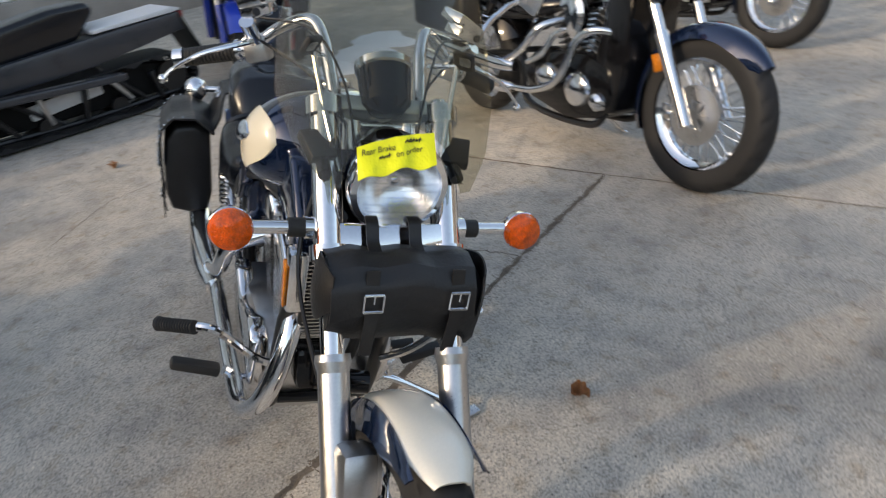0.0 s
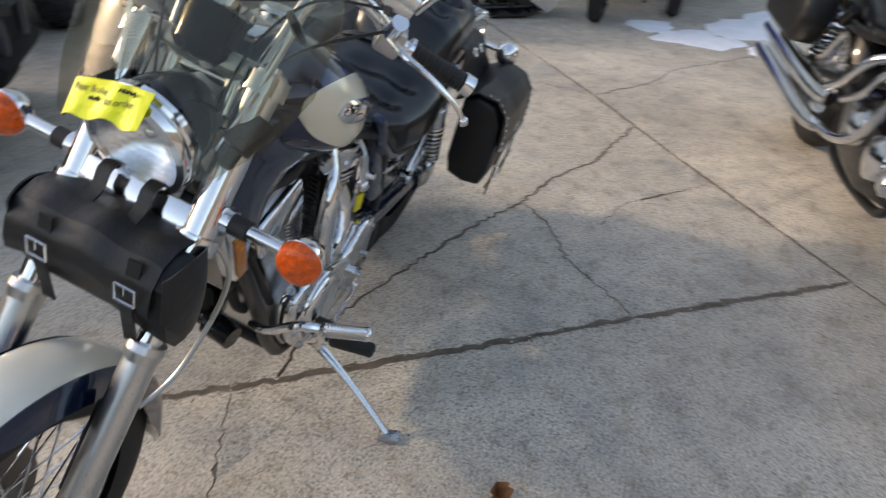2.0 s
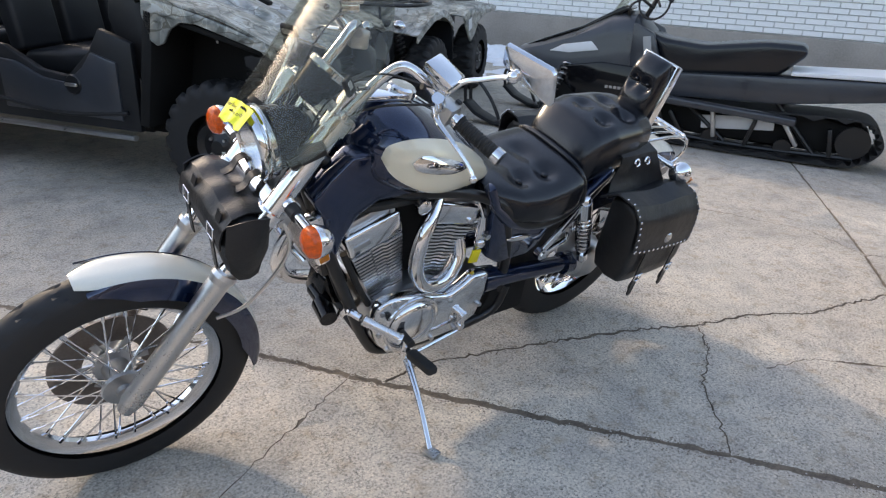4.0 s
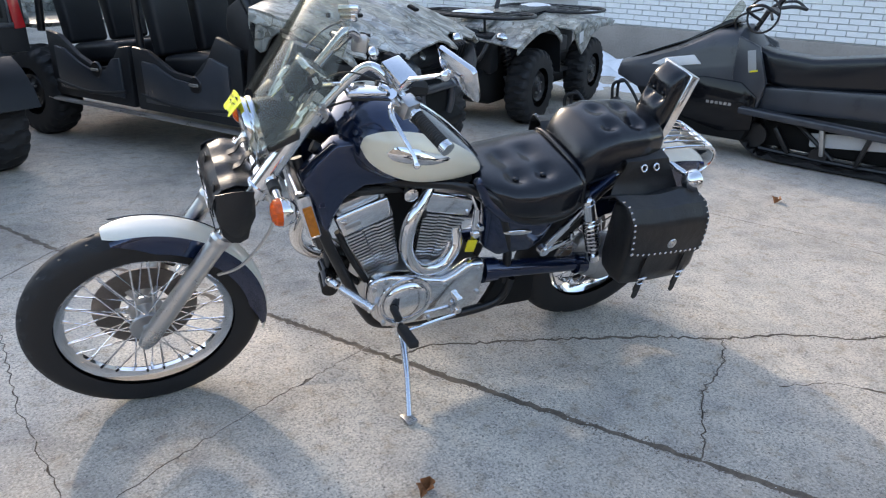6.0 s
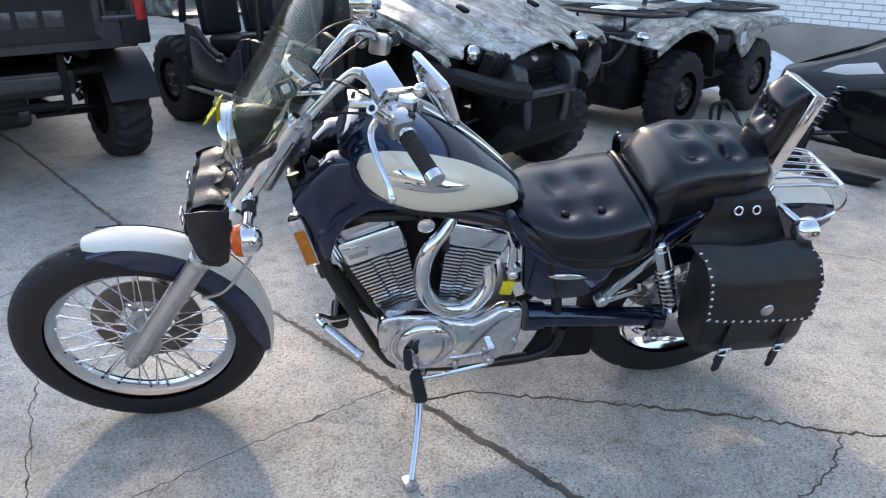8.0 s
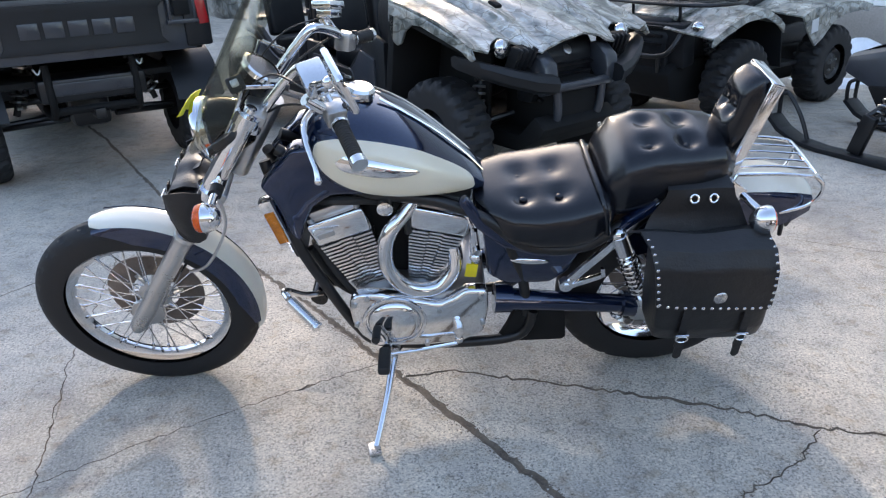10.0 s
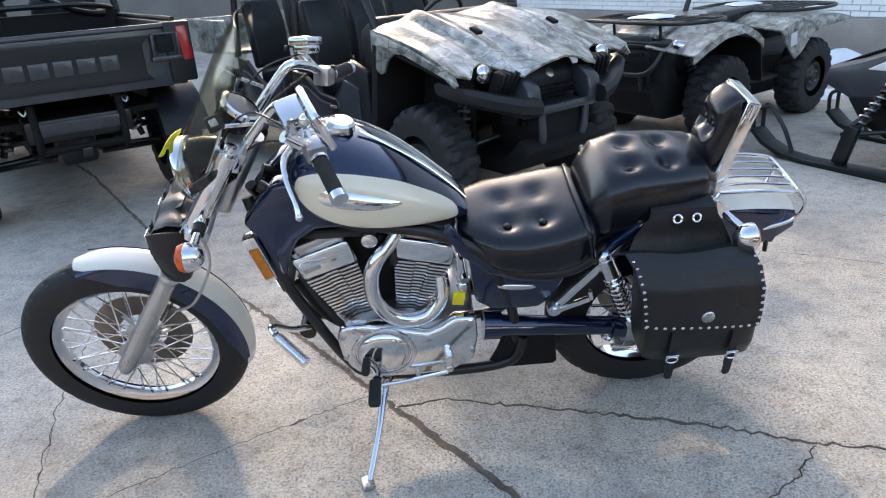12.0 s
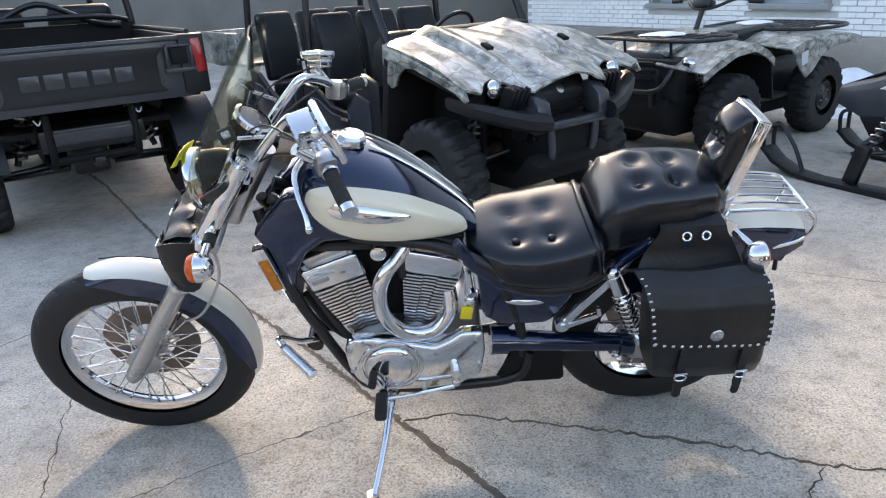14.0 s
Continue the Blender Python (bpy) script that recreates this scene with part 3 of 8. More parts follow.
ff = fender(103, -13, 0.354, -0.054, 0.054, 0.002, 0.002, FENDER_CREAM, "front_fender", "cream painted front fender", FX, FZ, 0.004, 0.5)
for s in (-1, 1):
    def skirt(u, v, s=s):
        a = radians(100 - 108 * u)
        edge = 0.052 * min(1, 5 * u + 0.15, 5 * (1 - u) + 0.3)
        r = 0.345 - edge * v
        return (FX + r * math.cos(a), s * (0.0525 + 0.012 * v ** 0.6), FZ + r * math.sin(a))
    part("fender_skirt", shell(B(), skirt, 40, 5, 0.003 * s), NAVY, ff, "navy fender skirt")
    bm = B()
    box(bm, (-0.63, s * 0.088, 0.53), (0.035, 0.03, 0.16), (0, 33, 0), 0.006)
    part("fender_bracket", bm, BLACK, ff)
bm = B()
box(bm, (FX + 0.07, 0.085, FZ + 0.16), (0.075, 0.06, 0.10), (0, 20, 0), 0.015)
box(bm, (FX + 0.075, 0.06, FZ + 0.165), (0.05, 0.03, 0.075), (0, 20, 0), 0.008)
part("brake_caliper", bm, ALLOY, bike)
bm = B()
tube(bm, [(-0.45, -0.10, 0.80), (-0.42, -0.15, 0.70), (-0.50, -0.135, 0.55), (-0.57, -0.11, 0.50)], 0.0045, 8)
part("brake_hose", bm, STEEL, bike)
bm = B()
tube(bm, [(-0.38, 0.10, 0.95), (-0.42, 0.15, 0.75), (-0.55, 0.13, 0.60), (-0.66, 0.10, 0.50)], 0.004, 8)
part("brake_hose", bm, BLACK, bike)

# headlight
HC = Vector((-0.452, 0, 0.893))
HD = Vector((-0.98, 0, -0.20)).normalized()
HM = Matrix.Translation(HC) @ basis(HD).to_4x4()
# chrome shell given gloss black in place of the dark surroundings it mirrors
bm = lathe(B(), [(0.0, -0.14), (0.03, -0.137), (0.055, -0.115), (0.072, -0.07), (0.078, -0.02), (0.078, 0.0)], HM, 36)
headlight = part("headlight", bm, GLOSS, bike, "headlight shell coloured black for its dark reflections, with a chrome rim")
bm = lathe(B(), [(0.078, -0.030), (0.085, -0.026), (0.087, -0.014), (0.083, -0.010), (0.087, -0.004), (0.087, 0.004), (0.083, 0.010), (0.073, 0.013), (0.070, 0.006)], HM, 40)
part("headlight_rim", bm, CHROME, headlight)
bm = lathe(B(), [(0.072, 0.004), (0.060, -0.022), (0.04, -0.042), (0.012, -0.052), (0.0, -0.053)], HM, 36)
part("reflector", bm, REFLECT, headlight, "bright headlight reflector")
bm = B()
lathe(bm, [(0.074, 0.004), (0.06, 0.012), (0.035, 0.018), (0.0, 0.020)], HM, 36)
for k in range(-4, 5):
    h = math.sqrt(max(0.0, 0.068 ** 2 - (k * 0.014) ** 2))
    lathe_y = k * 0.014
    a, b = (HM @ Vector((x, lathe_y, 0.010)) for x in (-h, h))
    part("lens_flute", cyl(B(), a, b, 0.0012, seg=6), LENS, headlight)
part("headlight_lens", bm, LENS, headlight, "fluted clear headlight lens")
bm = B()
ball(bm, HM @ Vector((0, 0, -0.03)), 0.012, seg=12)
part("bulb", bm, CHROME, headlight)


# tape note over the headlight
def tape_fn(u, v):
    y = 0.084 - 0.124 * u
    sag = 0.010 * math.sin(u * 5.0) * (1 - v) + 0.004 * math.sin(u * 11 + 1)
    z = 0.996 - 0.046 * (1 - v) + 0.006 * math.sin(3 * u) - 0.030 * (1 - u) + 0.004 * math.sin(u * 14) * (1 - v)
    return (-0.500 + 0.028 * v + 0.3 * (y * y) - abs(sag) * 0.6, y, z)


tape = tagged(part("tape_note", shell(B(), tape_fn, 18, 5, 0.0012), TAPE), "yellow tape note with black handwriting stuck on the headlight", "note")
tape.matrix_world = pose(0, 0.03, 0, LEAN, 0, 0)


def ink_line(u0, u1, v, seed, h):
    """Handwritten stroke row: short uneven strokes along the tape."""
    rnd = random.Random(seed)
    bm = B()
    n = max(2, int((u1 - u0) / 0.022))
    for k in range(n):
        u = u0 + (u1 - u0) * k / n
        p = Vector(tape_fn(u, v)) + Vector((-0.002, 0, 0))
        box(bm, p, (0.0012, 0.0013, h * rnd.uniform(0.6, 1.3)), (rnd.uniform(-40, 40), 0, 0))
    a = [Vector(tape_fn(u0 + (u1 - u0) * k / 8, v)) + Vector((-0.002, 0, rnd.uniform(-h, h) * 0.25)) for k in range(9)]
    tube(bm, a, 0.0008, 6, 2)
    return bm


def on_tape(words, u, v, size):
    p = Vector(tape_fn(u, v)) + Vector((-0.0022, 0, -size * 0.35))
    m = Matrix.Translation(p) @ Matrix(((0, -0.1, 0.99, 0), (-1, 0, 0, 0), (0.25, 0.99, 0.1, 0), (0, 0, 0, 1)))
    bm = text_mesh(words, size, 0.0006, m)
    for vert in bm.verts:
        uu = min(1.0, max(0.0, (0.084 - vert.co.y) / 0.124))
        lo, hi = tape_fn(uu, 0.0), tape_fn(uu, 1.0)
        vv = min(1.0, max(0.0, (vert.co.z - lo[2]) / (hi[2] - lo[2])))
        vert.co.x = tape_fn(uu, vv)[0] - 0.0016
    return bm


part("handwriting", on_tape("Rear Brake", 0.05, 0.80, 0.0118), INK, tape)
part("handwriting", ink_line(0.62, 0.82, 0.84, 2, 0.006), INK, tape)
part("handwriting", ink_line(0.28, 0.42, 0.52, 3, 0.006), INK, tape)
part("handwriting", on_tape("on order", 0.48, 0.50, 0.0118), INK, tape)

# signal bar, front signals, fork tool bag
bm = B()
box(bm, (-0.452, 0, 0.806), (0.012, 0.235, 0.042), (0, 34, 0), 0.004)
for s in (-1, 1):
    cyl(bm, (-0.42, s * 0.10, 0.806), (-0.42, s * 0.145, 0.806), 0.020, seg=18)
signal_bar = part("signal_bar", bm, CHROME, bike, "chrome bar between the forks")
for s in (-1, 1):
    bm = B()
    cyl(bm, (-0.42, s * 0.145, 0.806), (-0.42, s * 0.172, 0.806), 0.0165, seg=16)
    part("rubber_mount", bm, GRIP, signal_bar)
    bm = B()
    cyl(bm, (-0.42, s * 0.172, 0.806), (-0.42, s * 0.234, 0.806), 0.0115, seg=16)
    lathe(bm, [(0.0, 0.034), (0.015, 0.032), (0.030, 0.020), (0.036, 0.002), (0.037, -0.006), (0.034, -0.010)], Matrix.Translation((-0.42, s * 0.264, 0.806)) @ basis((1, 0, 0)).to_4x4(), 26)
    sg = part("turn_signal", bm, CHROME, bike, "chrome turn signal on a stalk")
    bm = lathe(B(), [(0.036, 0.0), (0.036, 0.006), (0.032, 0.016), (0.020, 0.023), (0.0, 0.026)], Matrix.Translation((-0.428, s * 0.264, 0.806)) @ basis((-1, 0, 0)).to_4x4(), 26)
    part("lens", bm, AMBER, sg, "amber dimpled lens")

bag = thing("tool_bag", "black leather tool bag buckled to the fork", "bag", pose(0, 0.03, 0, LEAN, 0, 0))
BAGP = [(-0.50, 0.787), (-0.535, 0.792), (-0.562, 0.783), (-0.580, 0.765), (-0.586, 0.725), (-0.578, 0.680), (-0.555, 0.650), (-0.525, 0.645), (-0.500, 0.660), (-0.488, 0.72), (-0.487, 0.77)]
rings = []
for y in (-0.152, -0.148, -0.136, -0.112, -0.06, 0.0, 0.06, 0.085, 0.098, 0.106, 0.110):
    k = 1 - 0.16 * (abs(y + 0.021) / 0.131) ** 6 + 0.008 * math.sin(y * 40)
    sag = max(0.0, -y - 0.07) ** 1.3 * 0.9
    rings.append([(-0.535 + (x + 0.535) * k, y, 0.725 + (z - 0.725) * k - sag * (1.0 if z < 0.73 else 0.35)) for x, z in BAGP])
part("bag_body", loft(B(), rings), BAG, bag)


def bag_flap(u, v):
    path = [(-0.485, 0.790), (-0.53, 0.800), (-0.566, 0.790), (-0.587, 0.764), (-0.594, 0.735), (-0.592, 0.715)]
    q = u * (len(path) - 1)
    i = min(int(q), len(path) - 2)
    t = q - i
    x, z = (path[i][k] * (1 - t) + path[i + 1][k] * t for k in (0, 1))
    y = -0.134 + 0.246 * v
    return (x, y, z - 0.008 * math.cos(v * math.pi * 2) * u + 0.003 * math.sin(v * 17))


part("flap", shell(B(), bag_flap, 15, 20, -0.004), BAG, bag)
for y in (-0.100, 0.046):
    bm = shell(B(), lambda u, v: (lerp(u, (0, .5, 1), (-0.580, -0.597, -0.585)), y - 0.011 + 0.022 * v, 0.79 - 0.155 * u), 8, 2, -0.003)
    strap = part("strap", bm, BAG, bag)
    bm = B()
    for dz in (-0.015, 0.015):
        cyl(bm, (-0.600, y - 0.016, 0.742 + dz), (-0.600, y + 0.016, 0.742 + dz), 0.0022, seg=8)
    for dy in (-0.016, 0.016):
        cyl(bm, (-0.600, y + dy, 0.727), (-0.600, y + dy, 0.757), 0.0022, seg=8)
    cyl(bm, (-0.601, y, 0.742), (-0.601, y, 0.757), 0.0016, seg=6)
    part("buckle", bm, CHROME, strap, "square chrome buckle")
for y in (-0.045, 0.03):
    line = spline([(-0.535, 0, 0.795), (-0.505, 0, 0.806), (-0.488, 0, 0.832), (-0.462, 0, 0.834), (-0.450, 0, 0.790), (-0.51, 0, 0.770)], 4)
    bm = shell(B(), lambda u, v: (line[round(u * (len(line) - 1))].x, y - 0.011 + 0.022 * v, line[round(u * (len(line) - 1))].z), len(line) - 1, 2, 0.003)
    part("hanger_strap", bm, BAG, bag)
for s in (-1, 1):
    def end_flap(u, v):
        out = math.sin(math.pi * u) ** 0.7 * math.sin(math.pi * (0.15 + 0.6 * v))
        return (-0.584 + 0.100 * u, (-0.148 if s < 0 else 0.110) + s * 0.022 * out, 0.782 - (0.145 if s < 0 else 0.11) * v * (0.55 + 0.45 * math.sin(math.pi * u)) + 0.012 * math.sin(math.pi * u))
    part("end_flap", shell(B(), end_flap, 14, 12, 0.003 * s), BAG, bag)

# windscreen with its brackets
def screen_fn(u, v):
    """u across, v up."""
    t = 2 * u - 1
    half = lerp(v, (0, 0.12, 0.30, 0.52, 0.78, 0.92, 1.0), (0.122, 0.168, 0.194, 0.190, 0.166, 0.130, 0.078))
    y = t * half
    z0 = 0.895 + 0.100 * max(0, 1 - (abs(y) / 0.10) ** 2) ** 0.5 if abs(y) < 0.10 else 0.895
    z = z0 + (1.284 - z0) * v
    x = -0.478 + (z - 0.93) * 0.62 + 2.35 * y * y + 0.25 * max(0, z - 1.2) ** 1.2
    return (x, y, z)


screen = part("windscreen", shell(B(), screen_fn, 40, 30, 0.004), SCREEN, bike, "smoked clear acrylic windscreen")
for s in (-1, 1):
    bm = B()
    tube(bm, [(-0.40, s * 0.09, 0.90), (-0.345, s * 0.112, 0.99), (-0.305, s * 0.13, 1.075)], 0.005, 8)
    tube(bm, [(-0.305, s * 0.13, 1.075), (-0.24, s * 0.10, 1.06)], 0.005, 8)
    br = part("screen_bracket", bm, CHROME, bike)
    bm = B()
    box(bm, (-0.316, s * 0.138, 1.088), (0.012, 0.042, 0.038), (0, -30, s * 46), 0.008)
    part("bracket_pad", bm, GRIP, br)
    bm = B()
    box(bm, (-0.320, s * 0.140, 1.090), (0.014, 0.026, 0.023), (0, -30, s * 46), 0.005)
    part("pad_plate", bm, STEEL, br)
    bm = B()
    cyl(bm, (-0.42, s * 0.118, 0.90), (-0.36, s * 0.118, 0.93), 0.012, seg=12)
    box(bm, (-0.375, s * 0.125, 0.935), (0.06, 0.05, 0.02), (0, -33, s * 20), 0.004)
    part("screen_clamp", bm, BLACK, br)

# speedometer
SM = Matrix.Translation((-0.285, 0, 1.055)) @ basis((0.62, 0, 0.78)).to_4x4()
speedo = part("speedometer", lathe(B(), [(0.0, -0.085), (0.03, -0.083), (0.044, -0.07), (0.048, -0.02), (0.049, 0.0)], SM, 32), GLOSS, bike, "dark speedometer pod with a chrome ring")
part("speedometer_ring", lathe(B(), [(0.048, -0.008), (0.052, -0.004), (0.052, 0.008), (0.044, 0.011)], SM, 32), CHROME, speedo)
part("dial", lathe(B(), [(0.044, 0.006), (0.0, 0.006)], SM, 28), INK, speedo, "dark dial")
part("dial_glass", lathe(B(), [(0.045, 0.009), (0.02, 0.011), (0.0, 0.0115)], SM, 28), LENS, speedo)

# handlebar and controls
for s in (-1, 1):
    bm = B()
    cyl(bm, (-0.325, s * 0.052, 0.915), (-0.304, s * 0.052, 0.962), 0.020, 0.018, 16)
    part("riser", bm, CHROME, bike)
bm = B()
BAR = [(-0.036, -0.335, 0.991), (-0.085, -0.215, 1.03), (-0.122, -0.160, 1.080), (-0.165, -0.112, 1.108), (-0.205, -0.092, 1.076), (-0.245, -0.085, 1.030), (-0.290, -0.074, 0.975), (-0.305, -0.050, 0.958), (-0.306, 0, 0.956)]
tube(bm, BAR + [(x, -y, z) for x, y, z in BAR[-2::-1]], 0.0125, 14, 8)
handlebar = part("handlebar", bm, CHROME, bike, "tall chrome pullback handlebar")
for s in (-1, 1):
    a, b = Vector((-0.036, s * 0.335, 0.991)), Vector((-0.083, s * 0.220, 1.028))
    d = (b - a).normalized()
    bm = B()
    lathe(bm, [(0.0, 0.010)] + [(0.0160 + 0.0018 * (k % 4 in (1, 2)), 0.010 + 0.0018 * k) for k in range(62)] + [(0.0, 0.122)], Matrix.Translation(a) @ basis(d).to_4x4(), 18)
    part("grip", bm, GRIP, handlebar, "black rubber grip")
    bm = B()
    cyl(bm, a - d * 0.006, a + d * 0.013, 0.0195, seg=20)
    part("grip_end", bm, CHROME, handlebar)
    bm = B()
    cyl(bm, a + d * 0.117, a + d * 0.124, 0.021, seg=20)
    part("grip_ring", bm, CHROME, handlebar)
    bm = B()
    c = b + d * 0.028
    q = basis(d).to_euler()
    box(bm, c, (0.048, 0.050, 0.046), [math.degrees(v) for v in q], 0.008)
    box(bm, c + Vector((0.022, 0, 0.012)), (0.016, 0.014, 0.02), [math.degrees(v) for v in q], 0.003)
    part("switch_housing", bm, ALLOY, handlebar, "alloy switch housing")
    bm = B()
    box(bm, c + Vector((0.026, 0.004 * s, 0.018)), (0.012, 0.016, 0.014), [math.degrees(v) for v in q], 0.002)
    part("switch_button", bm, INK, handlebar)
    bm = B()
    box(bm, (-0.128, s * 0.200, 1.134), (0.058, 0.076, 0.022), (-s * 22, -8, -s * 22), 0.005)
    box(bm, (-0.128, s * 0.203, 1.114), (0.046, 0.060, 0.030), (-s * 22, -8, -s * 22), 0.006)
    cyl(bm, (-0.150, s * 0.225, 1.09), (-0.12, s * 0.205, 1.055), 0.014, seg=12)
    res = part("fluid_reservoir", bm, CHROME, handlebar, "square chrome fluid reservoir")
    bm = B()
    cyl(bm, (-0.182, s * 0.213, 1.112), (-0.189, s * 0.212, 1.114), 0.007, seg=12)
    part("sight_glass", bm, INK, res)
    bm = B()
    tube(bm, [(-0.140, s * 0.212, 1.055), (-0.155, s * 0.250, 1.045), (-0.148, s * 0.30, 1.025), (-0.130, s * 0.345, 0.992), (-0.125, s * 0.362, 0.972)], [0.008, 0.0075, 0.006, 0.005, 0.0065], 10, flat=0.7)
    ball(bm, (-0.124, s * 0.364, 0.969), 0.009, seg=12)
    part("lever", bm, CHROME, handlebar, "chrome hand lever with a ball end")
    if s > 0:
        continue
    bm = B()
    tube(bm, [(-0.135, s * 0.238, 1.108), (-0.124, s * 0.262, 1.142), (-0.105, s * 0.288, 1.158), (-0.085, s * 0.318, 1.176), (-0.078, s * 0.345, 1.188)], 0.006, 10)
    ball(bm, (-0.077, s * 0.348, 1.190), 0.013, seg=12)
    stem = part("mirror_stem", bm, CHROME, handlebar, "chrome mirror stem")
    face = Vector((0.90, 0.28, 0.34)).normalized()
    wide = Vector((0.28, -0.90, 0.0)).normalized()
    high = face.cross(wide) * (1 if face.cross(wide).z > 0 else -1)
    mm = Matrix.Translation((-0.055, s * 0.365, 1.200)) @ Matrix((wide, high, face)).transposed().to_4x4()
    outline = [(-0.060, 0.042), (-0.055, 0.050), (0.053, 0.040), (0.061, 0.033), (0.064, -0.038), (0.058, -0.048), (0.046, -0.046), (-0.055, -0.002), (-0.062, 0.006)]
    bm = B()
    loft(bm, [[mm @ Vector((x * k, y * k, h)) for x, y in outline] for k, h in ((0.3, -0.013), (0.72, -0.010), (0.96, -0.003), (1.0, 0.003), (0.98, 0.008))])
    shellm = part("mirror_shell", bm, CHROME, stem, "chrome mirror shell")
    bm = B()
    loft(bm, [[mm @ Vector((x * 0.93, y * 0.93, h)) for x, y in outline] for h in (0.0085, 0.0105)])
    part("mirror_glass", bm, MIRROR, stem)
for s in (-1, 1):
    part("control_cable", tube(B(), [(-0.15, s * 0.20, 1.10), (-0.235, s * 0.12, 1.10), (-0.315, s * 0.075, 1.03), (-0.355, s * 0.055, 0.93)], 0.0024, 8), BLACK, handlebar)
    part("control_cable", tube(B(), [(-0.12, s * 0.195, 1.055), (-0.225, s * 0.110, 1.015), (-0.325, s * 0.035, 0.93)], 0.003, 8), BLACK, handlebar)

# tank
TX = (-0.225, -0.19, -0.14, -0.08, 0.0, 0.08, 0.16, 0.21, 0.235)
T_TOP = (0.905, 0.945, 0.966, 0.962, 0.930, 0.880, 0.815, 0.770, 0.74)
T_BOT = (0.84, 0.80, 0.775, 0.755, 0.74, 0.728, 0.718, 0.712, 0.712)
T_HALF = (0.06, 0.130, 0.171, 0.182, 0.170, 0.141, 0.102, 0.074, 0.052)
T_MID = (0.885, 0.88, 0.867, 0.853, 0.833, 0.808, 0.778, 0.752, 0.735)


def eased(xs, ys):
    line = spline([(x, y, 0) for x, y in zip(xs, ys)], 12)
    return [p.x for p in line], [p.y for p in line]


T_TOP, T_BOT, T_HALF, T_MID = (eased(TX, v) for v in (T_TOP, T_BOT, T_HALF, T_MID))


def tank_ring(x, grow=0.0, n=80):
    top, bot, half, mid = (lerp(x, *v) for v in (T_TOP, T_BOT, T_HALF, T_MID))
    out = []
    for i in range(n):
        a = math.tau * i / n
        c, s = math.cos(a), math.sin(a)
        y = (half + grow) * math.copysign(abs(c) ** 0.85, c)
        z = mid + ((top - mid + grow) * s if s > 0 else (mid - bot + grow) * math.copysign(abs(s) ** 0.6, s))
        out.append((x, y, z))
    return out


def smooth_xs(xs, n):
    return list(np.linspace(xs[0], xs[-1], n))


bm = loft(B(), [tank_ring(x) for x in smooth_xs(TX, 64)])
tank = part("fuel_tank", bm, NAVY, bike, "navy teardrop fuel tank")


def tank_y(x, z):
    top, bot, half, mid = (lerp(x, *v) for v in (T_TOP, T_BOT, T_HALF, T_MID))
    s = (z - mid) / (top - mid) if z > mid else -(((mid - z) / (mid - bot)) ** (1 / 0.6) if z > bot else 1)
    s = max(-0.999, min(0.999, s))
    return half * math.sqrt(1 - s * s) ** 0.85


def tank_skin(x, z, grow):
    """The tank's side at (x, z), moved out by grow."""
    top, bot, half, mid = (lerp(x, *v) for v in (T_TOP, T_BOT, T_HALF, T_MID))
    s = min(0.90, (z - mid) / (top - mid)) if z > mid else -min(0.97, ((mid - z) / (mid - bot)) ** (1 / 0.6))
    y = (half + grow) * math.sqrt(1 - s * s) ** 0.85
    return x, y, mid + ((top - mid + grow) * s if s > 0 else -(mid - bot + grow) * abs(s) ** 0.6)


def tank_panel(outline, s, lift, mat, name, label, rise=0.0, parent=tank, n=16):
    """A thin raised panel that follows the tank's side."""
    line = [Vector(p) for p in spline([(x, 0, z) for x, z in outline + outline[:1]], 4)[:-1]]
    c = sum(line, Vector()) / len(line)
    rings = []
    for k in range(n + 1):
        f = k / n
        rings.append([(x, s * y, z) for x, y, z in (tank_skin((c + (p - c) * f).x, (c + (p - c) * f).z, lift + rise * (1 - f ** 2)) for p in line)])
    rings.append([(x, s * y, z) for x, y, z in (tank_skin(p.x, p.z, -0.008) for p in line)])
    bm = loft(B(), rings[1:], False)
    x, y, z = tank_skin(c.x, c.z, lift + rise)
    v0 = bm.verts.new((x, s * y, z))
    bm.verts.ensure_lookup_table()
    m = len(line)
    for i in range(m):
        bm.faces.new((v0, bm.verts[i], bm.verts[(i + 1) % m]))
    bmesh.ops.recalc_face_normals(bm, faces=bm.faces)
    return part(name, bm, mat, parent, label, 0.9)


PANEL = [(-0.19, 0.882), (-0.175, 0.912), (-0.12, 0.926), (-0.04, 0.912), (0.05, 0.876), (0.13, 0.826), (0.19, 0.780), (0.207, 0.756), (0.195, 0.742), (0.11, 0.749), (0.03, 0.766), (-0.05, 0.789), (-0.12, 0.819), (-0.17, 0.849)]
BADGE = [(-0.135, 0.882), (-0.11, 0.896), (-0.06, 0.886), (0.0, 0.864), (0.065, 0.832), (0.0, 0.836), (-0.07, 0.852), (-0.12, 0.866)]
for s in (-1, 1):
    tank_panel(PANEL, s, 0.004, CREAM, "side_panel", "cream tank side panel")
    bd = tank_panel(BADGE, s, 0.009, CHROME, "tank_badge", "chrome winged tank badge", 0.007)
    line = [(-0.095 + 0.11 * k / 8, 0, 0.876 - 0.026 * k / 8 + 0.002 * math.sin(2.4 * k)) for k in range(9)]
    bm = tube(B(), [(x, s * (tank_y(x, z) + 0.0150), z) for x, y, z in line], 0.0014, 6, 3)
    part("badge_script", bm, INK, bd)
bm = B()
box(bm, (-0.135, 0, 0.972), (0.13, 0.075, 0.016), (0, 3, 0), 0.007)
lathe(bm, [(0.036, -0.01), (0.036, 0.008), (0.030, 0.014), (0.0, 0.016)], Matrix.Translation((-0.075, 0, 0.972)) @ pose(0, 0, 0, 0, 10, 0), 24)
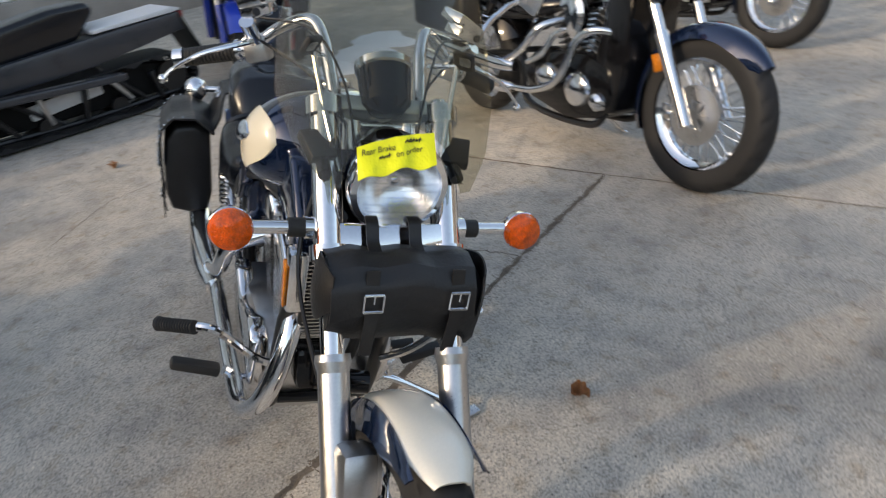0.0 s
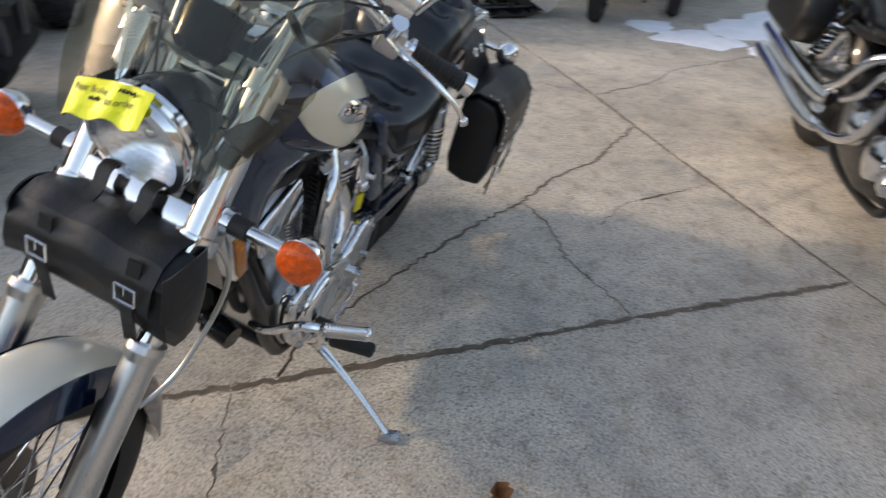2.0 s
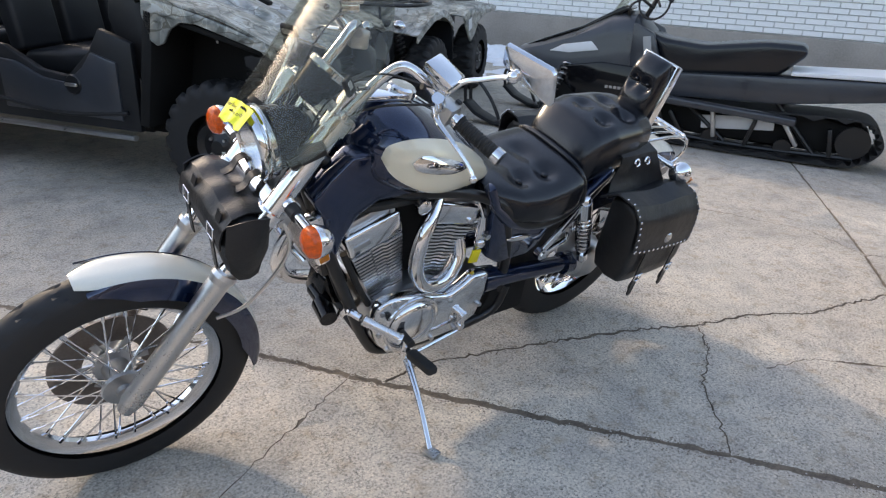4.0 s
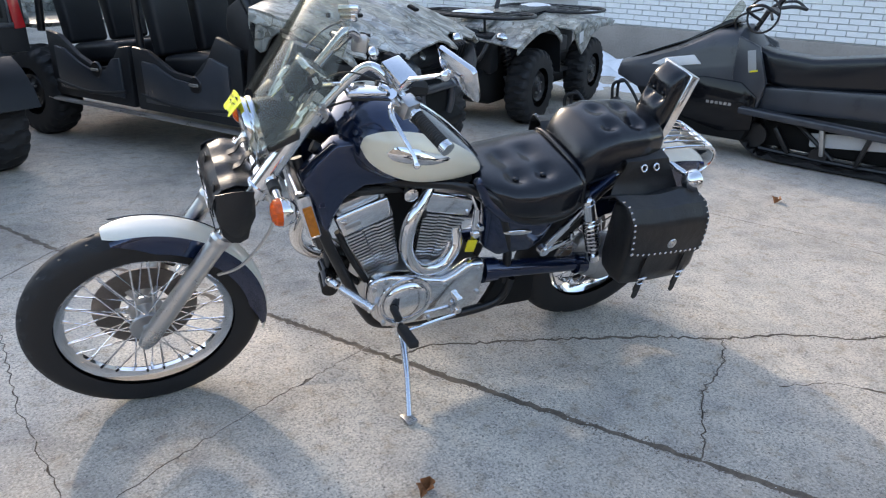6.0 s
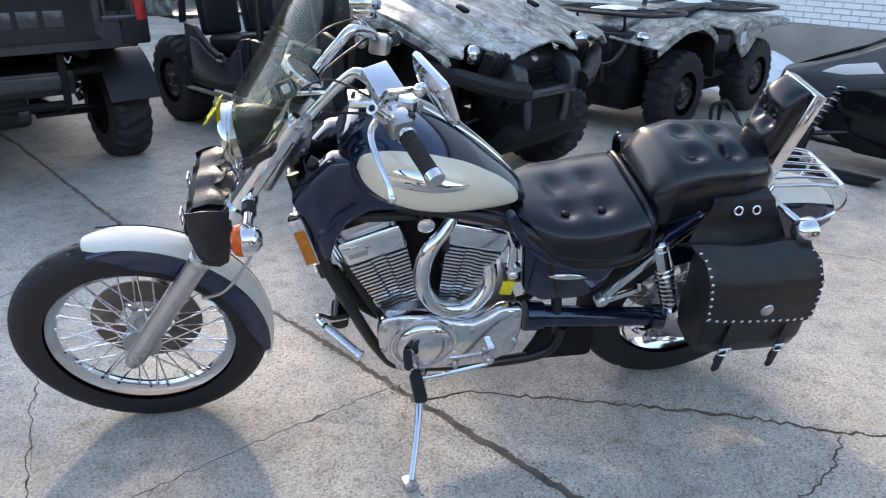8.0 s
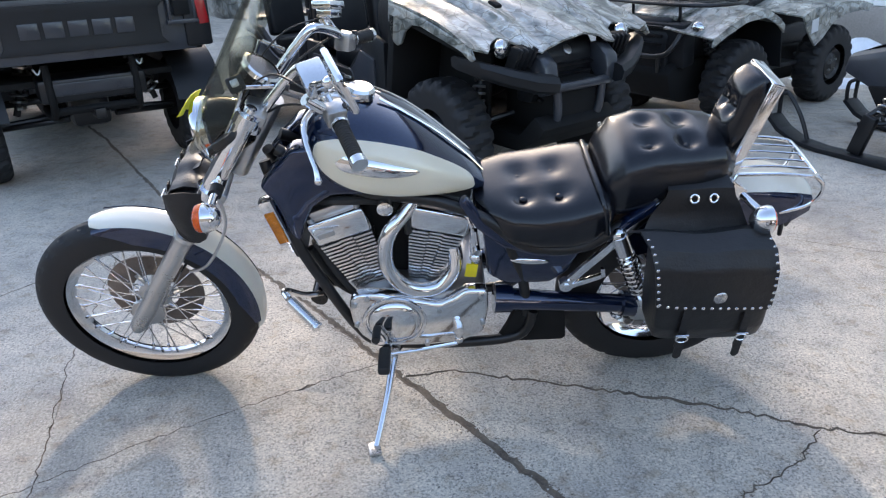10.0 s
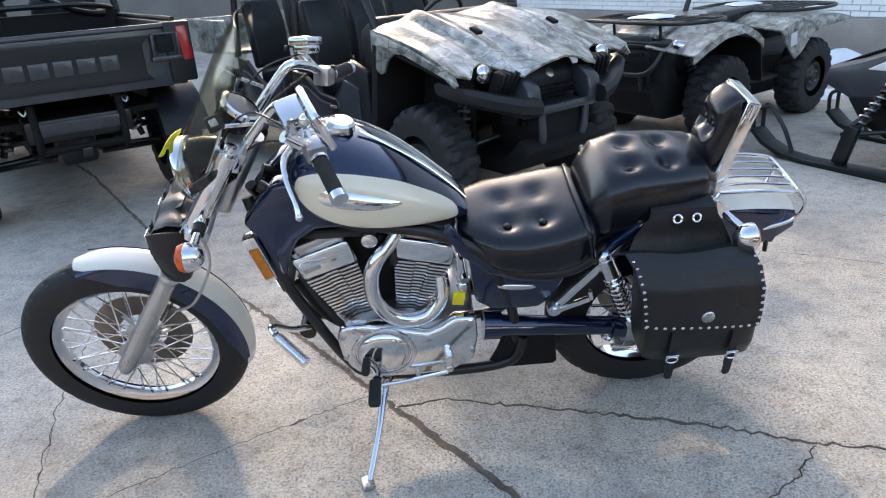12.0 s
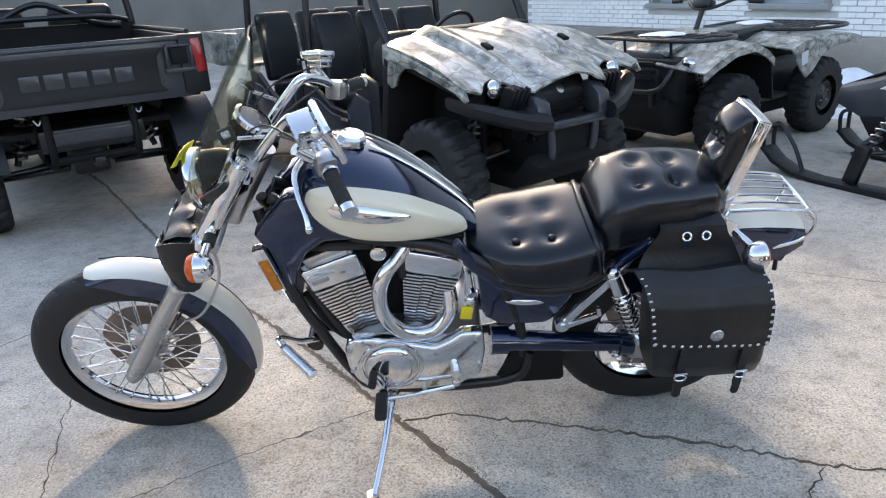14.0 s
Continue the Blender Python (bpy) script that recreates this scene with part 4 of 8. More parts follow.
part("filler_cap", bm, CHROME, tank, "chrome filler cap and console")
bm = tube(B(), [(-0.03, 0, 0.953), (0.04, 0, 0.912), (0.12, 0, 0.857), (0.19, 0, 0.795), (0.235, 0, 0.745)], [0.006, 0.008, 0.008, 0.007, 0.006], 8, flat=0.45)
part("tank_strip", bm, CHROME, tank, "bright centre strip")

# frame, neck covers, radiator and side panels
NECK = [(-0.318, 0.818), (-0.27, 0.875), (-0.22, 0.925), (-0.165, 0.93), (-0.11, 0.875), (-0.04, 0.825), (0.03, 0.79), (-0.04, 0.782), (-0.13, 0.782), (-0.185, 0.748), (-0.215, 0.69), (-0.232, 0.632), (-0.256, 0.640), (-0.282, 0.755)]
for s in (-1, 1):
    bm = prism(B(), NECK, s * 0.045, s * 0.112, 0.018, 3)
    part("neck_cover", bm, NAVY, bike, "navy neck cover")
bm = B()
for s in (-1, 1):
    tube(bm, [(-0.31, s * 0.03, 0.85), (-0.25, s * 0.10, 0.64), (-0.185, s * 0.115, 0.48), (-0.105, s * 0.115, 0.30), (-0.03, s * 0.12, 0.232), (0.20, s * 0.12, 0.212), (0.40, s * 0.12, 0.235), (0.44, s * 0.12, 0.34)], 0.0165, 12)
    tube(bm, [(-0.27, s * 0.04, 0.89), (-0.07, s * 0.09, 0.79), (0.15, s * 0.11, 0.755), (0.28, s * 0.14, 0.71), (0.40, s * 0.15, 0.62), (0.56, s * 0.15, 0.61), (0.68, s * 0.14, 0.68), (0.88, s * 0.12, 0.73)], 0.0165, 12)
    tube(bm, [(0.34, s * 0.13, 0.64), (0.40, s * 0.12, 0.47), (0.42, s * 0.11, 0.32)], 0.016, 12)
tube(bm, [(-0.08, 0.10, 0.265), (-0.08, 0, 0.26), (-0.08, -0.10, 0.265)], 0.014, 10)
part("frame", bm, BLACK, bike, "black tubular frame")
bm = B()
box(bm, (-0.268, 0, 0.665), (0.035, 0.19, 0.21), (0, -15, 0), 0.008)
rad = part("radiator", bm, BLACK, bike)
fin_mesh = None
for k in range(18):
    if fin_mesh is None:
        fin = part("radiator_fin", box(B(), (0, 0, 0), (0.006, 0.17, 0.003), (0, -15, 0)), FIN, rad)
        fin_mesh = fin.data
    else:
        fin = new("radiator_fin", fin_mesh)
        fin.parent = rad
    fin.location = (-0.312 + k * 0.0027, 0, 0.745 - k * 0.0100)
for s in (-1, 1):
    bm = B()
    box(bm, (-0.292, s * 0.104, 0.705), (0.040, 0.040, 0.155), (0, -15, 0), 0.010)
    rs = part("reflector_housing", bm, CHROME, bike, "chrome radiator side shell with reflector")
    bm = B()
    box(bm, (-0.289, s * 0.126, 0.695), (0.028, 0.006, 0.105), (0, -15, 0), 0.003)
    part("reflector_lens", bm, REFLECTOR, rs, "amber side reflector")
    ARC = [(0.205, 0.775), (0.255, 0.69), (0.33, 0.622), (0.42, 0.588), (0.51, 0.578), (0.585, 0.600), (0.66, 0.648), (0.755, 0.735), (0.74, 0.757), (0.645, 0.675), (0.575, 0.628), (0.51, 0.608), (0.43, 0.618), (0.345, 0.652), (0.275, 0.712), (0.23, 0.79)]
    part("side_rail", prism(B(), ARC, s * 0.125, s * 0.160, 0.010), NAVY, bike, "navy rail under the seat")
    SIDE = [(0.27, 0.70), (0.34, 0.625), (0.42, 0.588), (0.50, 0.578), (0.565, 0.59), (0.53, 0.50), (0.48, 0.462), (0.35, 0.462), (0.295, 0.50)]
    sc = part("side_cover", prism(B(), SIDE, s * 0.08, s * 0.136, 0.015), NAVY, bike, "navy side cover")
    bm = B()
    ball(bm, (0.414, s * 0.138, 0.553), 0.057, (1.0, 0.12, 0.20), (0, 6, 0), 20)
    part("side_badge", bm, CHROME, sc, "chrome oval badge")
    bm = B()
    box(bm, (0.640, s * 0.152, 0.612), (0.36, 0.015, 0.025), (0, -49.5, 0), 0.004)
    cyl(bm, (0.522, s * 0.142, 0.474), (0.522, s * 0.166, 0.474), 0.020, seg=16)
    cyl(bm, (0.522, s * 0.160, 0.474), (0.522, s * 0.170, 0.474), 0.011, seg=6)
    box(bm, (0.572, s * 0.155, 0.482), (0.115, 0.014, 0.017), (0, -21, 0), 0.004)
    box(bm, (0.627, s * 0.155, 0.515), (0.013, 0.014, 0.032), (0, -10, 0), 0.003)
    part("fender_strut", bm, CHROME, bike, "chrome fender strut")
    # shock absorber
    a, b = Vector((0.652, s * 0.160, 0.655)), Vector((0.765, s * 0.150, 0.385))
    d = (b - a).normalized()
    bm = B()
    cyl(bm, a, a + d * 0.07, 0.024, 0.026, 20)
    ball(bm, a, 0.022, seg=14)
    cyl(bm, a, b, 0.012, seg=12)
    cyl(bm, b - d * 0.03, b, 0.02, seg=16)
    sh = part("shock_absorber", bm, CHROME, bike, "chrome rear shock absorber")
    q = basis(d)
    pts = [a + d * (0.065 + 0.17 * k / 110) + q @ Vector((0.0245 * math.cos(k * 0.51), 0.0245 * math.sin(k * 0.51), 0)) for k in range(111)]
    part("spring", tube(B(), pts, 0.0042, 6, 1), CHROME, sh, "chrome coil spring")

bm = B()
tube(bm, [(0.33, -0.108, 0.384), (0.54, -0.11, 0.362), (0.75, -0.11, 0.340)], [0.036, 0.030, 0.028], 18)
cyl(bm, (0.318, -0.108, 0.386), (0.372, -0.108, 0.381), 0.045, 0.042, 24)
cyl(bm, (0.715, -0.11, 0.344), (0.755, -0.11, 0.34), 0.040, seg=24)
tube(bm, [(0.30, 0.118, 0.350), (0.50, 0.12, 0.345), (0.87, 0.12, 0.325)], [0.034, 0.029, 0.026], 16)
part("swingarm", bm, NAVY, bike, "navy shaft-drive swingarm")
bm = B()
lathe(bm, [(0.0, -0.075), (0.05, -0.07), (0.075, -0.05), (0.09, -0.01), (0.09, 0.03), (0.05, 0.04)], Matrix.Translation((RX, -0.07, RZ)) @ AXLE_Y, 30)
box(bm, (0.80, -0.11, 0.33), (0.12, 0.06, 0.085), (0, 0, 0), 0.02)
cyl(bm, (0.76, -0.12, 0.375), (0.77, -0.16, 0.38), 0.014)
part("final_drive", bm, ALLOY, bike, "alloy final drive housing")
bm = prism(B(), [(0.385, 0.345), (0.50, 0.340), (0.54, 0.335), (0.553, 0.215), (0.54, 0.205), (0.37, 0.205), (0.335, 0.215), (0.36, 0.27)], -0.120, -0.095, 0.005)
part("lower_cover", bm, MATTE, bike, "black lower guard plate")

# engine
bm = prism(B(), [(-0.10, 0.43), (-0.01, 0.47), (0.10, 0.46), (0.18, 0.44), (0.29, 0.46), (0.30, 0.33), (0.22, 0.25), (0.06, 0.23), (-0.06, 0.25), (-0.11, 0.33)], -0.135, 0.15, 0.02)
box(bm, (0.10, 0, 0.235), (0.3, 0.22, 0.06), (0, 0, 0), 0.015)
engine = part("engine", bm, ALLOY, bike, "chrome and alloy V-twin engine")


def cylinder_unit(base, top, w0, w1, half, fins, name, head):
    """A finned cylinder with a boxed chrome head cover. base and top are centres (x, z)."""
    b, t = Vector((base[0], 0, base[1])), Vector((top[0], 0, top[1]))
    d = (t - b).normalized()
    e = Vector((d.z, 0, -d.x))
    bm = B()
    loft(bm, [[b + d * h + e * (sx * w * 0.36) + Vector((0, sy * half * 0.76, 0)) for sx, sy in ((-1, -1), (1, -1), (1, 1), (-1, 1))] for h, w in ((0, w0), ((t - b).length, w1))])
    core = part(name, bm, ALLOY, engine)
    L = (t - b).length
    for k in range(fins):
        bm = B()
        f = (k + 0.5) / fins
        w = w0 + (w1 - w0) * f
        h = half * (0.93 + 0.07 * f)
        c = b + d * (L * f)
        ring0 = []
        for sx, sy in ((-1, -1), (-0.30, -1.0), (-0.22, -0.955), (0.22, -0.955), (0.30, -1.0), (1, -1), (1, 1), (-1, 1)):
            ring0.append(c + e * (sx * w * 0.5) + Vector((0, sy * h, 0)))
        th = d * (L / fins * 0.27)
        loft(bm, [[p - th for p in ring0], [p + th for p in ring0]])
        part("cooling_fin", bm, FIN, core)
    q = math.degrees(math.atan2(e.z, e.x))
    bm = B()
    c = t + d * (head / 2)
    box(bm, c, (w1 * 1.08, half * 2.04, head), (0, -q, 0), 0.012, 3)
    part("head_cover", bm, CHROME, core, "chrome cylinder head cover")
    bm = B()
    box(bm, t + d * (head + 0.012), (w1 * 0.86, half * 1.7, 0.03), (0, -q, 0), 0.010)
    for sx in (-1, 1):
        for sy in (-1, 1):
            cyl(bm, t + d * (head - 0.005) + e * (sx * w1 * 0.44) + Vector((0, sy * half * 0.85, 0)), t + d * (head + 0.012) + e * (sx * w1 * 0.44) + Vector((0, sy * half * 0.85, 0)), 0.008, seg=10)
    part("rocker_cover", bm, ALLOY, core)
    return core


front_cyl = cylinder_unit((-0.034, 0.43), (-0.108, 0.636), 0.100, 0.160, 0.110, 17, "front_cylinder", 0.080)
rear_cyl = cylinder_unit((0.098, 0.445), (0.149, 0.640), 0.078, 0.162, 0.106, 17, "rear_cylinder", 0.074)
bm = B()
box(bm, (-0.160, -0.113, 0.655), (0.05, 0.006, 0.016), (0, -20, 0), 0.002)
part("head_badge", bm, ALLOY, front_cyl)
# black block added to darken the gap where bright ground would show through
bm = prism(B(), [(-0.03, 0.46), (0.10, 0.46), (0.11, 0.60), (0.13, 0.76), (-0.09, 0.77), (-0.05, 0.62)], -0.055, 0.075, 0.012)
part("carburettor_housing", bm, MATTE, engine, "plain black block filling the gap between the cylinders")
# crankcase covers
COVER = [(-0.116, 0.42), (-0.110, 0.455), (-0.085, 0.475), (-0.035, 0.474), (0.035, 0.458), (0.09, 0.440), (0.15, 0.424), (0.195, 0.446), (0.23, 0.476), (0.292, 0.473), (0.297, 0.395), (0.285, 0.305), (0.215, 0.262), (0.109, 0.254), (-0.045, 0.258), (-0.09, 0.31), (-0.110, 0.36)]
case = part("crankcase_cover", prism(B(), COVER, -0.125, -0.170, 0.014, 3), CHROME, engine, "polished chrome crankcase cover")
bm = lathe(B(), [(0.0, 0.022), (0.030, 0.022), (0.062, 0.018), (0.074, 0.010), (0.080, 0.0), (0.080, -0.02)], Matrix.Translation((0.015, -0.170, 0.366)) @ pose(0, 0, 0, 90, 0, 0), 40)
part("clutch_cover", bm, CHROME, case, "round chrome clutch cover")
bm = B()
ring(bm, (0.015, -0.170, 0.366), (0, 1, 0), 0.090, 0.007, 48, 8)
part("cover_rim", bm, CHROME, case)
for x, z in ((-0.098, 0.44), (-0.06, 0.462), (0.06, 0.44), (0.15, 0.408), (0.272, 0.455), (0.28, 0.35), (0.20, 0.278), (-0.055, 0.285), (-0.098, 0.36), (0.11, 0.268)):
    bm = cyl(B(), (x, -0.165, z), (x, -0.176, z), 0.0075, seg=12)
    cyl(bm, (x, -0.1745, z), (x, -0.1775, z), 0.0035, seg=6)
    part("cover_bolt", bm, STEEL, case)
bm = prism(B(), [(x * 0.97 + 0.002, z * 0.97 + 0.008) for x, z in COVER], 0.125, 0.170, 0.014, 3)
part("crankcase_cover", bm, CHROME, engine, "polished chrome crankcase cover")
bm = B()
tube(bm, [(0.085, -0.085, 0.745), (0.058, -0.112, 0.718), (0.024, -0.138, 0.688), (0.004, -0.150, 0.636), (0.006, -0.150, 0.560), (0.043, -0.144, 0.490), (0.098, -0.136, 0.458), (0.158, -0.124, 0.463), (0.200, -0.108, 0.515), (0.198, -0.085, 0.575)], 0.0225, 20, 8)
part("intake_pipe", bm, CHROME, engine, "curved polished chrome pipe")
bm = B()
lathe(bm, [(0.0, 0.02), (0.012, 0.02), (0.022, 0.014), (0.024, 0.0), (0.02, -0.01)], Matrix.Translation((0.010, -0.118, 0.748)) @ pose(0, 0, 0, 90, 0, 0), 20)
part("cap_nut", bm, CHROME, engine)
bm = B()
cyl(bm, (0.252, -0.115, 0.655), (0.256, -0.12, 0.585), 0.011, 0.015, 14)
ball(bm, (0.258, -0.125, 0.565), 0.018, seg=12)
cyl(bm, (0.258, -0.12, 0.60), (0.262, -0.15, 0.60), 0.012, 0.010, 12)
tube(bm, [(0.235, -0.10, 0.70), (0.25, -0.12, 0.65), (0.25, -0.12, 0.56), (0.26, -0.11, 0.49)], 0.006, 8)
part("fuel_cock", bm, CHROME, engine)
bm = B()
box(bm, (0.246, -0.130, 0.520), (0.034, 0.006, 0.046), (0, 8, 0), 0.001)
part("tag", bm, YELLOW, engine, "yellow paper tag")
for pts, r in (([(-0.18, -0.06, 0.735), (-0.11, -0.10, 0.760), (-0.04, -0.09, 0.752), (0.02, -0.07, 0.735)], 0.013), ([(-0.20, -0.09, 0.62), (-0.145, -0.10, 0.50), (-0.10, -0.10, 0.42)], 0.010),
               ([(-0.22, -0.06, 0.57), (-0.16, -0.05, 0.43), (-0.10, -0.04, 0.36)], 0.012), ([(0.21, -0.10, 0.73), (0.27, -0.11, 0.69), (0.295, -0.10, 0.60)], 0.009), ([(0.03, -0.05, 0.72), (0.06, -0.10, 0.70), (0.07, -0.11, 0.65)], 0.011)):
    part("hose", tube(B(), pts, r, 10), GRIP, engine)
part("coil_cover", box(B(), (-0.10, -0.03, 0.765), (0.16, 0.10, 0.03), (0, -18, 0), 0.008), BLACK, engine)
part("coil_cover", box(B(), (0.17, 0, 0.745), (0.16, 0.12, 0.03), (0, 12, 0), 0.008), BLACK, engine)
bm = B()
cyl(bm, (-0.205, -0.02, 0.395), (-0.215, -0.085, 0.39), 0.03, 0.026, 18)
cyl(bm, (-0.20, 0.04, 0.40), (-0.20, -0.03, 0.395), 0.022, seg=16)
box(bm, (-0.165, 0.03, 0.42), (0.08, 0.10, 0.10), (0, 10, 0), 0.015)
part("horn", bm, GLOSS, bike, "black horn")
# exhaust on the far side
bm = B()
tube(bm, [(-0.17, 0.06, 0.62), (-0.27, 0.10, 0.55), (-0.285, 0.15, 0.40), (-0.20, 0.19, 0.29), (0.0, 0.20, 0.26), (0.40, 0.21, 0.27)], 0.022, 14)
part("exhaust_header", bm, CHROME, bike, "chrome exhaust header")
bm = B()
tube(bm, [(0.17, 0.08, 0.55), (0.20, 0.18, 0.50), (0.26, 0.21, 0.40), (0.40, 0.22, 0.34)], 0.022, 14)
ex = part("exhaust_header", bm, CHROME, bike, "chrome exhaust header")
bm = B()
tube(bm, [(0.38, 0.22, 0.34), (0.60, 0.235, 0.35), (1.12, 0.235, 0.37)], [0.026, 0.040, 0.036], 18)
part("muffler", bm, CHROME, ex)
bm = B()
tube(bm, [(0.38, 0.215, 0.27), (0.60, 0.235, 0.255), (1.08, 0.235, 0.255)], [0.026, 0.040, 0.036], 18)
part("muffler", bm, CHROME, ex)

# seats
def seat_loft(secs, mat, name, label, n=28, dents=()):
    """secs: x, top z, bottom z, half width."""
    xs = [s[0] for s in secs]
    rings = []
    for x in np.linspace(xs[0], xs[-1], 46):
        top, bot, half = (lerp(x, xs, [s[k] for s in secs]) for k in (1, 2, 3))
        row = []
        for i in range(n):
            a = math.tau * i / n
            c, s = math.cos(a), math.sin(a)
            y = half * math.copysign(abs(c) ** 0.7, c)
            mid = bot + (top - bot) * 0.5
            z = mid + (top - mid) * (abs(s) ** 0.55 if s > 0 else -abs(s) ** 0.7)
            for dx, dy, depth, rad in dents:
                if s > 0:
                    r2 = ((x - dx) ** 2 + (y - dy) ** 2) / rad ** 2
                    z -= depth * math.exp(-r2 * 2.2)
            row.append((x, y, z))
        rings.append(row)
    bm = loft(B(), rings)
    for _ in range(2):
        bmesh.ops.smooth_vert(bm, verts=bm.verts, factor=0.35, use_axis_x=True, use_axis_y=True, use_axis_z=True)
    return part(name, bm, mat, bike, label, 1.2)


RB = [(0.338, -0.090), (0.432, -0.096), (0.335, 0.018), (0.428, 0.022)]
PB = [(0.655, -0.070), (0.75, -0.070), (0.66, 0.032), (0.75, 0.032)]
seat = seat_loft([(0.205, 0.715, 0.640, 0.085), (0.24, 0.716, 0.612, 0.135), (0.30, 0.717, 0.590, 0.178), (0.38, 0.721, 0.575, 0.192), (0.46, 0.735, 0.570, 0.194), (0.52, 0.746, 0.580, 0.186), (0.555, 0.742, 0.615, 0.17), (0.575, 0.71, 0.64, 0.14)], LEATHER, "rider_seat", "black tufted leather rider seat", 64, [(x, y, 0.021, 0.045) for x, y in RB])
pillion = seat_loft([(0.535, 0.740, 0.635, 0.10), (0.552, 0.790, 0.630, 0.130), (0.59, 0.838, 0.640, 0.150), (0.66, 0.858, 0.655, 0.152), (0.78, 0.856, 0.680, 0.142), (0.85, 0.850, 0.70, 0.125), (0.89, 0.81, 0.72, 0.09)], LEATHER, "pillion_seat", "black tufted leather pillion seat", 64, [(x, y, 0.024, 0.035) for x, y in PB])
for owner, pts, top in ((seat, RB, 0.7065), (pillion, PB, 0.832)):
    for x, y in pts:
        bm = B()
        ball(bm, (x, y, top + 0.11 * (x - 0.38) * (owner is seat)), 0.0105, (1, 1, 0.6), seg=12)
        part("seat_button", bm, LEATHER, owner)
bm = tube(B(), [(0.553, -0.172, 0.640), (0.540, -0.168, 0.705), (0.530, -0.12, 0.742), (0.525, 0.0, 0.752), (0.530, 0.12, 0.742), (0.540, 0.168, 0.705), (0.553, 0.172, 0.640)], 0.008, 10)
part("seat_welt", bm, LEATHER, seat)

# sissy bar with pad, luggage rack
BD = Vector((0.26, 0, 0.966)).normalized()
bm = B()
for s in (-1, 1):
    box(bm, Vector((0.878, s * 0.068, 0.70)) + BD * 0.145, (0.038, 0.008, 0.30), (0, 15, 0), 0.003)
box(bm, Vector((0.878, 0, 0.70)) + BD * 0.293, (0.038, 0.144, 0.008), (0, 15, 0), 0.003)
for s in (-1, 1):
    box(bm, (0.892, s * 0.100, 0.715), (0.085, 0.012, 0.05), (0, 35, 0), 0.006)
sissy = part("sissy_bar", bm, CHROME, bike, "flat chrome sissy bar")
bm = B()
rings = []
PADL, PADH = 0.205, 0.066
for k in range(25):
    f = -1 + 2 * k / 24
    w = PADH * (1 - abs(f) ** 4 * 0.28)
    t = 0.055 * (1 - abs(f) ** 4 * 0.6)
    c = Vector((0.855, 0, 0.70)) + BD * (0.198 + f * PADL / 2)
    e = Vector((BD.z, 0, -BD.x))
    row = []
    for i in range(56):
        a = math.tau * i / 56
        y, h = w * math.copysign(abs(math.cos(a)) ** 0.7, math.cos(a)), t * math.copysign(abs(math.sin(a)) ** 0.6, math.sin(a))
        if h < 0:
            for py in (-0.024, 0.024):
                h += 0.026 * math.exp(-(((y - py) / 0.020) ** 2 + ((f * PADL / 2 - 0.01) / 0.022) ** 2))
        row.append(c + e * h + Vector((0, y, 0)))
    rings.append(row)
pad = part("backrest_pad", loft(B(), rings), LEATHER, sissy, "black tufted backrest pad", 1.2)
for py in (-0.024, 0.024):
    bm = B()
    ball(bm, Vector((0.855, py, 0.70)) + BD * 0.215 - Vector((BD.z, 0, -BD.x)) * 0.034, 0.008, seg=10)
    part("pad_button", bm, LEATHER, pad)
bm = B()
loop = [(0.975, -0.095, 0.792), (1.10, -0.097, 0.790), (1.19, -0.094, 0.778), (1.205, -0.06, 0.776), (1.205, 0.06, 0.776), (1.19, 0.094, 0.778), (1.10, 0.097, 0.790), (0.975, 0.095, 0.792)]
tube(bm, loop, 0.006, 10, 5)
for y in (-0.057, -0.019, 0.019, 0.057):
    tube(bm, [(0.975, y, 0.789), (1.08, y, 0.790), (1.205, y, 0.776)], 0.0042, 8)
for y in (-0.094, 0.094):
    tube(bm, [(1.19, y, 0.778), (1.222, y, 0.755), (1.228, y, 0.715), (1.20, y * 0.95, 0.675), (1.13, y * 0.95, 0.655)], 0.006, 10)
    tube(bm, [(0.955, y * 1.1, 0.76), (0.975, y, 0.792)], 0.006, 8)
tube(bm, [(1.222, -0.094, 0.755), (1.222, 0.094, 0.755)], 0.006, 10)
part("luggage_rack", bm, CHROME, bike, "chrome wire luggage rack")

# rear fender, tail light, plate
TAIL_X = (0.70, 0.80, 0.90, 1.00, 1.10, 1.18, 1.23, 1.245)
TAIL_Z = (0.690, 0.722, 0.742, 0.748, 0.742, 0.727, 0.708, 0.690)
TAIL_W = (0.088, 0.092, 0.094, 0.093, 0.088, 0.078, 0.062, 0.040)


def tail_top(u, v):
    x = 0.70 + 0.545 * u
    t = 2 * v - 1
    return (x, t * lerp(x, TAIL_X, TAIL_W), lerp(x, TAIL_X, TAIL_Z) - 0.016 * abs(t) ** 2.5)


rf = part("rear_fender", shell(B(), tail_top, 40, 14, 0.004), FENDER_CREAM, bike, "cream topped rear fender")
for s in (-1, 1):
    def tail_side(u, v, s=s):
        x = 0.70 + 0.545 * u
        low = lerp(x, (0.70, 0.95, 1.10, 1.18, 1.23, 1.245), (0.16, 0.155, 0.125, 0.085, 0.045, 0.02))
        return (x, s * (lerp(x, TAIL_X, TAIL_W) + 0.018 * v ** 0.5 - 0.006 * v), lerp(x, TAIL_X, TAIL_Z) - 0.017 - low * v)
    part("fender_skirt", shell(B(), tail_side, 34, 8, 0.003 * s), NAVY, rf, "navy fender skirt")
bm = B()
box(bm, (1.185, 0, 0.635), (0.05, 0.09, 0.05), (0, -15, 0), 0.015)
tl = part("tail_light", bm, REDLENS, bike, "red tail light")
bm = tube(B(), [(1.13, -0.05, 0.635), (1.165, -0.06, 0.60), (1.175, -0.06, 0.55)], 0.007, 8)
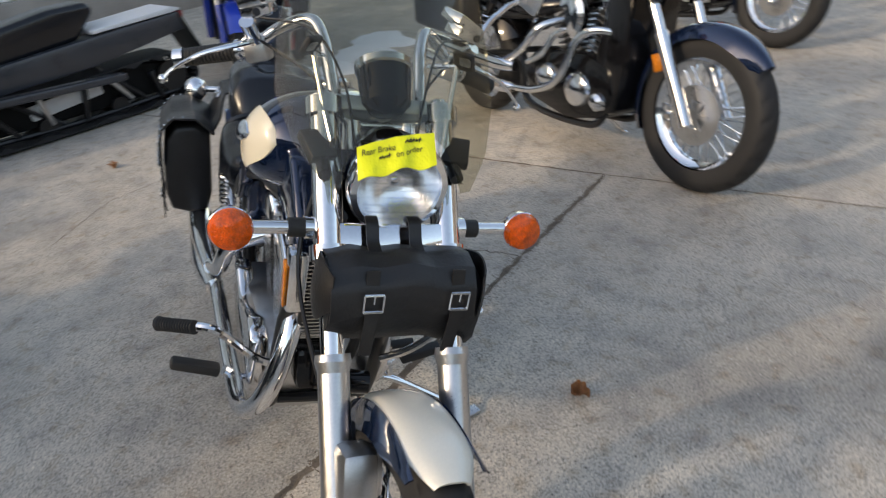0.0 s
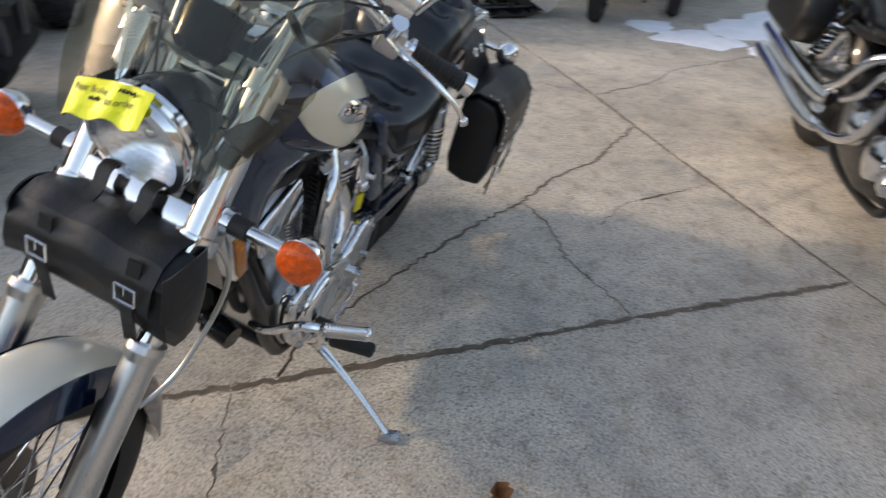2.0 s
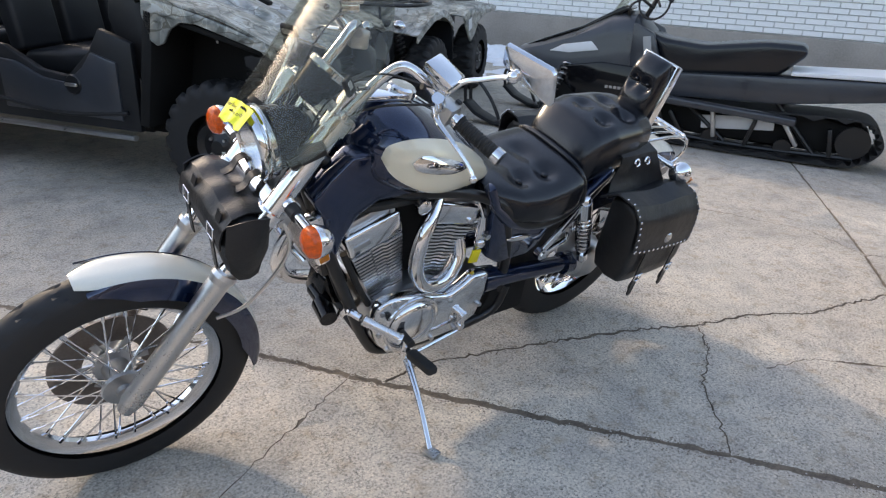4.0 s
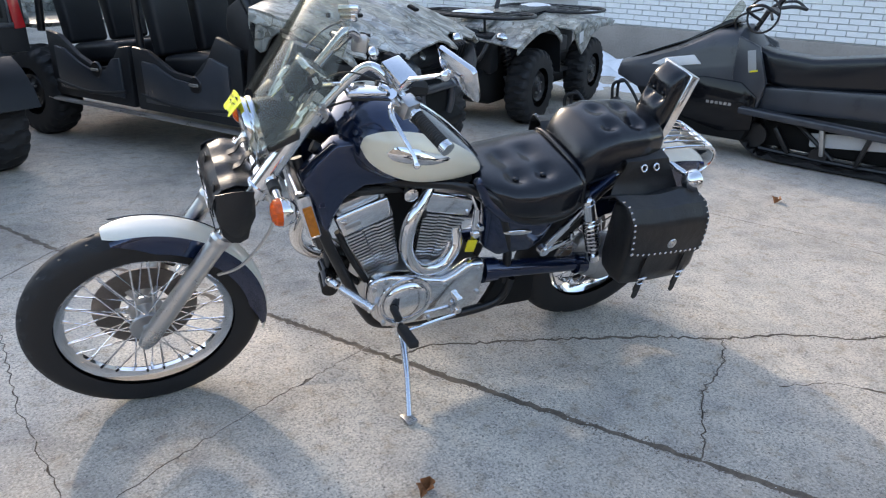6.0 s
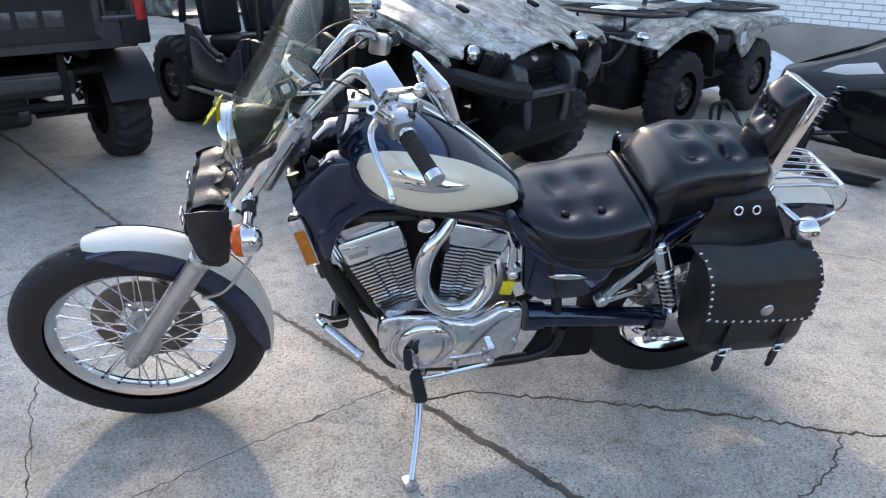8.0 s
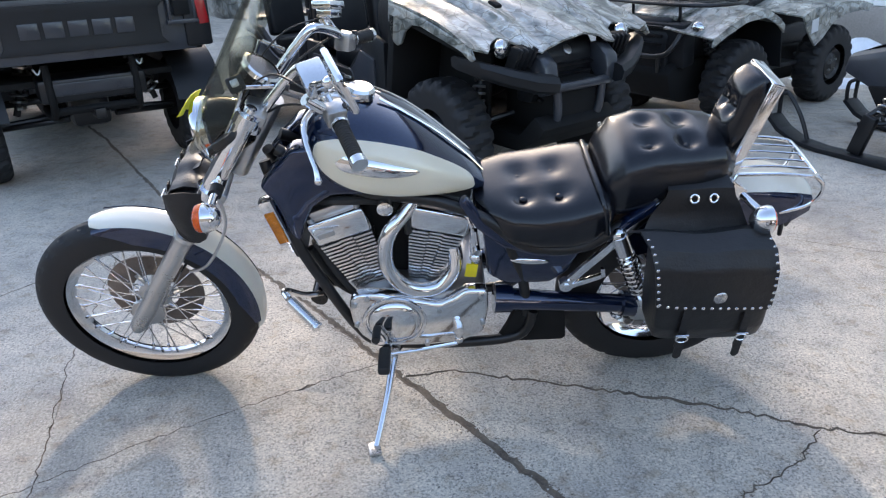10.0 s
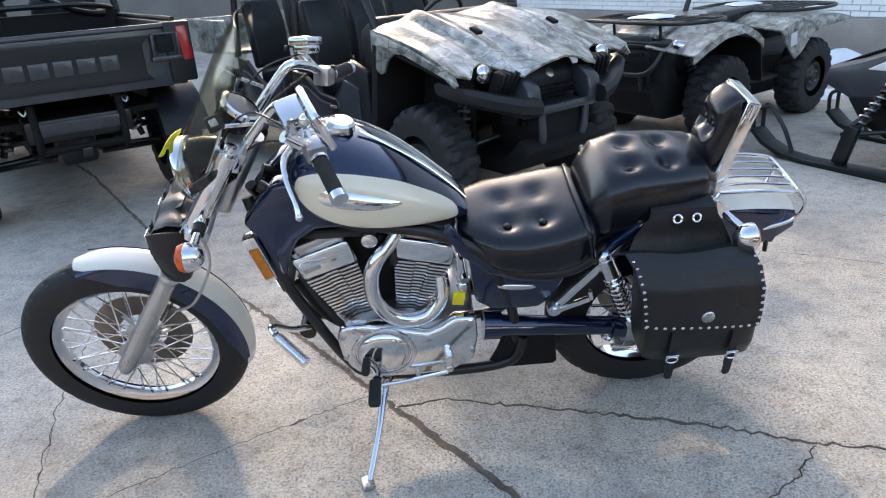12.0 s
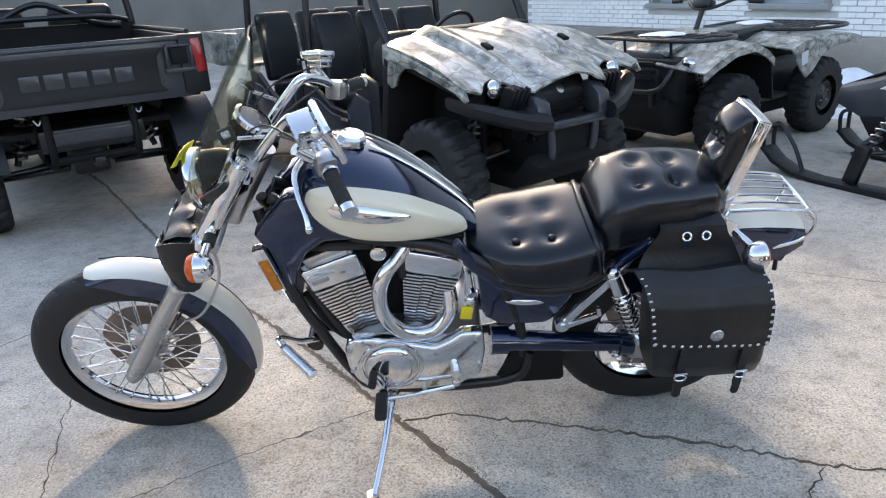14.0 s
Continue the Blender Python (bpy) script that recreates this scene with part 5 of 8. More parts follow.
box(bm, (1.185, -0.045, 0.598), (0.035, 0.022, 0.045), (0, 20, 0), 0.006)
part("plate_bracket", bm, BLACK, bike)
for s in (-1, 1):
    bm = B()
    tube(bm, [(0.905, s * 0.14, 0.725), (0.93, s * 0.20, 0.718)], 0.0105, 12)
    lathe(bm, [(0.0, -0.036), (0.016, -0.034), (0.030, -0.022), (0.036, -0.004), (0.038, 0.008), (0.037, 0.014), (0.034, 0.015)], Matrix.Translation((0.930, s * 0.236, 0.714)) @ basis((1, 0, 0)).to_4x4(), 26)
    sg = part("turn_signal", bm, CHROME, bike, "chrome rear turn signal")
    bm = lathe(B(), [(0.036, 0.0), (0.034, 0.005), (0.026, 0.012), (0.0, 0.016)], Matrix.Translation((0.942, s * 0.236, 0.714)) @ basis((1, 0, 0)).to_4x4(), 26)
    part("lens", bm, AMBER, sg, "amber lens")


# saddlebags
def saddlebag(s):
    sb = thing("saddlebag", "black leather saddlebag with chrome studs hung over the rear fender", "bag", pose(0, 0.03, 0, LEAN, 0, 0), "pair of saddlebags")
    prof = [(0.205, 0.660), (0.25, 0.682), (0.31, 0.672), (0.338, 0.63), (0.345, 0.54), (0.342, 0.44), (0.325, 0.385), (0.27, 0.372), (0.215, 0.385), (0.20, 0.45)]
    xs = [(0.655, 0.85), (0.660, 0.93), (0.675, 0.98), (0.72, 1.0), (0.80, 1.01), (0.88, 1.0), (0.94, 0.97), (0.955, 0.92), (0.96, 0.84)]
    rings = []
    for x, k in xs:
        rings.append([(x + (z - 0.53) * -0.06 + 0.012 * (0.66 - z), s * (0.272 + (y - 0.272) * k), 0.53 + (z - 0.53) * k - (0.02 * (x - 0.8) if z < 0.45 else 0)) for y, z in prof])
    bm = loft(B(), rings)
    bmesh.ops.bevel(bm, geom=list(bm.edges), offset=0.004, segments=1, affect="EDGES", clamp_overlap=True)
    body = part("bag_body", bm, BAG, sb)

    def flap(u, v):
        path = [(0.195, 0.665), (0.25, 0.697), (0.315, 0.686), (0.348, 0.645), (0.356, 0.59), (0.357, 0.525)]
        q = u * (len(path) - 1)
        i = min(int(q), len(path) - 2)
        t = q - i
        y, z = (path[i][k] * (1 - t) + path[i + 1][k] * t for k in (0, 1))
        x0, x1 = 0.600 + 0.046 * u, 0.935 + 0.022 * u
        sag = 0.006 * math.sin(v * 9 + u * 3) * (1 - u)
        corner = 0.012 * (abs(2 * v - 1) ** 8) * u
        return (x0 + (x1 - x0) * v, s * (y + 0.004 * math.sin(v * math.pi)), z + sag + corner - 0.02 * (v - 0.5) * u)

    fl = part("flap", shell(B(), flap, 20, 24, 0.005 * -s), BAG, sb, "studded flap")
    bm = B()
    pts = [(0.30 + 0.68 * k / 9, 0.02) for k in range(10)] + [(0.965, 0.03 + 0.94 * k / 13) for k in range(14)] + [(0.98 - 0.68 * k / 9, 0.98) for k in range(10)]
    mesh = None
    for u, v in pts:
        p = Vector(flap(u, v))
        if mesh is None:
            st = part("stud", ball(B(), (0, 0, 0), 0.0052, (1, 0.6, 1), seg=10), CHROME, fl)
            mesh = st.data
        else:
            st = new("stud", mesh)
            st.parent = fl
        st.location = p + Vector((0, s * 0.002, 0.001))
    bm = lathe(B(), [(0.0, 0.004), (0.012, 0.004), (0.017, 0.001), (0.019, -0.003)], Matrix.Translation((0.805, s * 0.361, 0.570)) @ pose(0, 0, 0, 90 * -s, 0, 0), 24)
    part("concho", bm, STEEL, fl, "round silver concho")
    for x in (0.735, 0.900):
        bm = shell(B(), lambda u, v: (x - 0.011 + 0.022 * v + 0.004 * u, s * lerp(u, (0, .4, .8, 1), (0.357, 0.353, 0.351, 0.349)), 0.545 - 0.205 * u - 0.012 * (1 - abs(2 * v - 1)) * (u > 0.95)), 10, 3, -0.004 * s)
        strap = part("strap", bm, BAG, sb)
        bm = B()
        cyl(bm, (x - 0.016, s * 0.357, 0.432), (x + 0.018, s * 0.357, 0.434), 0.0032, seg=8)
        ring(bm, (x + 0.002, s * 0.356, 0.418), (0.1, 1, 0.2), 0.0145, 0.0025, 20, 6)
        part("buckle", bm, CHROME, strap, "chrome ring buckle")
        bm = shell(B(), lambda u, v: (x - 0.011 + 0.022 * v + 0.004 * u + (0.5 - v) * 0.016 * max(0, u - 0.7) / 0.3, s * (0.354 - 0.012 * u), 0.420 - 0.065 * u), 8, 2, -0.004 * s)
        part("strap_tail", bm, BAG, strap)

    def yoke(u, v):
        y, z = lerp(u, (0, .25, .5, .75, 1), (0.115, 0.160, 0.170, 0.178, 0.205)), lerp(u, (0, .25, .5, .75, 1), (0.775, 0.762, 0.735, 0.70, 0.655))
        x0, x1 = lerp(u, (0, .4, 1), (0.70, 0.69, 0.63)), lerp(u, (0, .4, 1), (0.86, 0.87, 0.92))
        return (x0 + (x1 - x0) * v, s * (y + 0.006 * math.sin(7 * v) * u), z)

    yk = part("yoke", shell(B(), yoke, 12, 12, 0.005 * -s), BAG, sb, "leather yoke over the seat")
    for x in (0.759, 0.809):
        bm = B()
        ring(bm, (x, s * 0.1745, 0.742), (0, 1, 0.5 * s), 0.0105, 0.0035, 20, 8)
        part("eyelet", bm, CHROME, yk, "chrome eyelet")
    return sb


saddlebag(-1)
saddlebag(1)

# pegs, pedals, side stand
for s in (-1, 1):
    bm = B()
    tube(bm, [(-0.225, s * 0.115, 0.42), (-0.26, s * 0.17, 0.47), (-0.290, s * 0.245, 0.555), (-0.276, s * 0.284, 0.560)], 0.009, 10)
    peg = part("highway_peg", bm, CHROME, bike, "chrome highway peg on a bent bar")
    a, b = Vector((-0.272, s * 0.288, 0.556)), Vector((-0.207, s * 0.352, 0.526))
    d = (b - a).normalized()
    bm = B()
    lathe(bm, [(0.0, 0.0)] + [(0.0108 + 0.0028 * (k % 4 in (1, 2)), 0.0018 * k) for k in range(54)] + [(0.0145, 0.097), (0.0145, 0.103), (0.0, 0.104)], Matrix.Translation(a) @ basis(d).to_4x4(), 16)
    part("peg_sleeve", bm, CHROME if s < 0 else GRIP, peg, "ribbed peg sleeve")
    bm = B()
    tube(bm, [(-0.05, s * 0.12, 0.215), (-0.05, s * 0.17, 0.25), (-0.052, s * 0.22, 0.285)], 0.013, 10)
    fp = part("foot_peg", bm, CHROME, bike, "foot peg")
    bm = B()
    box(bm, (-0.056, s * 0.285, 0.303), (0.034, 0.115, 0.026), (s * 15, 0, 0), 0.008)
    part("peg_rubber", bm, GRIP, fp, "black rubber foot peg pad")
bm = B()
tube(bm, [(0.155, -0.185, 0.258), (0.02, -0.195, 0.243), (-0.06, -0.205, 0.245)], 0.0058, 10)
tube(bm, [(-0.06, -0.205, 0.245), (-0.055, -0.20, 0.30), (-0.075, -0.20, 0.345)], 0.0085, 10)
ball(bm, (0.16, -0.185, 0.275), 0.014, seg=12)
cyl(bm, (0.16, -0.15, 0.315), (0.16, -0.195, 0.315), 0.014, seg=14)
cyl(bm, (0.16, -0.187, 0.27), (0.16, -0.187, 0.33), 0.008, seg=10)
sp = part("shift_linkage", bm, CHROME, bike, "chrome gear shift linkage")
bm = B()
cyl(bm, (-0.075, -0.195, 0.345), (-0.078, -0.252, 0.352), 0.012, seg=14)
part("shift_pad", bm, GRIP, sp)
bm = B()
top, foot = Vector((0.006, -0.185, 0.245)), Vector((-0.050, -0.434, 0.138))
tube(bm, [(0.02, -0.13, 0.225), top, top.lerp(foot, 0.5) + Vector((0.004, 0, 0.004)), foot], [0.016, 0.014, 0.0095, 0.009], 12, flat=0.8)
stand = part("side_stand", bm, CHROME, bike, "chrome side stand")
bm = B()
d = (foot - top).normalized()
box(bm, foot + Vector((-0.004, -0.008, 0.0)), (0.036, 0.055, 0.010), (-LEAN, 0, 12), 0.004)
part("stand_foot", bm, STEEL, stand)


# the front end and the body are set to the bike's measured length and height
FRONT_END = {"fork_leg", "fork_tube", "fork_clamp", "triple_clamp", "brake_caliper", "brake_hose", "headlight", "signal_bar", "turn_signal", "windscreen", "screen_bracket", "speedometer", "riser", "handlebar"}
UPRIGHT = {"neck_cover", "frame", "radiator", "reflector_housing", "side_rail", "side_cover", "fender_strut", "shock_absorber", "swingarm", "final_drive", "lower_cover", "engine", "horn", "rear_fender", "tail_light", "plate_bracket", "luggage_rack"}


def front_set(p):
    return Vector((p.x + 0.015, p.y, p.z + 0.058))


def body_set(p):
    dx = lerp(p.x, (-0.76, -0.3, -0.1, 0.4, 0.8, 1.15), (0.0, 0.02, 0.038, 0.055, 0.076, 0.068))
    dz = lerp(p.z, (0.0, 0.3, 0.5, 0.75, 1.0), (0.0, 0.025, 0.020, 0.035, 0.058))
    return Vector((p.x + dx, p.y + 0.035 * p.z, p.z + dz))


def upright_set(p):
    return Vector((p.x, p.y + 0.035 * p.z, p.z))


def bag_set(p):
    return Vector((p.x + 0.034, p.y + 0.012, p.z + 0.062))


def settle(ob, rule):
    """Moves a part and its sub-parts to their measured place; repeats on one mesh move whole."""
    if ob.type == "MESH":
        if ob.data.users > 1:
            ob.location = rule(ob.location)
        else:
            for v in ob.data.vertices:
                v.co = rule(v.co)
    for c in ob.children:
        settle(c, rule)


for o in bike.children:
    kind = o.name.split(".")[0]
    if kind in ("wheel", "front_fender", "side_stand"):
        continue
    if kind in UPRIGHT:
        settle(o, upright_set)
        continue
    front = kind in FRONT_END and not (kind == "turn_signal" and o.data.vertices[0].co.x > 0)
    settle(o, front_set if front else body_set)
settle(bag, bag_set)
settle(tape, front_set)
for o in list(scene.objects):
    if o.name.split(".")[0] == "saddlebag" and o.type == "EMPTY":
        settle(o, body_set)


# ---------------------------------------------------------------- off-road wheels
def knobby_tyre(R, rb, w, lugs=22, depth=0.018, seg=132):
    prof = []
    for i in range(21):
        a = math.pi * i / 20
        c, s = math.cos(a), math.sin(a)
        prof.append((rb + (R - rb) * abs(s) ** 0.42, -w / 2 * math.copysign(abs(c) ** 0.62, c) * (0.86 + 0.14 * s)))
    rings = []
    for i in range(seg):
        a = math.tau * i / seg
        row = []
        for r, y in prof:
            t = y / (w / 2)
            ph = (i / seg * lugs + 0.35 * abs(t) + (0.5 if t > 0 else 0)) % 1
            low = r > rb + (R - rb) * 0.55 and (ph > 0.58 or abs(t) < 0.10 and ph < 0.3)
            rr = r - (depth if low else 0)
            row.append(Vector((rr * math.cos(a), y, rr * math.sin(a))))
        rings.append(row)
    bm = loft(B(), rings + [rings[0]], False, False)
    bmesh.ops.remove_doubles(bm, verts=bm.verts, dist=1e-6)
    return bm


def offroad_wheel(root, x, y, R, w, out, rim_mat=BLACK):
    """out: the side, +1 or -1 in y, to which the dish faces."""
    rb = R * 0.52
    bm = B()
    lathe(bm, [(0.0, 0.02), (0.035, 0.02), (0.05, 0.005), (rb * 0.55, -0.01), (rb * 0.72, 0.012), (rb * 0.86, -0.02), (rb * 0.9, -0.05), (rb * 1.02, -0.06), (rb * 1.04, -0.075), (rb * 0.8, -0.10), (0, -0.10)], pose(0, out * w * 0.32, 0) @ pose(0, 0, 0, -90 * out, 0, 0), 28)
    wheel = part("wheel", bm, rim_mat, root, "black steel wheel")
    wheel.location = (x, y, R - 0.006)
    part("tyre", knobby_tyre(R, rb, w), RUBBER, wheel, "black knobbly off-road tyre")
    for k in range(4):
        a = math.tau * (k + 0.5) / 4
        bm = cyl(B(), (0.055 * math.cos(a), out * w * 0.31, 0.055 * math.sin(a)), (0.055 * math.cos(a), out * (w * 0.31 + 0.02), 0.055 * math.sin(a)), 0.010, 0.008, 8)
        part("lug_nut", bm, STEEL, wheel)
    return wheel


def coil_shock(root, a, b, r, mat=STEEL, name="shock_absorber"):
    a, b = Vector(a), Vector(b)
    d = (b - a).normalized()
    L = (b - a).length
    q = basis(d)
    bm = B()
    cyl(bm, a, b, r * 0.45, seg=10)
    cyl(bm, a, a + d * L * 0.2, r * 0.8, seg=12)
    s = part(name, bm, BLACK, root)
    pts = [a + d * (L * (0.18 + 0.7 * k / 70)) + q @ Vector((r * math.cos(k * 0.63), r * math.sin(k * 0.63), 0)) for k in range(71)]
    part("spring", tube(B(), pts, r * 0.2, 6, 1), mat, s)
    return s


# ---------------------------------------------------------------- camouflage side-by-side
def crew_side_by_side(m):
    v = thing("side_by_side", "camouflage-hooded six-seat side-by-side with black doors", "utility vehicle", m)
    TW, WB, R = 1.16, 2.62, 0.33
    for x in (0.0, -WB):
        offroad_wheel(v, x, 0.0, R, 0.25, -1)
        offroad_wheel(v, x, TW, R, 0.25, 1)

    def hood(u, k):
        t = abs(2 * k - 1)
        y = -0.11 + (TW + 0.22) * k
        xf = lerp(t, (0, 0.2, 0.33, 0.41, 0.46, 0.55, 0.65, 0.75, 0.85, 1.0), (0.47, 0.455, 0.43, 0.445, 0.40, 0.31, 0.28, 0.31, 0.375, 0.345))
        zf = lerp(t, (0, 0.2, 0.33, 0.41, 0.55, 0.65, 0.75, 0.85, 1.0), (0.865, 0.84, 0.805, 0.79, 0.84, 0.865, 0.85, 0.815, 0.845))
        xr = lerp(t, (0, 0.6, 1.0), (-0.44, -0.42, -0.345))
        zr = lerp(t, (0, 0.3, 0.45, 0.62, 0.8, 1.0), (1.065, 1.085, 1.095, 1.065, 1.055, 1.03))
        x = xr + (xf - xr) * u
        z = zr + (zf - zr) * u ** 1.2 + 0.022 * math.sin(math.pi * u)
        z += 0.014 * math.exp(-((t - 0.44) / 0.09) ** 2) * (1 - u) ** 0.4 - 0.016 * math.exp(-((t - 0.27) / 0.07) ** 2) * math.sin(math.pi * u) - 0.018 * math.exp(-((t - 0.58) / 0.04) ** 2) * math.sin(math.pi * min(1, u * 1.15)) ** 2
        z += 0.006 * math.sin(9 * x + 3 * y) * math.sin(math.pi * u)
        return (x, y, z)

    h = part("hood", shell(B(), hood, 34, 84, -0.012), CAMO, v, "glossy camouflage-print hood")
    for k in (-1, 1):
        part("hood_vent", box(B(), (0.10, TW / 2 + k * 0.30, 1.018), (0.07, 0.045, 0.02), (0, 22, 0), 0.006), MATTE, h)
    for s, y in ((-1, -0.11), (1, TW + 0.11)):
        arch = [(-0.35, 1.035), (-0.22, 1.015), (0.0, 0.965), (0.20, 0.905), (0.35, 0.85), (0.385, 0.80), (0.36, 0.785), (0.28, 0.83), (0.12, 0.875), (-0.06, 0.925), (-0.14, 0.925), (-0.20, 0.89), (-0.245, 0.82), (-0.285, 0.805), (-0.325, 0.83), (-0.36, 0.95)]
        part("fender", prism(B(), arch, y - 0.02 * (s > 0), y + 0.02 * (s < 0), 0.007), CAMO, v, "camouflage-print fender")
        for cc, size, tilt in (((-0.13, y - s * 0.36, 0.64), (0.48, 0.03, 0.52), 4), ((-0.37, y - s * 0.20, 0.68), (0.06, 0.40, 0.60), 10), ((-0.02, y - s * 0.20, 0.885), (0.66, 0.34, 0.03), 13)):
            part("wheel_well_panel", box(B(), cc, size, (0, tilt, 0), 0.01), MATTE, v, "black inner wheel well panel")
        for xx, zz in ((-0.16, 0.80), (0.10, 0.78), (-0.26, 0.52)):
            part("push_rivet", ball(B(), (xx, y - s * 0.322, zz), 0.008, (1, 0.5, 1), seg=8), WHITE, v)
        yl = y - s * 0.22
        bm = ball(B(), (0.335, yl, 0.825), 0.058, (0.6, 0.8, 0.85), (0, 0, -s * 12), seg=18)
        hl = part("headlight", bm, CHROME, v, "round clear headlight")
        bm = ball(B(), (0.345, yl, 0.825), 0.061, (0.62, 0.82, 0.86), (0, 0, -s * 12), seg=18)
        part("lens", bm, LENS, hl)
        # fascia under the light, with the slatted pocket behind the bumper corner
        rings = []
        for xx, yy, zz, hh, dd in ((0.24, 0.0, 0.775, 0.035, 0.04), (0.33, -0.05, 0.75, 0.045, 0.05), (0.40, -0.17, 0.705, 0.052, 0.06), (0.47, -0.32, 0.66, 0.055, 0.06), (0.50, -0.44, 0.64, 0.055, 0.06)):
            rings.append([(xx + dd * cx, y + s * yy, zz + hh * cz) for cx, cz in ((0, 0.9), (0.7, 0.7), (1, 0.1), (0.8, -0.7), (0, -1), (-0.8, -0.6), (-0.9, 0.6))])
        part("bumper_fascia", loft(B(), rings), PLASTIC, v, "black moulded bumper side")
        pocket = part("light_pocket", box(B(), (0.36, y - s * 0.33, 0.77), (0.06, 0.18, 0.13), (0, 20, -s * 20), 0.012), MATTE, v)
        for j in range(4):
            part("pocket_slat", box(B(), (0.405, y - s * (0.27 + 0.035 * j), 0.775), (0.035, 0.012, 0.11), (0, 25, -s * 20), 0.004), PLASTIC, pocket)
        yb = y - s * 0.45
        horn = [(0.42, 0.79), (0.50, 0.80), (0.585, 0.735), (0.60, 0.66), (0.585, 0.58), (0.54, 0.56), (0.50, 0.62), (0.44, 0.68)]
        part("bumper_horn", prism(B(), horn, yb - 0.05, yb + 0.05, 0.018), GREY_PLASTIC, v, "moulded grey bumper corner")
        # suspension
        yi = y - s * 0.55
        bm = B()
        for xx, zz in ((-0.10, 0.36), (0.12, 0.36), (0.0, 0.48)):
            tube(bm, [(xx, yi, zz + 0.06), (0.0, y - s * 0.18, zz - 0.02)], 0.019, 10)
        tube(bm, [(0.02, yi, 0.36), (0.02, y - s * 0.2, 0.33)], 0.026, 12)
        part("control_arm", bm, BLACK, v)
        coil_shock(v, (0.03, y - s * 0.42, 0.80), (0.03, y - s * 0.30, 0.42), 0.042)
    bm = prism(B(), [(0.30, 0.86), (0.43, 0.835), (0.475, 0.76), (0.46, 0.60), (0.42, 0.50), (0.30, 0.50)], 0.36, TW - 0.36, 0.02)
    grille = part("grille", bm, PLASTIC, v, "black moulded grille")
    bm = B()
    for k in range(5):
        box(bm, (0.478 - 0.006 * k, TW / 2, 0.70 - 0.045 * k), (0.03, 0.38, 0.014), (0, 20, 0), 0.003)
    part("grille_slat", bm, BLACK, grille)
    bm = lathe(B(), [(0.028, -0.01), (0.028, 0.004), (0.022, 0.006), (0.0, 0.006)], Matrix.Translation((0.468, TW / 2, 0.775)) @ basis((0.86, 0, 0.51)).to_4x4(), 24)
    part("emblem", bm, STEEL, grille, "plain round silver emblem")
    bm = B()
    tube(bm, [(0.50, 0.30, 0.60), (0.56, 0.34, 0.60), (0.585, 0.44, 0.605), (0.59, TW / 2, 0.605), (0.585, TW - 0.44, 0.605), (0.56, TW - 0.34, 0.60), (0.50, TW - 0.30, 0.60)], 0.026, 12)
    tube(bm, [(0.575, 0.40, 0.60), (0.56, 0.42, 0.42), (0.40, 0.46, 0.28)], 0.024, 12)
    tube(bm, [(0.575, TW - 0.40, 0.60), (0.56, TW - 0.42, 0.42), (0.40, TW - 0.46, 0.28)], 0.024, 12)
    part("bumper_bar", bm, GREY_PLASTIC, v, "tubular front bumper")
    bm = B()
    prism(bm, [(0.50, 0.40), (0.46, 0.34), (0.30, 0.24), (-2.8, 0.24), (-2.8, 0.32), (0.30, 0.34), (0.42, 0.46)], 0.28, TW - 0.28, 0.015)
    part("gearbox", box(B(), (0.25, TW / 2, 0.48), (0.40, 0.34, 0.30), (0, 0, 0), 0.02), MATTE, v)
    part("floor_tub", box(B(), (-1.50, TW / 2, 0.42), (2.0, TW - 0.10, 0.24), (0, 0, 0), 0.03), MATTE, v)
    part("chassis", bm, MATTE, v, "black chassis and floor")
    bm = B()
    box(bm, (0.46, TW / 2, 0.44), (0.12, 0.14, 0.10), (0, 0, 0), 0.02)
    cyl(bm, (0.52, TW / 2 - 0.05, 0.44), (0.52, TW / 2 + 0.05, 0.44), 0.03, seg=14)
    part("winch", bm, STEEL, v)
    # dash, steering wheel
    bm = prism(B(), [(-0.44, 1.09), (-0.52, 1.10), (-0.66, 1.02), (-0.68, 0.90), (-0.60, 0.70), (-0.50, 0.55), (-0.42, 0.55)], 0.02, TW - 0.02, 0.02)
    part("dashboard", bm, PLASTIC, v)
    bm = ring(B(), (-0.86, TW - 0.36, 1.02), (-0.8, 0, 0.6), 0.17, 0.015, 32, 8)
    tube(bm, [(-0.86, TW - 0.53, 1.02), (-0.84, TW - 0.36, 1.0), (-0.86, TW - 0.19, 1.02)], 0.014, 8)
    tube(bm, [(-0.84, TW - 0.36, 1.0), (-0.62, TW - 0.36, 0.86)], 0.02, 8)
    part("steering_wheel", bm, BLACK, v)
    # doors, both sides
    for s, y in ((-1, -0.06), (1, TW + 0.06)):
        for x0, x1, top in ((-0.47, -1.44, ((-0.47, 0.80), (-0.66, 0.86), (-0.74, 0.74), (-0.90, 0.60), (-1.08, 0.62), (-1.30, 0.73), (-1.44, 0.74))), (-1.48, -2.34, ((-1.48, 0.74), (-1.58, 0.72), (-1.68, 0.60), (-1.84, 0.57), (-2.02, 0.64), (-2.20, 0.76), (-2.34, 0.78)))):
            out = [(x0, 0.34), *top, (x1, 0.34)]
            d = part("door", prism(B(), out, y - 0.02, y + 0.02, 0.010), PLASTIC, v, "black moulded half door")
            cx = (x0 + x1) / 2
            inner = [(cx + (x - cx) * 0.80, 0.50 + (z - 0.50) * 0.66) for x, z in out]
            part("door_panel", prism(B(), inner, y + s * 0.012, y + s * 0.034, 0.008), GREY_PLASTIC, d, "raised door panel")
            bm = B()
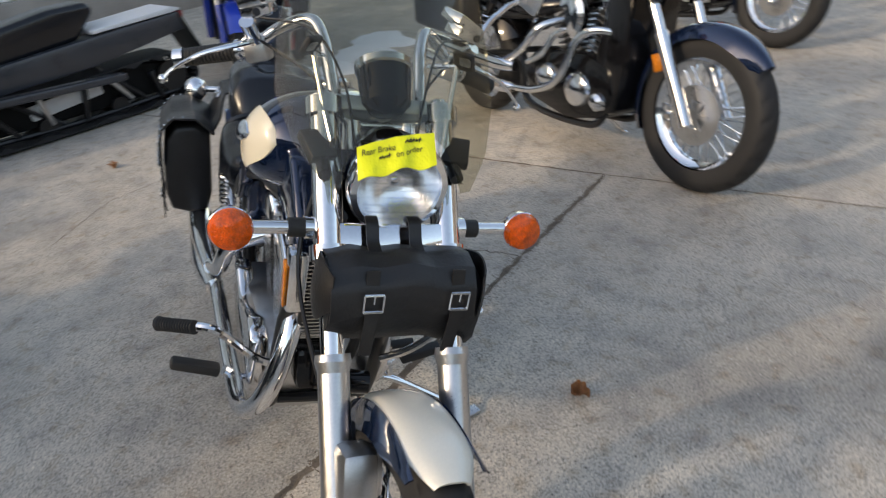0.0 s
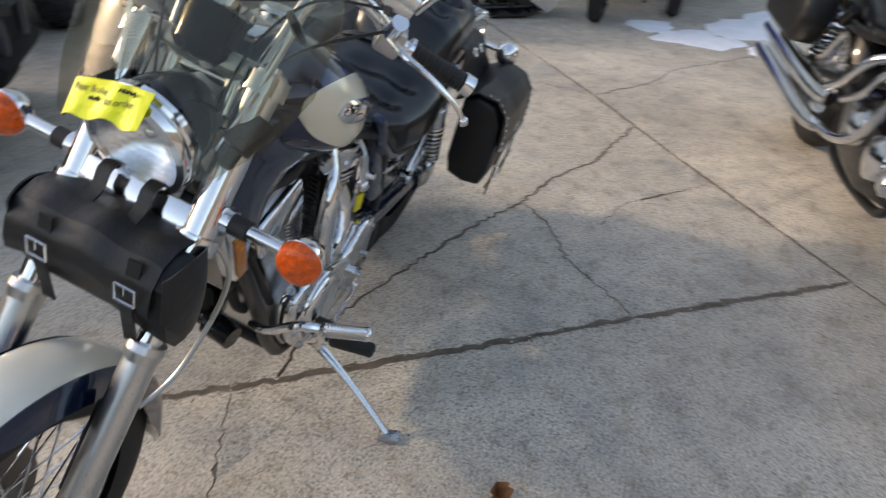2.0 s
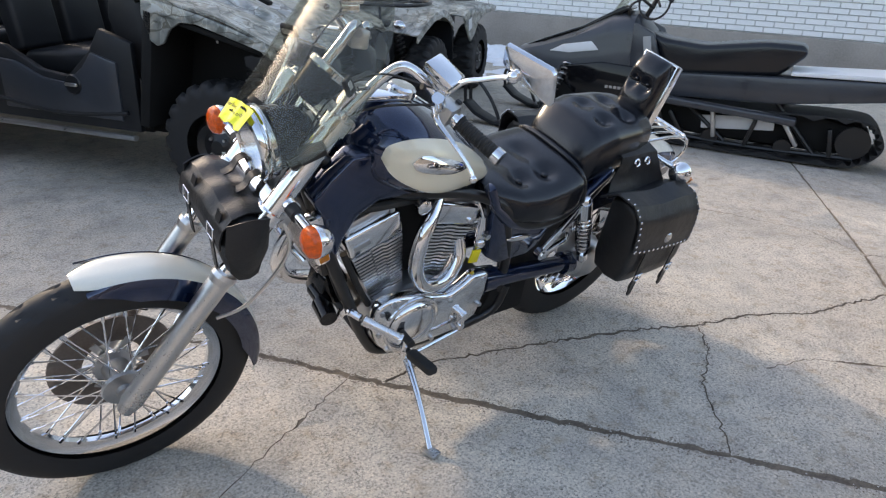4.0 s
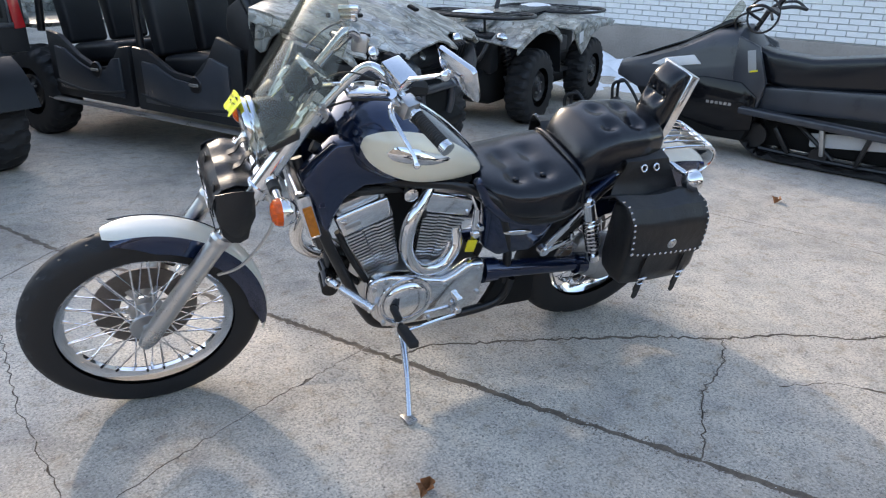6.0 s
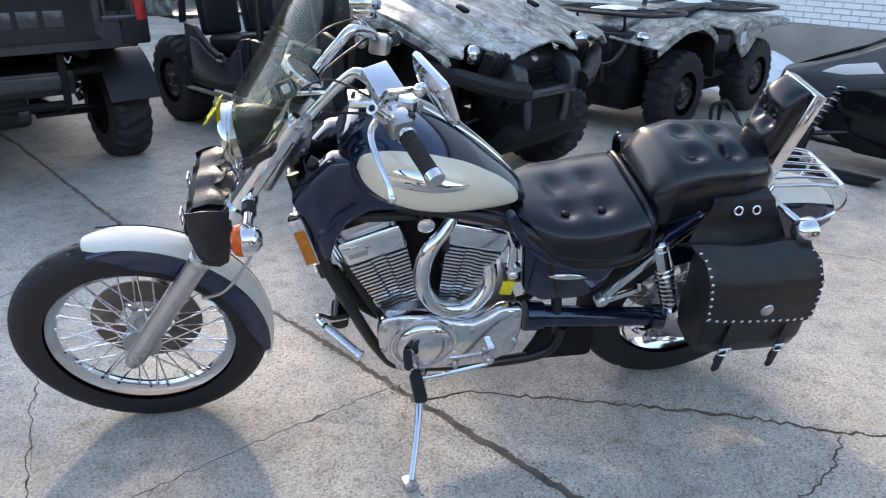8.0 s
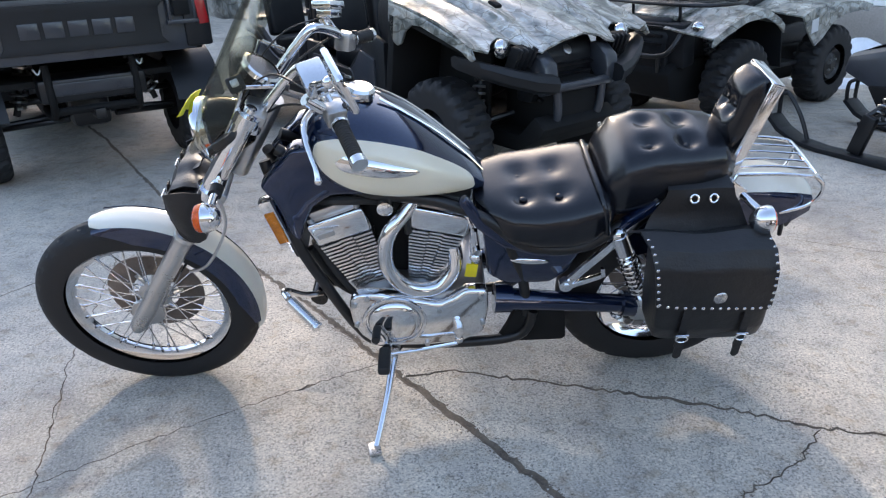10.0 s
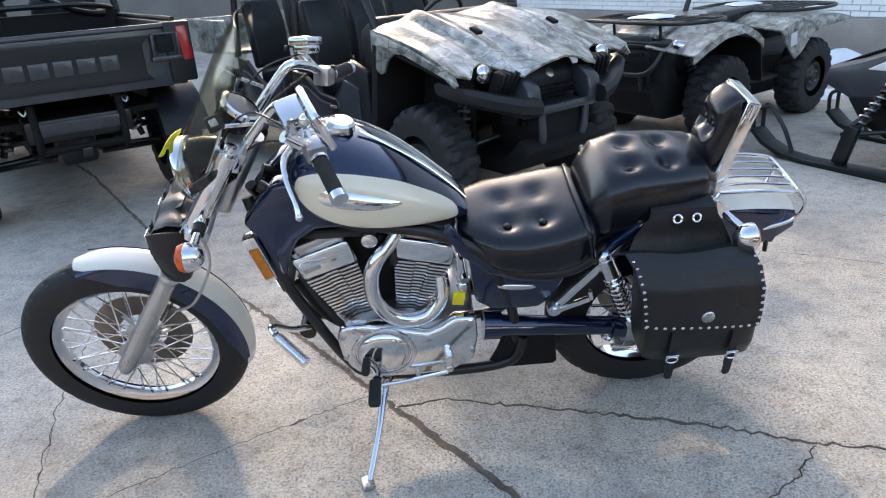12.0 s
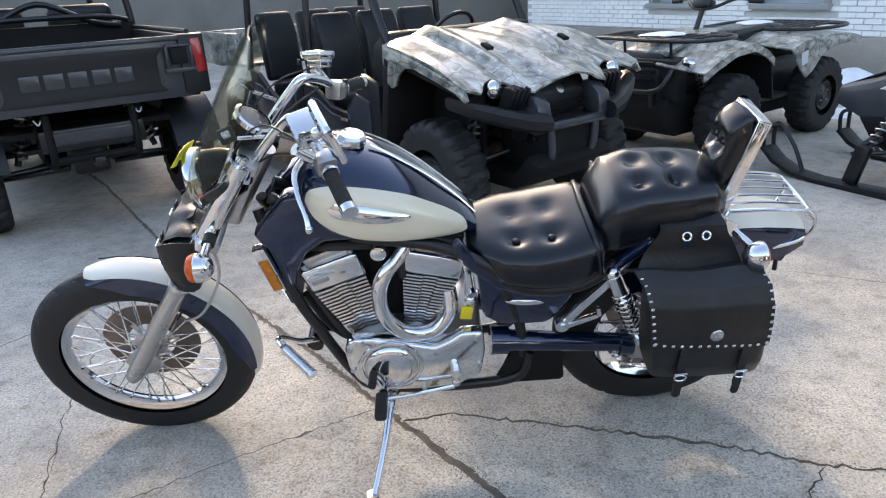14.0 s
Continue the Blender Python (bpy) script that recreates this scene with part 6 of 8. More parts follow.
            cyl(bm, (cx + 0.10, y + s * 0.030, 0.56), (cx + 0.10, y + s * 0.042, 0.56), 0.055, 0.048, 20)
            part("handle_cup", bm, BLACK, d)
            bm = B()
            box(bm, (cx + 0.10, y + s * 0.05, 0.562), (0.075, 0.014, 0.018), (0, 0, 0), 0.005)
            part("door_handle", bm, STEEL, d, "bright door handle")
            bm = B()
            tube(bm, [(x0 - 0.06, y + s * 0.028, 0.44), (cx, y + s * 0.034, 0.40), (x1 + 0.06, y + s * 0.028, 0.44)], 0.012, 8)
            part("door_rib", bm, PLASTIC, d)
        bm = B()
        tube(bm, [(-0.50, y + s * 0.03, 0.31), (-1.4, y + s * 0.03, 0.31), (-2.40, y + s * 0.03, 0.31)], 0.020, 10, flat=0.8)
        part("rock_rail", bm, STEEL, v, "bright steel side rail")
        # roll cage side
        yc = y - s * 0.08
        bm = B()
        tube(bm, [(-0.46, yc, 1.00), (-0.62, yc, 1.30), (-0.86, yc - s * 0.08, 1.86), (-1.05, yc - s * 0.10, 1.92), (-2.30, yc - s * 0.10, 1.93), (-2.48, yc - s * 0.07, 1.80), (-2.55, yc, 0.75)], 0.027, 12)
        tube(bm, [(-1.50, yc - s * 0.10, 1.92), (-1.47, yc, 1.2), (-1.46, yc, 0.42)], 0.025, 12)
        part("roll_cage", bm, BLACK, v, "black tubular roll cage")
    bm = B()
    for x, z in ((-0.95, 1.90), (-1.5, 1.92), (-2.35, 1.92)):
        tube(bm, [(x, 0.12, z), (x, TW - 0.12, z)], 0.024, 10)
    part("cage_crossbar", bm, BLACK, v)
    # roof added out of view to shade the hood and the ground
    bm = shell(B(), lambda a, b: (-0.80 - 0.95 * a, 0.06 + (TW - 0.12) * b, 1.965 + 0.03 * math.sin(math.pi * b)), 8, 10, 0.02)
    part("roof", bm, PLASTIC, v, "unseen black roof panel")
    # seats
    for xb in (-1.34, -2.30):
        bm = box(B(), (xb + 0.24, TW / 2, 0.63), (0.50, TW - 0.16, 0.14), (0, -6, 0), 0.04, 3)
        part("seat_cushion", bm, PLASTIC, v, "black bench cushion")
        for k in range(3):
            y = 0.22 + k * (TW - 0.44) / 2
            bm = prism(B(), [(0, 0), (0.02, 0.35), (-0.02, 0.52), (-0.07, 0.54), (-0.11, 0.50), (-0.10, 0.0)], -0.15, 0.15, 0.03, 3, Matrix.Translation((xb + 0.02, y, 0.68)) @ pose(0, 0, 0, 0, -12, 0))
            part("seat_back", bm, PLASTIC, v, "black seat back")
    # cargo bed
    bm = B()
    for y in (-0.04, TW + 0.04):
        prism(bm, [(-2.60, 0.80), (-2.62, 1.04), (-3.48, 1.04), (-3.50, 0.78), (-3.0, 0.76)], y - 0.02, y + 0.02, 0.008)
    box(bm, (-3.05, TW / 2, 0.78), (0.90, TW, 0.03), (0, 0, 0), 0.005)
    box(bm, (-3.49, TW / 2, 0.90), (0.04, TW, 0.26), (0, 0, 0), 0.008)
    part("cargo_bed", bm, CAMO, v, "camouflage-print cargo bed")
    for o in v.children:
        if o.name.split(".")[0] in ("grille", "bumper_horn", "bumper_bar", "winch"):
            o.location.x = -0.11
    return v


crew_side_by_side(pose(0.256, 1.80, 0, 0, 0, -54.6))


# ---------------------------------------------------------------- pickup-bed side-by-side seen from behind
def bed_side_by_side(m):
    v = thing("side_by_side", "black side-by-side with a pickup bed and tailgate, parked facing away", "utility vehicle", m)
    TW, R = 1.28, 0.335
    for x in (0.0, 2.25):
        offroad_wheel(v, x, 0.0, R, 0.27, -1)
        offroad_wheel(v, x, TW, R, 0.27, 1)
    bm = B()
    gate = [(-0.05, 0.76), (-0.05, 0.84), (-0.045, 1.07), (-0.04, 1.13), (-0.005, 1.13), (0.0, 1.07), (0.0, 0.76)]
    prism(bm, gate, 0.02, TW - 0.02, 0.008, m=Matrix.Translation((-0.50, 0, 0)))
    tg = part("tailgate", bm, GREY_PLASTIC, v, "dark grey moulded tailgate")
    bm = prism(B(), [(0.16, 1.07), (TW - 0.16, 1.07), (TW - 0.22, 1.02), (TW - 0.22, 0.85), (TW - 0.18, 0.81), (0.18, 0.81), (0.22, 0.85), (0.22, 1.02)], 0, 0.012, 0.006, m=Matrix.Translation((-0.553, 0, 0)) @ Matrix(((0, -1, 0, 0), (1, 0, 0, 0), (0, 0, 1, 0), (0, 0, 0, 1))))
    part("gate_panel", bm, PLASTIC, tg, "raised tailgate panel")
    part("gate_top_rail", box(B(), (-0.545, TW / 2, 1.115), (0.03, TW - 0.10, 0.03), (0, 12, 0), 0.01), GREY_PLASTIC, tg)
    for k in range(5):
        bm = box(B(), (-0.569, 0.42 + 0.125 * k, 0.935), (0.006, 0.100, 0.085), (0, 0, 0), 0.003)
        part("logo_bar", bm, GREY_PLASTIC, tg)
    for s, y in ((-1, 0.0), (1, TW)):
        bm = B()
        box(bm, (-0.515, y, 0.955), (0.10, 0.16, 0.36), (0, 0, 0), 0.015)
        cn = part("bed_corner", bm, PLASTIC, v)
        bm = box(B(), (-0.560, y + s * 0.03, 1.005), (0.03, 0.062, 0.205), (s * 6, 0, 0), 0.008)
        part("tail_light", bm, REDLENS, cn, "red tail light")
        bm = box(B(), (-0.562, y - s * 0.085, 1.01), (0.014, 0.10, 0.10), (0, 0, 0), 0.008)
        part("corner_recess", bm, MATTE, cn)
        for oy, oz, wy, wz in ((0, 0.06, 0.15, 0.016), (0, -0.085, 0.19, 0.026), (-0.075, -0.01, 0.016, 0.14), (0.075, -0.01, 0.016, 0.14)):
            part("recess_frame", box(B(), (-0.566, y - s * (0.085 + oy), 1.01 + oz), (0.018, wy, wz), (0, 0, 0), 0.005), GREY_PLASTIC, cn)
        bm = box(B(), (0.22, y, 0.94), (1.40, 0.07, 0.38), (0, 0, 0), 0.012)
        part("bed_side", bm, PLASTIC, v, "black bed side")
        bm = tube(B(), [(-0.50, y, 1.145), (0.20, y, 1.145), (0.92, y, 1.145)], 0.016, 10)
        part("bed_rail", bm, BLACK, v)
        bm = shell(B(), lambda a, b: ((0.44) * math.cos(math.pi * (0.08 + 0.84 * a)), y - s * 0.16 + s * 0.30 * b, 0.33 + 0.42 * math.sin(math.pi * (0.08 + 0.84 * a))), 18, 4, 0.012 * -s)
        part("wheel_arch", bm, PLASTIC, v)
        bm = B()
        for zz in (0.32, 0.46):
            tube(bm, [(-0.12, y - s * 0.50, zz + 0.03), (0.0, y - s * 0.12, zz)], 0.019, 10)
            tube(bm, [(0.16, y - s * 0.50, zz + 0.03), (0.0, y - s * 0.12, zz)], 0.019, 10)
        tube(bm, [(0.0, y - s * 0.55, 0.36), (0.0, y - s * 0.1, 0.335)], 0.022, 10)
        part("control_arm", bm, BLACK, v)
        coil_shock(v, (-0.05, y - s * 0.36, 0.80), (-0.05, y - s * 0.22, 0.40), 0.045)
        bm = B()
        tube(bm, [(0.98, y, 0.45), (0.98, y, 1.25), (1.05, y - s * 0.1, 1.88), (1.35, y - s * 0.1, 1.95), (2.10, y - s * 0.1, 1.90), (2.55, y, 1.15), (2.75, y, 0.95)], 0.027, 12)
        part("roll_cage", bm, BLACK, v, "black roll cage")
        bm = box(B(), (1.55, y, 0.58), (1.05, 0.06, 0.55), (0, 0, 0), 0.02)
        part("door", bm, PLASTIC, v, "black side door")
    bm = B()
    box(bm, (0.22, TW / 2, 0.80), (1.42, TW, 0.05), (0, 0, 0), 0.01)
    box(bm, (0.93, TW / 2, 0.98), (0.05, TW, 0.42), (0, 0, 0), 0.01)
    part("bed_floor", bm, MATTE, v)
    bm = B()
    box(bm, (1.25, TW / 2, 0.40), (2.2, 0.50, 0.20), (0, 0, 0), 0.03)
    box(bm, (1.6, TW / 2, 0.34), (1.2, TW, 0.12), (0, 0, 0), 0.02)
    box(bm, (2.5, TW / 2, 0.80), (0.8, TW, 0.50), (0, 12, 0), 0.06)
    for y in (0.40, TW - 0.40):
        tube(bm, [(-0.45, y, 0.74), (-0.42, y, 0.44), (0.10, y, 0.38)], 0.022, 10)
    tube(bm, [(-0.43, 0.38, 0.46), (-0.43, TW - 0.38, 0.46)], 0.024, 10)
    part("chassis", bm, MATTE, v, "black chassis")
    part("skid_tray", box(B(), (0.30, TW / 2, 0.62), (1.30, TW - 0.30, 0.04), (0, 0, 0), 0.01), MATTE, v)
    bm = B()
    box(bm, (-0.36, TW / 2, 0.59), (0.20, 0.60, 0.14), (0, -5, 0), 0.02)
    mf = part("muffler_box", bm, BLACK, v, "black box guard under the bed")
    bm = B()
    box(bm, (-0.465, TW / 2, 0.592), (0.012, 0.50, 0.075), (0, -5, 0), 0.006)
    part("guard_plate", bm, GREY_PLASTIC, mf)
    for y in (0.36, TW - 0.36):
        bm = B()
        tube(bm, [(-0.44, y - 0.02, 0.72), (-0.45, y, 0.69), (-0.44, y + 0.02, 0.72)], 0.006, 8)
        part("tie_loop", bm, STEEL, mf)
    bm = B()
    box(bm, (-0.42, TW / 2, 0.43), (0.14, 0.06, 0.06), (0, 0, 0), 0.006)
    box(bm, (0.0, TW / 2, 0.38), (0.22, 0.24, 0.20), (0, 0, 0), 0.04)
    part("hitch", bm, BLACK, v)
    for y in (0.33, TW - 0.33):
        bm = box(B(), (1.18, y, 1.05), (0.14, 0.46, 0.55), (0, -10, 0), 0.05, 3)
        part("seat_back", bm, PLASTIC, v, "black seat back")
    bm = B()
    tube(bm, [(0.90, 0.10, 1.16), (0.88, 0.30, 1.20), (0.87, TW / 2, 1.34), (0.88, TW - 0.30, 1.20), (0.90, TW - 0.10, 1.16)], 0.022, 10)
    tube(bm, [(0.86, 0.05, 1.20), (0.80, 0.30, 1.24), (0.80, TW - 0.3, 1.24), (0.86, TW - 0.05, 1.20)], 0.020, 10)
    part("headboard_bar", bm, BLACK, v, "tubular bed headboard")
    bm = shell(B(), lambda a, b: (1.00 + 1.20 * a, 0.04 + (TW - 0.08) * b, 2.0 + 0.03 * math.sin(math.pi * b)), 8, 10, -0.02)
    part("roof", bm, PLASTIC, v, "unseen black roof panel")
    return v


bed_side_by_side(pose(-1.534, 2.972, 0, 0, 0, 122.5))


# ---------------------------------------------------------------- quad
def quad_bike(m):
    v = thing("quad_bike", "camouflage quad bike with black racks, parked nose out", "quad bike", m)
    TW, WB, R = 0.92, 1.25, 0.315
    for x in (0.0, -WB):
        offroad_wheel(v, x, 0.0, R, 0.24, 1)
        offroad_wheel(v, x, -TW, R, 0.24, -1)
    for s, y in ((1, 0.02), (-1, -TW - 0.02)):
        def front(a, b):
            x = 0.47 - 0.87 * a
            z = lerp(x, (-0.40, -0.30, -0.13, 0.1, 0.30, 0.47), (0.69, 0.755, 0.82, 0.805, 0.74, 0.67))
            return (x, y - s * 0.34 + s * 0.42 * min(b / 0.85, 1), z + 0.05 * (1 - b) - 0.05 * max(0, b - 0.85) / 0.15)
        part("front_fender", shell(B(), front, 22, 13, -0.012 * s), CAMO, v, "camouflage-print fender")
        bm = shell(B(), lambda a, b: (-0.37 - 0.09 * a, y - s * 0.34 + s * 0.40 * b, 0.74 - 0.36 * a), 8, 6, 0.012 * s)
        part("mud_guard", bm, PLASTIC, v, "black mud guard behind the wheel")
        part("wheel_well_panel", box(B(), (0.02, y - s * 0.34, 0.60), (0.74, 0.03, 0.34), (0, 0, 0), 0.01), MATTE, v)
        part("wheel_well_panel", box(B(), (-WB, y - s * 0.34, 0.58), (0.80, 0.03, 0.40), (0, 0, 0), 0.01), MATTE, v)

        def rear(a, b):
            x = -0.60 - 1.08 * a
            z = lerp(x, (-1.68, -1.5, -1.25, -0.95, -0.75, -0.60), (0.755, 0.79, 0.805, 0.815, 0.79, 0.74))
            return (x, y - s * 0.34 + s * 0.44 * b, z + 0.04 * (1 - b))
        rf = part("rear_fender", shell(B(), rear, 18, 8, -0.012 * s), CAMO, v, "camouflage-print fender")
        lip = [(-0.60, 0.74), (-0.75, 0.79), (-0.95, 0.812), (-1.25, 0.80), (-1.5, 0.785), (-1.67, 0.75), (-1.62, 0.70), (-1.50, 0.72), (-1.25, 0.71), (-1.06, 0.66), (-0.94, 0.55), (-0.84, 0.50), (-0.72, 0.60)]
        part("fender_side", prism(B(), lip, y + s * 0.085, y + s * 0.105, 0.006), CAMO, rf, "camouflage-print fender side")
        part("sticker", box(B(), (-0.78, y + s * 0.108, 0.66), (0.09, 0.004, 0.10), (0, 10, 0)), WHITE, rf, "pale sticker")
        bm = box(B(), (-0.62, y - s * 0.14, 0.36), (0.50, 0.22, 0.035), (0, 0, 0), 0.01)
        part("footwell", bm, PLASTIC, v)
        bm = ball(B(), (0.41, y - s * 0.10, 0.725), 0.055, (0.6, 1, 0.9), seg=16)
        hl = part("headlight", bm, CHROME, v, "round clear headlight")
        part("lens", ball(B(), (0.425, y - s * 0.10, 0.725), 0.057, (0.6, 1, 0.9), seg=16), LENS, hl)
        bm = B()
        for xx in (0.0, -WB):
            tube(bm, [(xx + 0.1, y - s * 0.36, 0.40), (xx, y - s * 0.1, 0.33)], 0.016, 8)
            tube(bm, [(xx - 0.1, y - s * 0.36, 0.40), (xx, y - s * 0.1, 0.33)], 0.016, 8)
        part("control_arm", bm, BLACK, v)
        coil_shock(v, (0.02, y - s * 0.30, 0.72), (0.02, y - s * 0.20, 0.38), 0.035)
        bm = B()
        box(bm, (-0.55, y - s * 0.34, 0.60), (0.40, 0.05, 0.34), (0, 0, 0), 0.02)
        part("side_panel", bm, PLASTIC, v)
    c = -TW / 2
    bm = prism(B(), [(0.50, 0.40), (0.44, 0.22), (0.30, 0.17), (-1.40, 0.17), (-1.50, 0.30), (-1.50, 0.45), (0.40, 0.48)], c - 0.24, c + 0.24, 0.02)
    part("underbody", bm, MATTE, v, "black underbody and skid plate")
    bm = prism(B(), [(0.46, 0.62), (0.42, 0.78), (0.10, 0.86), (-0.30, 0.90), (-0.62, 0.80), (-0.70, 0.60), (-1.3, 0.62), (-1.5, 0.60), (-1.5, 0.36), (0.30, 0.30), (0.46, 0.40)], c - 0.17, c + 0.17, 0.03)
    part("body", bm, PLASTIC, v, "black centre body")
    bm = prism(B(), [(0.40, 0.80), (0.12, 0.875), (-0.28, 0.915), (-0.30, 0.88), (0.10, 0.84), (0.40, 0.76)], c - 0.20, c + 0.20, 0.015)
    part("front_cowl", bm, CAMO, v, "camouflage-print cowl")
    bm = B()
    box(bm, (0.36, c, 0.60), (0.14, 0.60, 0.32), (0, 8, 0), 0.03)
    part("front_fascia", bm, PLASTIC, v, "black front fascia")
    bm = B()
    for z in (0.60, 0.66, 0.72):
        box(bm, (0.465, c, z), (0.02, 0.26, 0.018), (0, 10, 0), 0.004)
    tube(bm, [(0.42, c - 0.28, 0.72), (0.52, c - 0.22, 0.55), (0.53, c, 0.52), (0.52, c + 0.22, 0.55), (0.42, c + 0.28, 0.72)], 0.018, 10)
    tube(bm, [(0.52, c - 0.15, 0.54), (0.44, c - 0.12, 0.30)], 0.018, 10)
    tube(bm, [(0.52, c + 0.15, 0.54), (0.44, c + 0.12, 0.30)], 0.018, 10)
    part("front_guard", bm, BLACK, v, "black front guard")
    bm = prism(B(), [(-0.42, 0.84), (-0.50, 0.88), (-1.00, 0.90), (-1.22, 0.88), (-1.20, 0.80), (-0.50, 0.76)], c - 0.16, c + 0.16, 0.035, 3)
    part("seat", bm, LEATHER, v, "black seat")
    for x0, x1, z, half in ((0.48, -0.05, 0.885, 0.42), (-0.95, -1.66, 0.855, 0.44)):
        loop = tube(B(), [(x0, c - half, z), (x1, c - half, z), (x1, c + half, z), (x0, c + half, z), (x0, c - half, z)], 0.014, 8, 8)
        rack = part("cargo_rack", loop, BLACK, v, "black tubular cargo rack")
        for k in range(-3, 4):
            part("rack_bar", tube(B(), [(x0, c + k * half / 4, z), (x1, c + k * half / 4, z)], 0.010, 8), BLACK, rack)
        for xx in (x0 - 0.08, x1 + 0.08):
            part("rack_bar", tube(B(), [(xx, c - half, z), (xx, c + half, z)], 0.010, 8), BLACK, rack)
            for yy in (c - half * 0.5, c + half * 0.5):
                part("rack_leg", tube(B(), [(xx, yy, z), (xx - 0.02, yy, z - 0.14)], 0.011, 8), BLACK, rack)
    bm = B()
    tube(bm, [(-0.42, c - 0.36, 1.10), (-0.36, c - 0.22, 1.12), (-0.26, c - 0.08, 1.06), (-0.26, c + 0.08, 1.06), (-0.36, c + 0.22, 1.12), (-0.42, c + 0.36, 1.10)], 0.013, 10)
    tube(bm, [(-0.26, c, 1.06), (-0.18, c, 0.88)], 0.02, 10)
    box(bm, (-0.27, c, 1.09), (0.10, 0.16, 0.07), (0, -20, 0), 0.02)
    hb = part("handlebar", bm, BLACK, v)
    for s in (-1, 1):
        part("grip", cyl(B(), (-0.40, c + s * 0.30, 1.105), (-0.425, c + s * 0.40, 1.10), 0.019, seg=12), GRIP, hb)
    return v


QUAD = pose(2.456, 3.071, 0, 0, 0, 213.6)
quad_bike(QUAD)


# ---------------------------------------------------------------- snowmobile
def snowmobile(m):
    v = thing("snowmobile", "dark grey and black mountain snowmobile with a long seat", "snowmobile", m)
    c = -0.22
    cowl = [(1.02, 0.52), (1.00, 0.60), (0.80, 0.66), (0.55, 0.76), (0.28, 0.90), (0.10, 0.92), (-0.02, 0.80), (-0.10, 0.62), (-0.10, 0.30), (0.05, 0.24), (0.45, 0.26), (0.80, 0.40)]
    rings = []
    for y, k in ((0.0, 0.72), (-0.02, 0.88), (-0.07, 0.97), (-0.15, 1.0), (c, 1.02), (-0.29, 1.0), (-0.37, 0.97), (-0.42, 0.88), (-0.44, 0.72)):
        rings.append([(0.42 + (x - 0.42) * (0.80 + 0.2 * k), y, 0.40 + (z - 0.40) * k) for x, z in cowl])
    cw = part("cowl", loft(B(), rings), GREY_PLASTIC, v, "charcoal bodywork")
    for s, y in ((1, 0.002), (-1, -0.442)):
        lower = [(0.62, 0.50), (0.30, 0.56), (0.02, 0.55), (-0.10, 0.46), (-0.10, 0.22), (0.12, 0.18), (0.40, 0.24), (0.58, 0.38)]
        p = part("side_panel", prism(B(), lower, y - s * 0.01, y + s * 0.03, 0.012), GLOSS, cw, "gloss black side panel")
        stripe = [(0.72, 0.60), (0.62, 0.655), (0.40, 0.70), (0.34, 0.64), (0.56, 0.60)]
        part("graphic", prism(B(), stripe, y - s * 0.04, y + s * 0.006, 0.004), WHITE, cw, "pale silver graphic panel")
        knee = [(0.10, 0.86), (-0.05, 0.80), (-0.14, 0.56), (-0.10, 0.30), (0.06, 0.36), (0.10, 0.60)]
        part("knee_panel", prism(B(), knee, y - s * 0.03, y + s * 0.018, 0.012), GREY_PLASTIC, cw, "charcoal knee panel")
        bm = box(B(), (-0.02, y + s * 0.02, 0.70), (0.055, 0.006, 0.15), (0, 12, 0), 0.001)
        part("warning_label", bm, TRIM, cw)
        bm = box(B(), (-0.045, y + s * 0.024, 0.635), (0.055, 0.004, 0.012), (0, 12, 0))
        part("label_bar", bm, YELLOW, cw)
        for k in range(6):
            bm = box(B(), (0.235 - 0.032 * k, y + s * 0.032, 0.385), (0.022, 0.004, 0.020), (0, -4, 0))
            part("logo_bar", bm, STEEL, cw)
        part("nose_reflector", box(B(), (0.86, y - s * 0.06, 0.575), (0.12, 0.02, 0.05), (0, 18, s * 12), 0.01), AMBER, cw, "amber side reflector")
        rs = box(B(), (-0.55, y + s * 0.03, 0.335), (1.10, 0.10, 0.05), (0, -3, 0), 0.012)
        part("running_board", rs, GREY_PLASTIC, v, "black running board")
        # ski
        ys = y + s * 0.20
        ski = [(1.32, 0.16), (1.22, 0.075), (1.08, 0.02), (0.9, 0.0), (0.25, 0.0), (0.15, 0.03), (0.14, 0.045), (0.9, 0.03), (1.06, 0.045), (1.2, 0.10), (1.30, 0.18)]
        sk = part("ski", prism(B(), ski, ys - 0.07, ys + 0.07, 0.006), PLASTIC, v, "black plastic ski")
        bm = tube(B(), [(1.30, ys - 0.05, 0.17), (1.30, ys - 0.05, 0.30), (1.22, ys, 0.33), (1.10, ys, 0.20), (1.02, ys, 0.05)], 0.014, 8)
        tube(bm, [(1.30, ys + 0.05, 0.17), (1.30, ys + 0.05, 0.30), (1.22, ys, 0.33)], 0.014, 8)
        part("ski_loop", bm, BLACK, sk)
        bm = B()
        box(bm, (0.66, ys, 0.16), (0.09, 0.05, 0.26), (0, -14, 0), 0.012)
        tube(bm, [(0.70, ys, 0.22), (0.60, y - s * 0.10, 0.34)], 0.016, 8)
        tube(bm, [(0.70, ys, 0.22), (0.40, y - s * 0.05, 0.26)], 0.016, 8)
        tube(bm, [(0.66, ys, 0.28), (0.58, y - s * 0.05, 0.42)], 0.016, 8)
        part("spindle", bm, BLACK, sk)
        coil_shock(v, (0.55, y - s * 0.06, 0.58), (0.66, ys - s * 0.02, 0.22), 0.03, STEEL, "ski_shock")
    bm = prism(B(), [(0.98, 0.60), (0.80, 0.68), (0.50, 0.80), (0.22, 0.96), (0.16, 0.94), (0.40, 0.80), (0.76, 0.66)], c - 0.13, c + 0.13, 0.01)
    part("hood_scoop", bm, GLOSS, cw, "gloss black hood")
